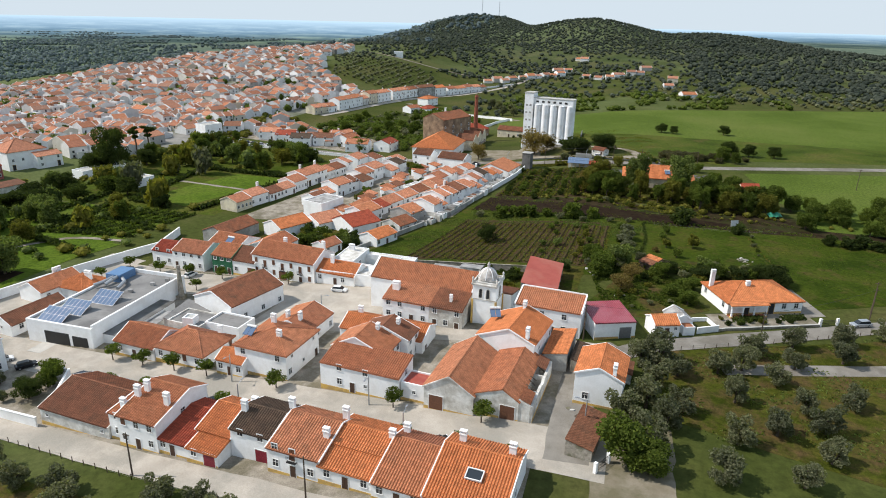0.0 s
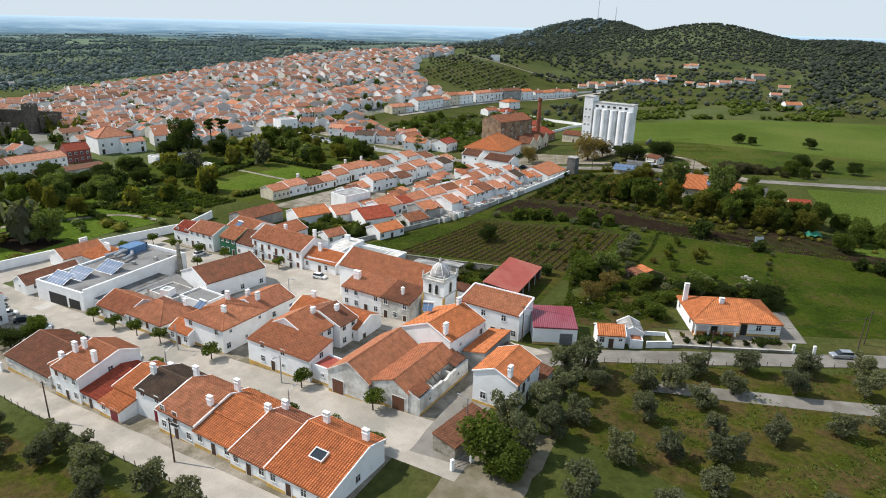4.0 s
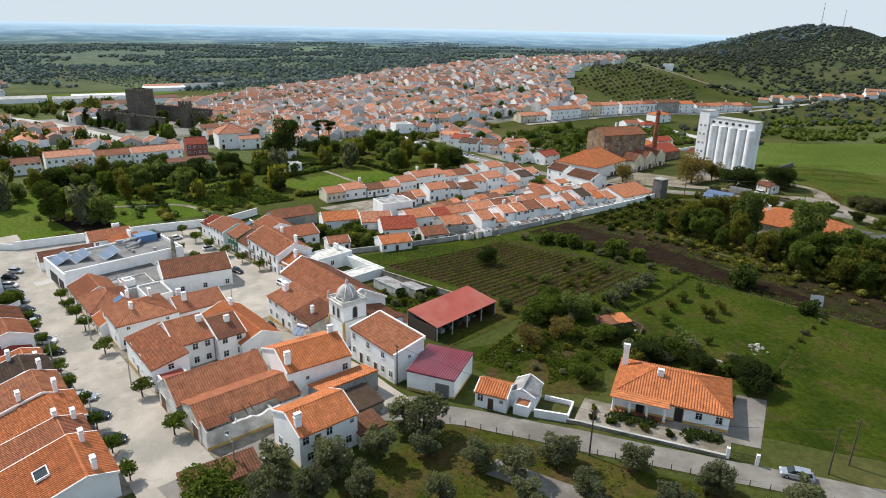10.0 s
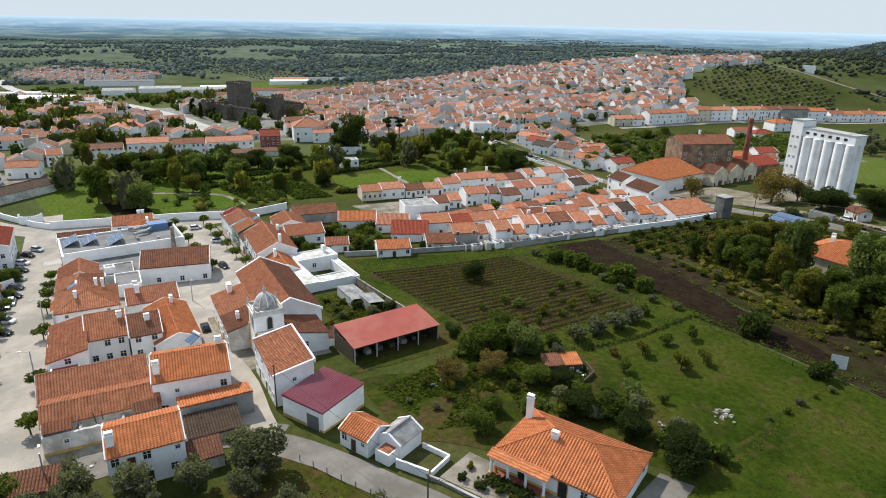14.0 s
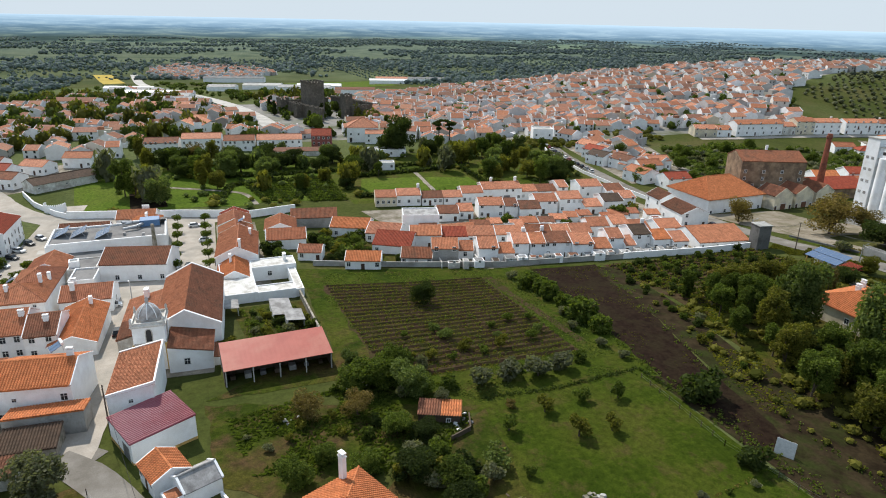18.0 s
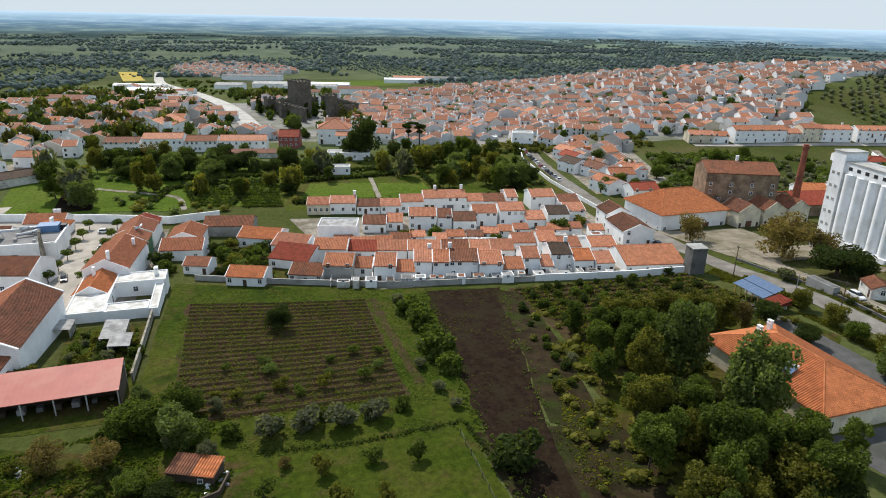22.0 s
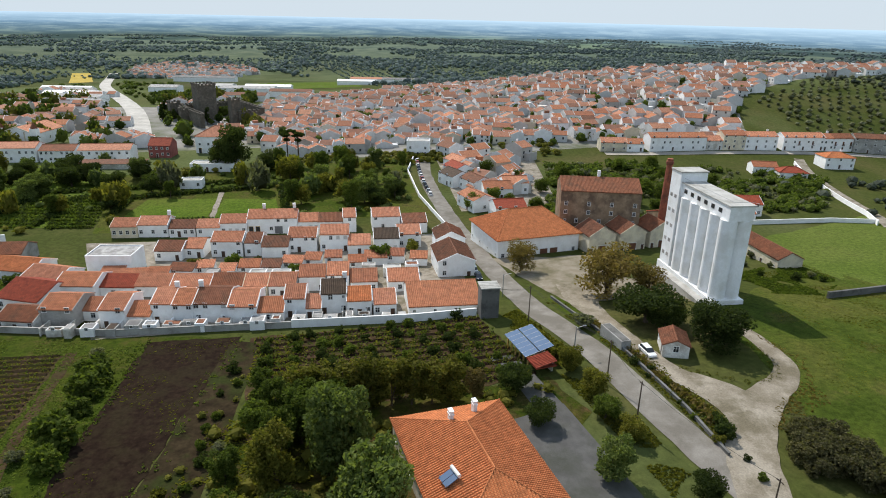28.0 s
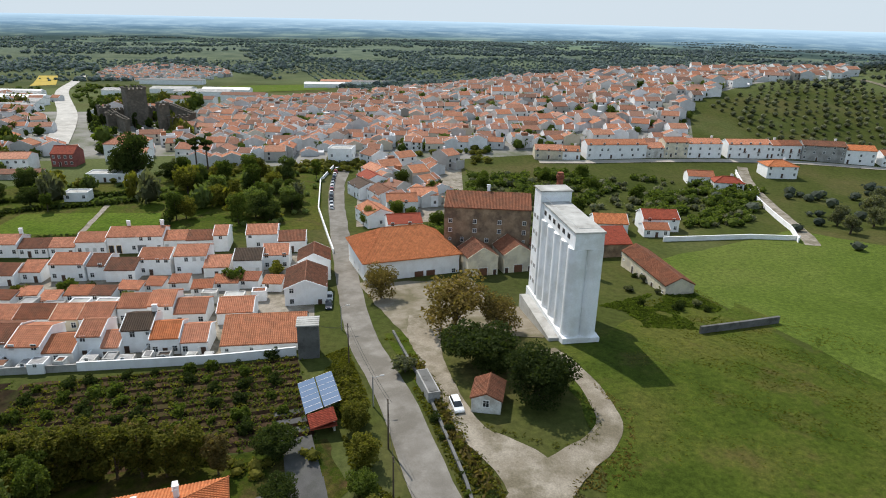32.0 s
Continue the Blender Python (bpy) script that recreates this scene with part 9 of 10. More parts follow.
tufts("weeds", 47, 5000, [(-48, 310.6), (0, 310), (26, 309), (30, 304), (-44, 304)], 0.3, LEAF_WARM, "weeds along the road verge", -0.1)
tufts("weeds", 48, 3000, [(-50, 319), (14, 318), (8, 324), (-46, 323.5)], 0.28, LEAF_WARM, "dry weeds between road and dirt path", -0.1)
tufts("weeds", 74, 5000, [(-50, 376), (-57, 407), (-39, 403), (-12, 399), (5, 396), (15, 384), (6, 375), (-6, 367), (-30, 381)], 0.22, LEAF_WARM, "yellowish weeds in the rough meadow", -0.05)
tufts("weeds", 75, 5000, [(-52, 372), (-60, 404), (-40, 402), (-31, 386), (-36, 374)], 0.42, LEAF, "rank green weeds on the mound behind the silo", -0.1)
tufts("dry_grass", 76, 300, [(2.5, 347), (9, 345), (11, 338), (8.5, 333), (6.0, 337), (4.5, 342)], 0.3, LEAF_DRY, "torn dry grass at the bend of the track", -0.6)
for _n, _line in enumerate((((-14.7, 350), (-4.5, 351), (1.6, 347.8), (5.6, 341.8), (8.6, 335.6), (13.2, 329.5)), ((-12.3, 345.8), (-5.4, 345.6), (-1.2, 343), (0.6, 338.2), (-1.2, 333.8), (-8, 326.6)), ((-7.4, 321.4), (-2, 322.0), (3.4, 323.6), (9, 323.0)))):
    strips("edge_weeds", 77 + _n, list(zip(_line, _line[1:])), (LEAF_DRY, LEAF_WARM, LEAF_DRY)[_n], "ragged dry weeds at the edge of the gravel", 0.3, 0.22, 0.45, 0.75)
strips("verge_hedge", 80, [((-36, 321.6), (-20, 321.9)), ((-17, 321.4), (-4, 320.9)), ((-4, 320.9), (9.5, 321.8))], LEAF_DRY, "overgrown brownish hedge beside the gravel path", 0.8, 0.3, 0.5, 0.9)
strips("verge_hedge", 81, [((-36, 322.4), (-4, 321.6)), ((-4, 321.6), (9.5, 322.4))], LEAF_WARM, "yellow-green growth along the path hedge", 0.7, 0.6, 0.5, 0.7)
for x, y, sz in ((10.6, 321.0, 1.1), (12.0, 320.0, 0.9), (8.8, 321.6, 0.8)):
    plant(SHRUBS[1], x, y, sz, TR)
grove("undergrowth", 61, 190, (-16, 56, 234, 302), lambda x, y: inside((x, y), [(-16, 242), (-14, 300), (-4, 300), (-3, 268), (28, 266), (56, 262), (50, 236), (12, 234)]), 1.3, LEAF_WARM, "low leafy undergrowth below the thicket trees", sprays=60)

PARK = [(-150, 204), (-158, 110), (-238, 100), (-262, 180), (-252, 262), (-240, 330), (-160, 322), (-150, 300), (-148, 266), (-190, 262), (-194, 212)]
grove("park_bushes", 62, 110, (-265, -145, 100, 330), lambda x, y: inside((x, y), PARK) and wooded(x, y, -0.05, 4.0, 22), 1.6, LEAF_BRIGHT, "leafy bushes and hedges in the old park", sprays=70)
grove("park_bushes", 63, 60, (-265, -145, 100, 330), lambda x, y: inside((x, y), PARK) and wooded(x, y, 0.05, 9.0, 25), 2.0, LEAF_WARM, "yellow-green bushes in the old park", sprays=70)
grove("park_trees", 64, 12, (-265, -150, 100, 330), lambda x, y: inside((x, y), PARK) and wooded(x, y, 0.0, 13.0, 30), 3.4, LEAF_BRIGHT, "tall feathery spring-green trees in the park", sprays=240, tall=1.5)

grove("park_trees", 74, 9, (-265, -165, 90, 330), lambda x, y: inside((x, y), PARK) and wooded(x, y, 0.0, 17.0, 26), 3.7, LEAF_WARM, "tall loose yellow-green trees in the park", sprays=260, tall=1.7)
grove("park_trees", 75, 8, (-265, -175, 90, 330), lambda x, y: inside((x, y), PARK) and wooded(x, y, 0.0, 23.0, 30), 3.9, LEAF_OLIVE, "tall grey-green trees in the park", sprays=260, tall=1.7)
grove("slope_trees", 65, 420, (-330, -20, 600, 930), lambda x, y: wooded(x, y, -0.1, 17.0, 70) and y > 700 + 0.35 * (x + 300), 2.7, LEAF_FAR_HAZED, "scattered trees on the slope below the hills", sprays=20)
for k in range(5):
    plant(SHRUBS[(3, 0)[k % 2]], 39.5 + TR.uniform(-0.6, 0.6) + 0.45 * k * (k > 5), 212 - 4.4 * k, TR.uniform(0.3, 0.55), TR)

strips("hedge", 71, [((6.2, 184.4), (7.9, 198.8)), ((7.9, 198.8), (6.8, 216.8)), ((6.8, 216.8), (15.2, 217.6))], LEAF_DARK, "low dark hedge line beside the orchard", 0.48, 0.3, 0.15, 0.9)
strips("hedge", 72, [((38.5, 213), (40.4, 196.6)), ((40.4, 196.6), (44, 176))], LEAF_DRY, "thin overgrown fence line between two meadows", 0.3, 0.5, 0.15, 0.6)
grove("undergrowth", 66, 45, (-42, 78, 224, 252), lambda x, y: inside((x, y), [(-42, 247), (12, 230.5), (36, 227), (78, 231), (78, 238), (14, 242), (-36, 252)]), 0.9, LEAF_WARM, "low brush beside the bare strip", sprays=50)

# ---- vehicles ----


def wheel(parent, x, y, r=0.31):
    t = Shape().tube([(0, 0, -0.1, r * 0.92), (0, 0, -0.07, r), (0, 0, 0.07, r), (0, 0, 0.1, r * 0.92)], 12, True, pose(x, y, r, 90, 0, 0)).ob("wheel", DARK_IRON, parent)
    Shape().tube([(0, 0, -0.115, r * 0.55), (0, 0, 0.115, r * 0.55)], 10, True, pose(x, y, r, 90, 0, 0)).ob("rim", STEEL, t)


def car(x, y, yaw, paint, label, L=4.1, W=1.7, H=1.45, van=False, z=0.1):
    """A hatchback: rounded body by its side outline, glazed cabin, wheels."""
    e = thing("car", x, y, ground(x, y) + z, yaw, label, "car")
    h = L / 2
    side = [(-h, 0.35), (-h, 0.72), (-h + 0.12, 0.86), (h * 0.42, 0.9), (h - 0.25, 0.74), (h, 0.58), (h, 0.3), (h - 0.1, 0.22), (-h + 0.1, 0.22)]
    n = len(side)
    v, f = [], []
    for k, (yy, sc) in enumerate(((-W / 2, 0.96), (-W / 2 + 0.08, 1.0), (W / 2 - 0.08, 1.0), (W / 2, 0.96))):
        v += [(px * sc, yy, 0.22 + (pz - 0.22) * (0.94 if sc < 1 else 1)) for px, pz in side]
    for k in range(3):
        for i in range(n):
            j = (i + 1) % n
            f.append((k * n + i, k * n + j, (k + 1) * n + j, (k + 1) * n + i))
    f += [tuple(range(n))[::-1], tuple(3 * n + i for i in range(n))]
    mesh_ob("body", v, f, paint, e)
    back = -h + 0.1 if van else -h + 0.35
    roof = [(back, 0.84), (back + 0.25, H - 0.06), (back + 0.45, H), (h * 0.12, H), (h * 0.30, H - 0.1), (h * 0.58, 0.86)]
    cab = Shape()
    m = len(roof)
    v = [(px, sy * (W / 2 - 0.1 - 0.14 * (pz > 1)), pz) for sy in (-1, 1) for px, pz in roof]
    cab.add(v, [tuple(range(m)), tuple(range(m, 2 * m))[::-1]] + [(i, m + i, m + i + 1, i + 1) for i in range(m - 1)])
    cab.ob("cabin_glass", GLASS, e)
    Shape().box(back + 0.3, h * 0.2, -W / 2 + 0.22, W / 2 - 0.22, H - 0.03, H + 0.025).ob("roof_panel", paint, e)
    for sy in (-1, 1):
        Shape().box(h - 0.2, h - 0.02, sy * 0.6 - 0.18, sy * 0.6 + 0.18, 0.55, 0.7).ob("headlight", FRAME, e)
        Shape().box(-h - 0.01, -h + 0.1, sy * 0.65 - 0.12, sy * 0.65 + 0.12, 0.6, 0.8).ob("tail_light", DOOR_RED, e)
    for sx in (-1, 1):
        for sy in (-1, 1):
            wheel(e, sx * h * 0.62, sy * (W / 2 - 0.08))
    return e


PAINT_SILVER = plain("silver_paint", (0.42, 0.44, 0.47), 0.3, 0.5)
PAINT_WHITE = plain("white_paint", (0.78, 0.78, 0.77), 0.3)
PAINT_DARK = plain("dark_blue_paint", (0.02, 0.025, 0.04), 0.25)
PAINT_BLACK = plain("black_paint", (0.012, 0.012, 0.013), 0.25)
PAINT_RED = plain("red_paint", (0.3, 0.02, 0.02), 0.3)
for _x, _y, _a, _m, _l, _L in ((54.2, 151.8, 205, PAINT_SILVER, "silver estate car parked on the country road", 4.6), (-89.0, 87.5, -4, PAINT_SILVER, "silver hatchback on the village street", 4.0), (-69.1, 141.0, 5, PAINT_WHITE, "white car parked on the square", 4.2), (-46.0, 123.6, 176, PAINT_BLACK, "black car beside the church wing", 4.2), (-1.4, 108.5, 92, PAINT_BLACK, "black car in the side street", 4.0),
        (-14.9, 324.0, -4, PAINT_WHITE, "white car beside the dirt track", 4.5), (-73.5, 310.2, -8, PAINT_DARK, "dark blue car parked on the road", 4.2), (-79.6, 311.2, -8, PAINT_WHITE, "white car parked on the road", 4.2), (-135.1, 140.0, 90, PAINT_WHITE, "white car parked under street trees", 4.1), (-116.8, 143.0, 84, PAINT_WHITE, "white car parked by the terrace", 4.1), (-88.8, 138.0, 10, PAINT_BLACK, "black car parked under street trees", 4.2), (-64.0, 121.0, 95, PAINT_WHITE, "white car by the square corner", 4.0),
        (-86.8, 86.6, -4, PAINT_BLACK, "black car parked along the street", 4.2), (-60.0, 84.4, -4, PAINT_DARK, "dark car parked along the row houses", 4.1), (-50.0, 83.8, -4, PAINT_BLACK, "black car parked along the row houses", 4.2), (-131.0, 91.2, 40, PAINT_BLACK, "black car parked at the street end", 4.2), (-135.5, 93.6, 40, PAINT_SILVER, "grey car parked at the street end", 4.2)):
    car(_x, _y, _a, _m, _l, _L)
for _k, _x in enumerate((-24, -33.5, -42, -68, -75.5, -94, -101, -109, -117, -124)):
    car(_x, 83.9 - 0.062 * (_x + 30), 56, (PAINT_BLACK, PAINT_DARK, PAINT_SILVER, PAINT_BLACK, PAINT_WHITE)[_k % 5], "car parked slantwise under the street trees", 4.1)
for _k in range(13):
    car(-172 - 5.4 * _k, 324.9 + 0.62 * _k + (0.03 * _k * _k), 172, (PAINT_WHITE, PAINT_SILVER, PAINT_BLACK, PAINT_DARK, PAINT_WHITE, PAINT_RED)[_k % 6], "car parked in a line along the road", 4.1)

# ---- poles, lamps and wires ----


def pole(x, y, h=8.0, lamp=None, wood=True, label="tall dark wooden utility pole"):
    e = thing("utility_pole" if wood else "street_lamp", x, y, ground(x, y), 0, label, "pole" if wood else "lamp")
    Shape().tube([(0, 0, -1, 0.15), (0, 0, h * 0.5, 0.12), (0, 0, h, 0.09)], 8).ob("shaft", POLE_WOOD if wood else STEEL, e)
    if lamp is not None:
        a = radians(lamp)
        Shape().beam((0, 0, h - 0.4), (1.3 * math.cos(a), 1.3 * math.sin(a), h + 0.1), 0.04, 6).ob("arm", STEEL, e)
        Shape().box(-0.35, 0.35, -0.12, 0.12, -0.06, 0.08, pose(1.6 * math.cos(a), 1.6 * math.sin(a), h + 0.12, 0, 0, lamp)).ob("lamp_head", STEEL, e)
    elif wood:
        Shape().box(-0.6, 0.6, -0.05, 0.05, h - 0.5, h - 0.38).ob("crossbar", POLE_WOOD, e)
    return e


POLES = ((30.5, 134.0, 8.0), (57.2, 156.2, 8.0), (-68.5, 65.2, 8.0), (-38.9, 66.2, 8.0), (-39.4, 309.6, 9.0), (-7.4, 310.4, 9.0), (5.4, 308.2, 8.5), (30.0, 312.0, 8.5), (-5.0, 126.0, 8.5))
for _x, _y, _h in POLES:
    pole(_x, _y, _h)
for _x, _y, _a in ((-2.0, 93.0, 180), (-40, 92.0, -90), (-70, 94.0, -90), (-30.0, 82.6, 90), (-62, 84.6, 90), (-66, 125, 0), (-20, 310.6, 80), (-58, 311, 80)):
    pole(_x, _y, 6.0, _a, False, "grey steel street lamp with one arm")


def wire(a, b, za, zb, sag=0.8):
    """One thin cable, three-sided, hanging between two points."""
    pa, pb = Vector((*a, ground(*a) + za)), Vector((*b, ground(*b) + zb))
    side = Vector((pa.y - pb.y, pb.x - pa.x, 0)).normalized() * 0.025
    v, f = [], []
    for k in range(13):
        t = k / 12
        p = pa.lerp(pb, t) - Vector((0, 0, sag * 4 * t * (1 - t)))
        v += [tuple(p - side), tuple(p + side), tuple(p + Vector((0, 0, 0.04)))]
    for k in range(12):
        f += [(3 * k + i, 3 * k + (i + 1) % 3, 3 * k + 3 + (i + 1) % 3, 3 * k + 3 + i) for i in range(3)]
    return tagged(mesh_ob("overhead_wire", v, f, DARK_IRON), "thin black overhead wire between poles", "wire")


for _a, _b, _za, _zb in (((-46.8, 302.6), (-39.4, 309.6), 7.5, 8.6), ((-39.4, 309.6), (-7.4, 310.4), 8.6, 8.6), ((-7.4, 310.4), (5.4, 308.2), 8.6, 8.2), ((5.4, 308.2), (30.0, 312.0), 8.2, 8.2), ((-46.8, 303.4), (-38.8, 310.0), 7.2, 8.6), ((-38.8, 310.0), (-6.8, 310.9), 8.6, 8.6), ((30.5, 134.0), (57.2, 156.2), 7.7, 7.7), ((-5.0, 126.0), (30.5, 134.0), 8.2, 7.7)):
    wire(_a, _b, _za, _zb)

# ---- villa garden, cottage yard, small things in the gardens ----
wall_line("garden_wall", ((18.4, 135.9), (23.0, 138.6)), 1.4, 0.25, WHITE, "white cottage yard wall")
wall_line("garden_wall", ((23.0, 138.6), (24.6, 139.6), (29.0, 141.4), (45.2, 148.6)), 0.55, 0.3, RUBBLE, "low stone garden wall with pale coping before the villa", cap=CONCRETE)


def gate(x, y, yaw, w=3.6):
    e = thing("iron_gate", x, y, ground(x, y), yaw, "double iron gate between white pillars", "gate")
    for s in (-1, 1):
        Shape().box(s * (w / 2 + 0.25) - 0.25, s * (w / 2 + 0.25) + 0.25, -0.25, 0.25, -0.5, 1.9).ob("pillar", WHITE, e)
        lf = Shape()
        for k in range(8):
            px = s * (0.08 + (w / 2 - 0.16) * k / 7)
            lf.box(px - 0.02, px + 0.02, -0.02, 0.02, 0.1, 1.4)
        for z in (0.15, 0.75, 1.38):
            lf.box(min(s * 0.06, s * (w / 2 - 0.06)), max(s * 0.06, s * (w / 2 - 0.06)), -0.025, 0.025, z, z + 0.06)
        lf.ob("gate_leaf", DARK_IRON, e)


gate(47.2, 149.6, 22)
gate(1.4, 84.2, 60, 3.0)
for _a, _b in (((27.0, 145.0), (33.5, 147.8)), ((38.0, 149.4), (43.0, 151.6))):
    strips("garden_bed", 81, [((_a[0], _a[1] + 0.5 * k), (_b[0], _b[1] + 0.5 * k)) for k in range(4)], LEAF_DARK, "clipped green garden bed before the villa", 0.7, 0.35, 0.12, 1.0)


def orange_shed():
    e = thing("garden_shed", 8.9, 176.0, ground(8.9, 176), 66, "small garden shed with rusty and orange roof halves", "shed")
    Shape().box(-3.4, 3.4, -1.7, 1.7, -0.5, 1.5).ob("wall", POLE_WOOD, e)
    for x0, x1, mt in ((-3.6, 0.2, TILE_OLD), (0.21, 3.6, TILE_NEW)):
        s = Shape()
        tile_plane(s, x0, x1, -2.0, lambda x: 2.0, 1.55, 0.12, False)
        p = s.ob("roof_half", mt, e)
        Shape().box(x0, x1, -2.0, 2.0, 1.46, 1.54).ob("roof_board", POLE_WOOD, p)
    put_opening(e, "V", pose(1.5, -1.703, 0.3))


orange_shed()
wall_line("yard_fence", ((10.5, 180.5), (14.2, 179.2), (15.6, 175.4)), 0.8, 0.12, POLE_WOOD, "low dark board fence beside the garden shed")


def junk(x, y, seed, label, mats, n=10, spread=2.2):
    rng = random.Random(seed)
    e = thing("junk_pile", x, y, ground(x, y), rng.uniform(0, 360), label, "junk")
    for k in range(n):
        a, b, c = rng.uniform(0.12, 0.45), rng.uniform(0.1, 0.5), rng.uniform(0.05, 0.22)
        m = pose(rng.gauss(0, spread * 0.5), rng.gauss(0, spread * 0.5), c * 0.4, rng.uniform(-15, 15), rng.uniform(-15, 15), rng.uniform(0, 360))
        Shape().prism([(a, -b), (a * 0.8, b * 0.7), (-a * 0.3, b), (-a, b * 0.2), (-a * 0.7, -b * 0.9)], -c, c, m).ob("piece", rng.choice(mats), e)


junk(12.0, 178.6, 1, "pile of white and grey scrap beside the shed", (FRAME, CONCRETE, DARK_IRON, SHEET_GREY))
junk(34.9, 188.8, 2, "heap of pale pruned branches and stones", (CONCRETE, RUBBLE, RUBBLE), 26, 1.7)
junk(31.2, 177.7, 3, "small heap of pale stones in the grass", (RUBBLE, POLE_WOOD), 9, 1.4)
junk(2.0, 152.0, 4, "white scrap and planks in the garden", (FRAME, CONCRETE, POLE_WOOD), 9, 2.0)
junk(-6.0, 166.5, 5, "old boards and sheets by the shed", (SHEET_GREY, POLE_WOOD, CONCRETE), 9, 2.4)
junk(-3.0, 97.0, 6, "rubble and planks by the house corner", (RUBBLE, POLE_WOOD, CONCRETE), 9, 1.6)


def panel_thing():
    e = thing("white_panel", 36.0, 221.5, ground(36, 221.5), 30, "white board hut leaning at the field edge", "hut")
    Shape().box(-1.4, 1.4, -0.06, 0.06, 0, 2.6, pose(0, 0, 0, -14, 0, 0)).ob("panel", BLIND, e)
    Shape().box(-1.0, 1.0, 0.7, 0.8, -0.3, 1.6).ob("back_frame", POLE_WOOD, e)
    Shape().beam((-0.9, 0.75, 1.5), (-0.9, 0.5, 2.1), 0.05, 5).ob("strut", POLE_WOOD, e)
    Shape().beam((0.9, 0.75, 1.5), (0.9, 0.5, 2.1), 0.05, 5).ob("strut", POLE_WOOD, e)


panel_thing()


def roof_heater(x, y, z, yaw, tilt=26):
    """A solar water heater: two panels on a frame with a tank along the top."""
    e = thing("solar_heater", x, y, z, yaw, "solar water heater with a white tank on a tiled roof", "solar heater")
    m = pose(0, 0, 0.25, tilt, 0, 0)
    for sx in (-1, 1):
        p = Shape().box(sx * 0.55 - 0.5, sx * 0.55 + 0.5, -1.0, 1.0, 0, 0.09, m).ob("panel", SOLAR, e)
    Shape().beam((-1.1, 1.0, 0.98), (1.1, 1.0, 0.98), 0.27, 10).ob("tank", FRAME, e)
    for sx in (-1, 1):
        Shape().beam((sx * 1.0, 1.0, -0.3), (sx * 1.0, 1.0, 0.9), 0.035, 5).ob("leg", STEEL, e)
        Shape().beam((sx * 1.0, -0.9, -0.3), (sx * 1.0, -0.8, 0.2), 0.035, 5).ob("leg", STEEL, e)


roof_heater(15.5, 272.8, ground(12, 278) + 5.7, 10)
roof_heater(-22.5, 117.0, ground(-20, 116) + 8.2, 20)
roof_heater(-69.5, 100.5, ground(-65, 103) + 7.4, -4)
roof_heater(-110.5, 154.0, ground(-110, 152) + 7.6, -4)


def skylight(x, y, z, yaw, tilt):
    e = thing("roof_window", x, y, z, yaw, "dark roof opening with a pale raised frame", "skylight")
    m = pose(0, 0, 0, tilt, 0, 0)
    Shape().box(-1.1, 1.1, -0.8, 0.8, 0.02, 0.14, m).ob("glass", GLASS, e)
    f = Shape()
    f.box(-1.25, 1.25, -0.95, -0.8, 0, 0.3, m).box(-1.25, 1.25, 0.8, 0.95, 0, 0.3, m).box(-1.25, -1.1, -0.8, 0.8, 0, 0.3, m).box(1.1, 1.25, -0.8, 0.8, 0, 0.3, m)
    f.ob("frame", FRAME, e)


skylight(-15.6, 72.2, ground(-15.5, 74) + 4.45, V, 15.2)

# ---- back yards along the vineyard wall: low sheds, tanks, washing walls ----
_rng = random.Random(12)
for _k in range(20):
    _t = _k / 19
    _x, _y = -64.5 + 14.0 * _t + _rng.uniform(-1.2, 0.4), 208 + 75 * _t + _rng.uniform(-1, 1)
    _w, _d, _h = _rng.uniform(1.6, 4.2), _rng.uniform(1.6, 3.2), _rng.uniform(1.6, 2.5)
    flat_house("small white yard shed against the garden wall", _x, _y, _w, _d, RW + _rng.uniform(-3, 3), _h, _rng.choice((WHITE, WHITE_OLD, GREY_WALL)), _rng.choice((MEMBRANE, SHEET_GREY, TILE_OLD, TILE_DARK, CONCRETE)), {"f": "V"} if _w > 2.4 else None, "", _rng.choice((0.0, 0.0, 0.2)), name="yard_shed", category="shed")
for _k in range(14):
    _x, _y = -93 + _rng.uniform(-4, 4) + 0.14 * (_k * 6), 216 + 6 * _k
    flat_house("low white yard building between the rows", _x, _y, _rng.uniform(3, 6), _rng.uniform(2.5, 4), RW + _rng.uniform(-5, 5), _rng.uniform(2.2, 3.2), _rng.choice((WHITE, WHITE_OLD, GREY_WALL)), _rng.choice((CONCRETE, SHEET_GREY, TILE_OLD)), None, "", 0.2, name="yard_shed", category="shed")
for _k in range(16):
    _x, _y = -66 + 0.16 * 5.4 * _k + _rng.uniform(-0.5, 0.5), 205 + 5.4 * _k
    wall_line("yard_wall", ((_x, _y), (_x - 6, _y + 1.2)), 1.7, 0.2, _rng.choice((WHITE, WHITE_OLD)), "white yard dividing wall")

# ---- walled road and houses north of the factory ----
ribbon("road", ((-81.7, 472.5), (-97.7, 484.4), (-165, 520.6), (-192, 540)), 5.0, PAVE, "narrow walled road climbing to the town", 0.12)
wall_line("road_wall", ((-86, 470.5), (-99.7, 481), (-165, 516.6), (-184, 529)), 1.8, 0.35, WHITE, "long white wall beside the climbing road")
wall_line("road_wall", ((-101.2, 427.7), (-95.2, 458.6), (-88.2, 473.4)), 1.6, 0.35, WHITE, "white boundary wall of the house garden")
house("white house with deep red roof in a walled garden", -117, 436, 13.0, 5.0, 5.0, 72, 7.4, 5.2, 5.2, TILE_RED, WHITE, {"f": "W.D.W/W.W"}, "", True)
house("low white wing with orange roof", -110, 430, 9.0, 3.6, 3.6, 72, 4.6, 3.2, 3.2, TILE, WHITE, {"f": "WDW"}, "", True)
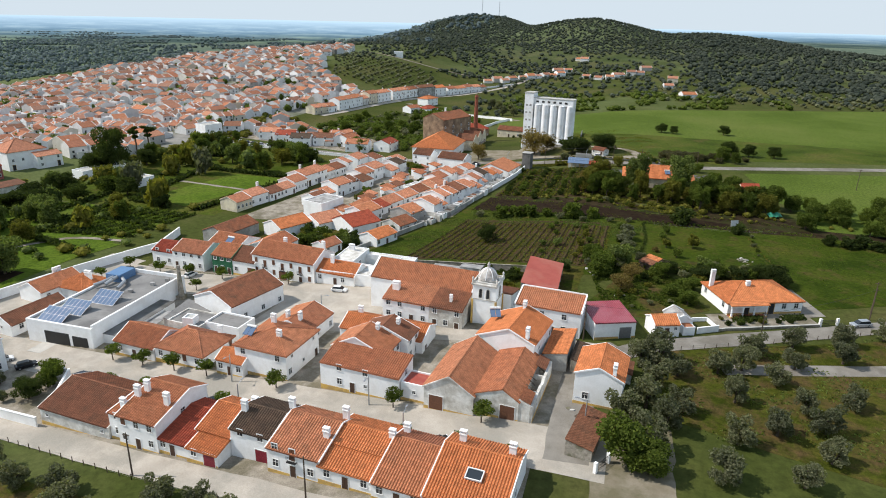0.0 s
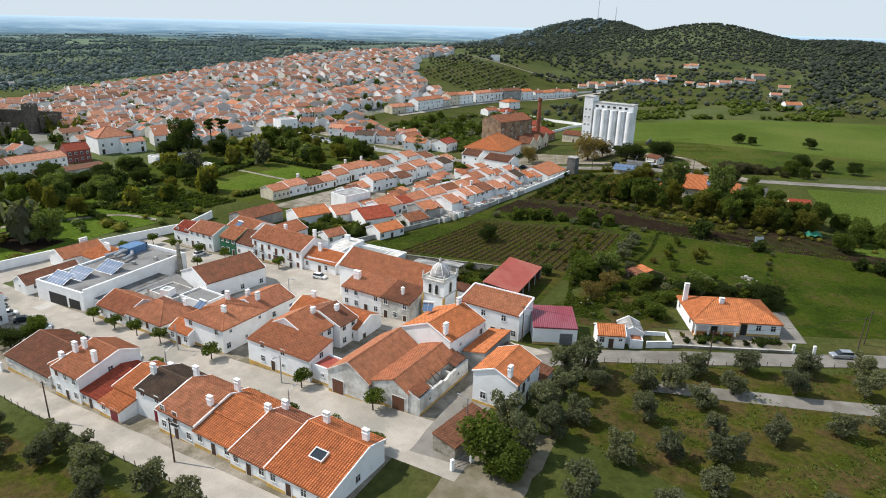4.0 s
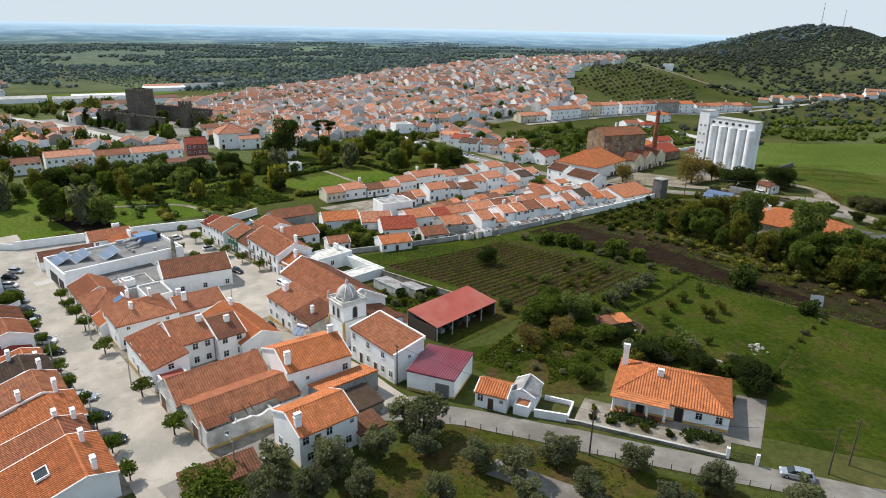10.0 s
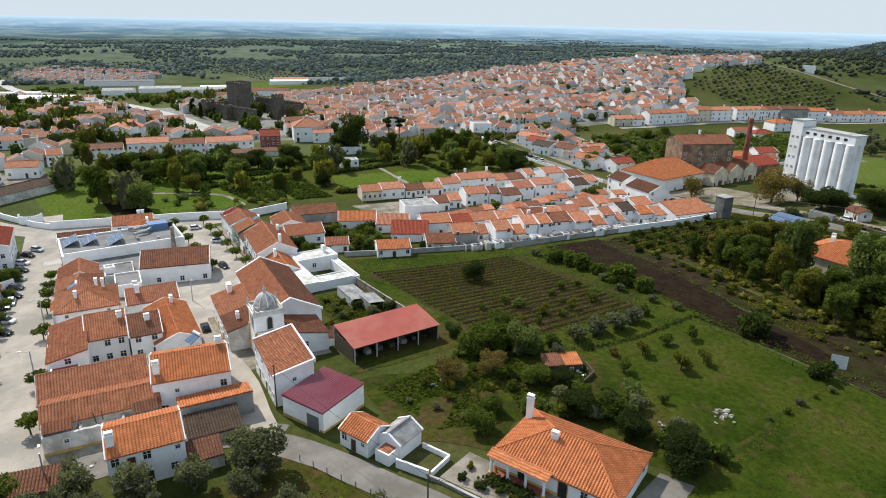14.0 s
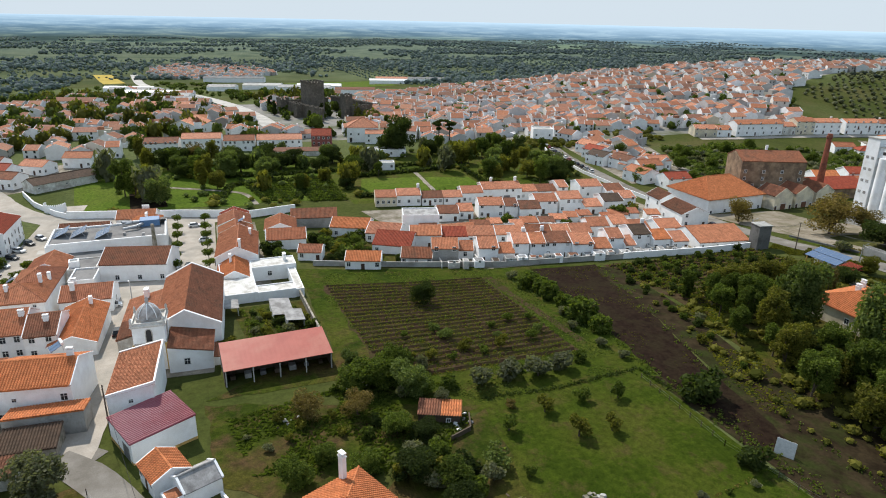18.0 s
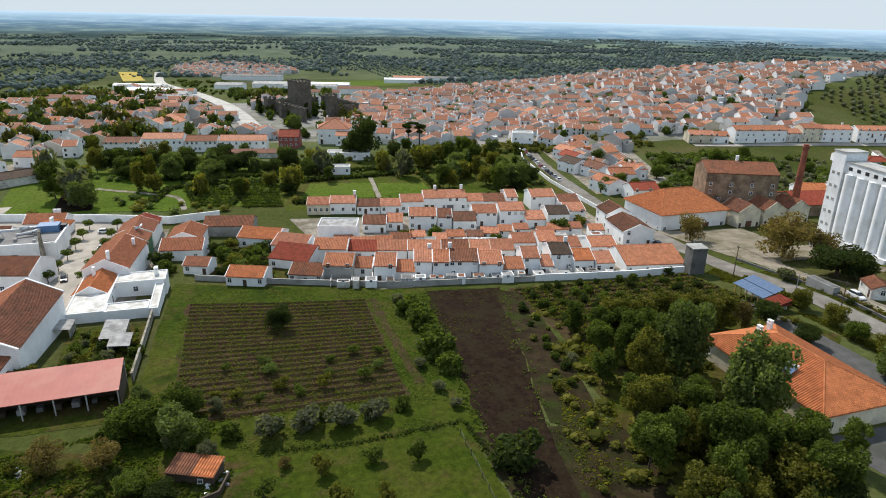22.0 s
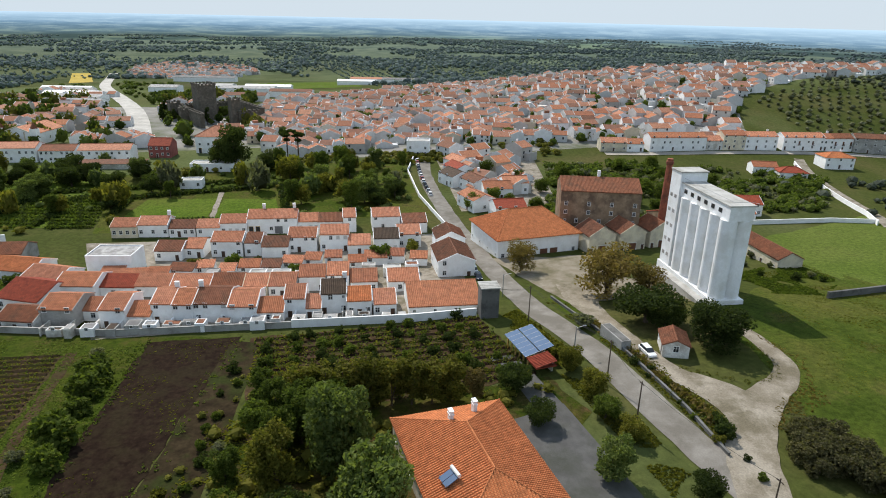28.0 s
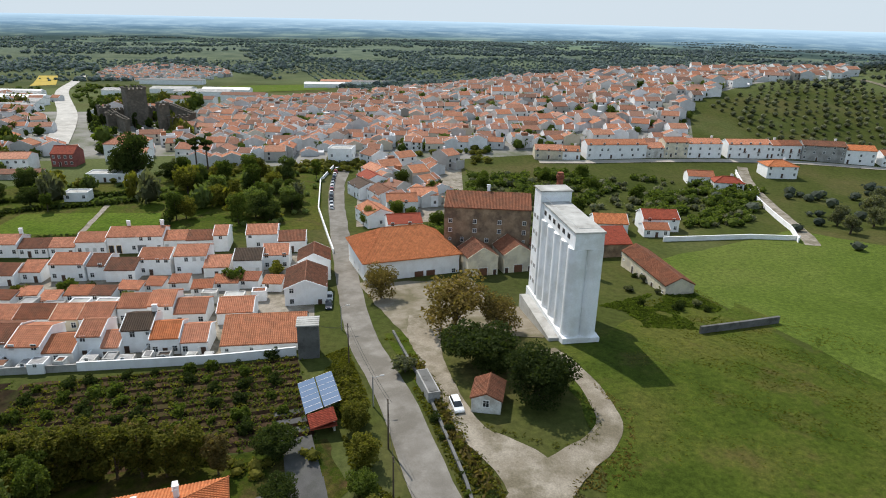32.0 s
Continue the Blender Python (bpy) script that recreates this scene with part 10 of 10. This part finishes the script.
house("white house with orange gabled roof behind the silo", -119, 417, 12.0, 5.0, 5.0, 70, 6.6, 4.4, 4.4, TILE_NEW, WHITE, {"f": "W.W"}, "", True)
for _x, _y, _w, _a, _t in ((-150, 337.5, 13, 10, TILE), (-176, 347, 12, 12, TILE_OLD), (-188, 341, 12, 14, TILE_DARK), (-163, 351, 12, 80, TILE), (-201, 347, 12, 12, TILE_RED), (-215, 352, 13, 14, TILE_PALE), (-170, 362, 11, 80, TILE_PALE), (-136, 345, 12, 85, TILE_RED)):
    house("white house with clay roof beside the road into town", _x, _y, _w, 5.0, 5.0, _a, 7.0, 5.0, 5.0, _t, WHITE, {"f": "W.DW/W.W.", "l": "W", "r": "W"}, "", False, ribs=False)
wall_line("road_wall", ((-120, 318), (-170, 319.5), (-215, 326), (-248, 338)), 1.4, 0.3, WHITE, "white wall between the road and the park")
# low wall and hedge between road and rail path
wall_line("kerb_wall", ((-52, 321.6), (-20, 320.4), (4, 319.2), (16, 317.6)), 0.6, 0.35, DARK_RENDER, "low dark stone wall along the road verge", cap=DARK_RENDER)
for _x, _y, _s, _k in ((0.2, 293.5, 0.55, 3), (15.4, 298.0, 0.62, 1), (2.0, 304.6, 0.55, 0), (-14.4, 306.5, 0.5, 2), (-10.9, 293.8, 0.6, 3), (22.6, 308.4, 0.5, 3), (8.0, 305.5, 0.45, 2), (-5.0, 306.5, 0.5, 2)):
    plant((OAKS[0], BRIGHT[1], OAKS[2], DARKS[1])[_k], _x, _y, _s, TR)
plant(SHRUBS[3], -30.9, 319.0, 1.5, TR, label="round pale-flowered bush by the road")
for _k in range(9):
    plant(SHRUBS[2], -33 + 2.2 * _k, 307.2 + 0.2 * TR.uniform(-1, 1), 1.0, TR, label="yellow-green hedge bush by the garden shelter")
for _k in range(14):
    plant(SHRUBS[(1, 3)[_k % 2]], TR.uniform(-72, -40), TR.uniform(384, 398), TR.uniform(0.5, 0.9), TR)
for _x, _y, _s in ((16.7, 417.1, 1.0), (24, 415, 0.8), (52.8, 421.9, 1.0), (48, 352, 1.3), (58, 355, 1.1), (70, 356, 1.0)):
    plant(DARKS[0], _x, _y, _s * 0.7, TR, label="lone dark round tree in the crop field")
for _x, _y, _s in ((-100, 503, 0.9), (-109, 530, 0.9), (-95, 515, 0.8), (-118, 545, 0.9), (-90, 498, 0.7)):
    plant(OLIVES[1], _x, _y, _s * 1.8, TR)

for _k in range(15):
    _x, _y = -101 + _rng.uniform(-5, 3) + 0.1 * (_k * 6), 214 + 6.0 * _k
    mono_house("low white outhouse with a clay roof in the back gardens", _x, _y, _rng.uniform(4.5, 7), _rng.uniform(3.5, 5), RW + _rng.uniform(-6, 6), 2.6, 3.4, _rng.choice((TILE_PALE, TILE_OLD, TILE_PALE, TILE)), WHITE, {"f": "W."}, "", name="outhouse", category="outhouse")

mono_house("long low shed with a broken clay roof by the trees", -1.4, 90.6, 10.6, 4.2, 80, 2.2, 3.0, TILE_OLD, RUBBLE, None, "", name="ruined_shed", category="shed")


def post_fence(line, label, h=1.1, step=2.6):
    """Thin posts with two wires."""
    a0 = Vector(line[0])
    e = thing("wire_fence", a0.x, a0.y, 0, 0, label, "fence")
    for a, b in zip(line, line[1:]):
        a, b = Vector(a), Vector(b)
        n = max(1, int((b - a).length / step))
        last = None
        for k in range(n + 1):
            p = a.lerp(b, k / n)
            z = ground(p.x, p.y)
            Shape().box(p.x - a0.x - 0.05, p.x - a0.x + 0.05, p.y - a0.y - 0.05, p.y - a0.y + 0.05, z - 0.4, z + h).ob("post", POLE_WOOD, e)
            if last is not None:
                w = Shape()
                for zz in (0.5, 0.95):
                    w.beam((last[0] - a0.x, last[1] - a0.y, last[2] + zz), (p.x - a0.x, p.y - a0.y, z + zz), 0.012, 3)
                w.ob("wire", STEEL, e)
            last = (p.x, p.y, z)
    return e


post_fence(((-112, 69.2), (-68, 64.4), (-30, 62.0), (2, 59.2)), "thin post and wire fence along the lower road")
post_fence(((10, 124.5), (29, 133.6), (62, 151.0), (90, 166)), "low post fence along the country road")
post_fence(((10, 215.2), (31, 214.8), (48, 218.6)), "thin stakes along the bare strip")

# ---- the village's west end ----
wall_line("park_wall", ((-158, 98), (-163, 93.5), (-178, 84.5), (-196, 77.5)), 1.9, 0.35, WHITE, "white wall where the street leaves the village")
house("two-storey white street house with many windows and a red roof", -129.6, 82.6, 18.8, 5.0, 5.4, -3, 9.2, 7.4, 7.6, TILE_RED, WHITE, {"b": "W.W.W.W.W.W/W.D.W.W.D.W", "l": "W.W/W.W", "r": "W.W/W.W"}, "", True, ((5.0, -1.5, 1.0),))


def crenellated_bay(cx, cy, r, h):
    """A round white wall bay with pointed merlons."""
    e = thing("crenellated_bay", cx, cy, ground(cx, cy), 0, "round white crenellated wall bay of the park", "wall")
    n = 18
    out = Shape()
    v, f = [], []
    for k in range(n + 1):
        a = radians(-120 + 200 * k / n)
        for rr in (r - 0.16, r + 0.16):
            for z in (-1.0, h):
                v.append((rr * math.cos(a), rr * math.sin(a), z))
    for k in range(n):
        q = 4 * k
        f += [(q, q + 1, q + 5, q + 4), (q + 2, q + 6, q + 7, q + 3), (q + 1, q + 3, q + 7, q + 5)]
    f += [(0, 2, 3, 1), (4 * n, 4 * n + 1, 4 * n + 3, 4 * n + 2)]
    out.add(v, f)
    out.ob("wall", WHITE, e)
    for k in range(n):
        a = -120 + 200 * (k + 0.5) / n
        m = pose(r * math.cos(radians(a)), r * math.sin(radians(a)), h + 0.003, 0, 0, a)
        s = Shape()
        s.box(-0.16, 0.16, -0.28, 0.28, 0, 0.45, m)
        p = [m @ Vector(q) for q in ((-0.16, -0.28, 0.45), (0.16, -0.28, 0.45), (0.16, 0.28, 0.45), (-0.16, 0.28, 0.45), (-0.16, 0, 0.72), (0.16, 0, 0.72))]
        s.add(p, [(0, 1, 5, 4), (2, 3, 4, 5), (0, 4, 3), (1, 2, 5)])
        s.ob("merlon", WHITE, e)


crenellated_bay(-170.4, 92.6, 3.6, 2.4)
house("long outbuilding with a dark weathered roof", -209, 89, 26.0, 4.6, 4.6, 126, 5.6, 3.6, 3.6, TILE_DARK, WHITE_OLD, {"f": "V..V..V"}, "", False, ribs=False, name="outbuilding", category="outbuilding")
for _x, _y, _w, _a, _t, _h in ((-214, 69, 12, 60, TILE_OLD, 4.6), (-228, 64, 11, 64, TILE_RED, 5.4), (-238, 76, 12, 60, TILE_PALE, 4.2), (-243, 58, 11, 66, TILE_OLD, 5.6), (-190, 54, 13, 62, TILE, 5.0), (-206, 46, 12, 62, TILE_OLD, 5.4), (-172, 64, 11, 60, TILE, 4.6), (-226, 40, 12, 65, TILE_PALE, 5.2), (-248, 92, 13, 75, TILE_PALE, 5.0)):
    house("white house with a clay roof at the village edge", _x, _y, _w, 4.6, 4.6, _a, _h + 2.0, _h, _h, _t, WHITE, {"f": "W.DW/W.W." if _h > 5 else "W.DW", "r": "W.W", "l": "W"}, "", False, ribs=False)

house("small yellow garden house with a red roof among trees", 46.5, 271.0, 7.0, 3.0, 3.0, 12, 4.6, 3.0, 3.0, TILE_RED, CREAM, {"f": "W.D.W"}, "", False)


def tarp_frame(x, y):
    e = thing("tarp_shelter", x, y, ground(x, y), 30, "green tarpaulin stretched over a low frame", "shelter")
    n = 8
    v = []
    for k in range(n + 1):
        u = -2.6 + 5.2 * k / n
        z = 1.5 - 0.35 * math.cos(k * 1.6)
        v += [(u, -1.6, z * 0.55), (u, 0, z + 0.35), (u, 1.6, z * 0.6)]
    f = []
    for k in range(n):
        f += [(3 * k, 3 * k + 3, 3 * k + 4, 3 * k + 1), (3 * k + 1, 3 * k + 4, 3 * k + 5, 3 * k + 2)]
    mesh_ob("tarpaulin", v, f, TARP, e)
    for sx in (-2.5, 2.5):
        for sy in (-1.5, 1.5):
            Shape().beam((sx, sy, -0.4), (sx, sy, 1.0), 0.05, 5).ob("post", POLE_WOOD, e)


TARP = plain("green_tarpaulin", (0.03, 0.22, 0.13), 0.6)
tarp_frame(50.5, 239.5)
for _x, _y, _s in ((66.8, 211.8, 1.5), (70.5, 213.5, 1.7), (75, 212, 1.4), (62, 213, 1.3), (80, 214, 1.5)):
    plant(SHRUBS[1], _x, _y, _s, TR, label="dark bush along the meadow edge")
for _x, _y, _h in ((91.0, 295.4, 9.0), (58.7, 160.7, 8.0)):
    pole(_x, _y, _h)
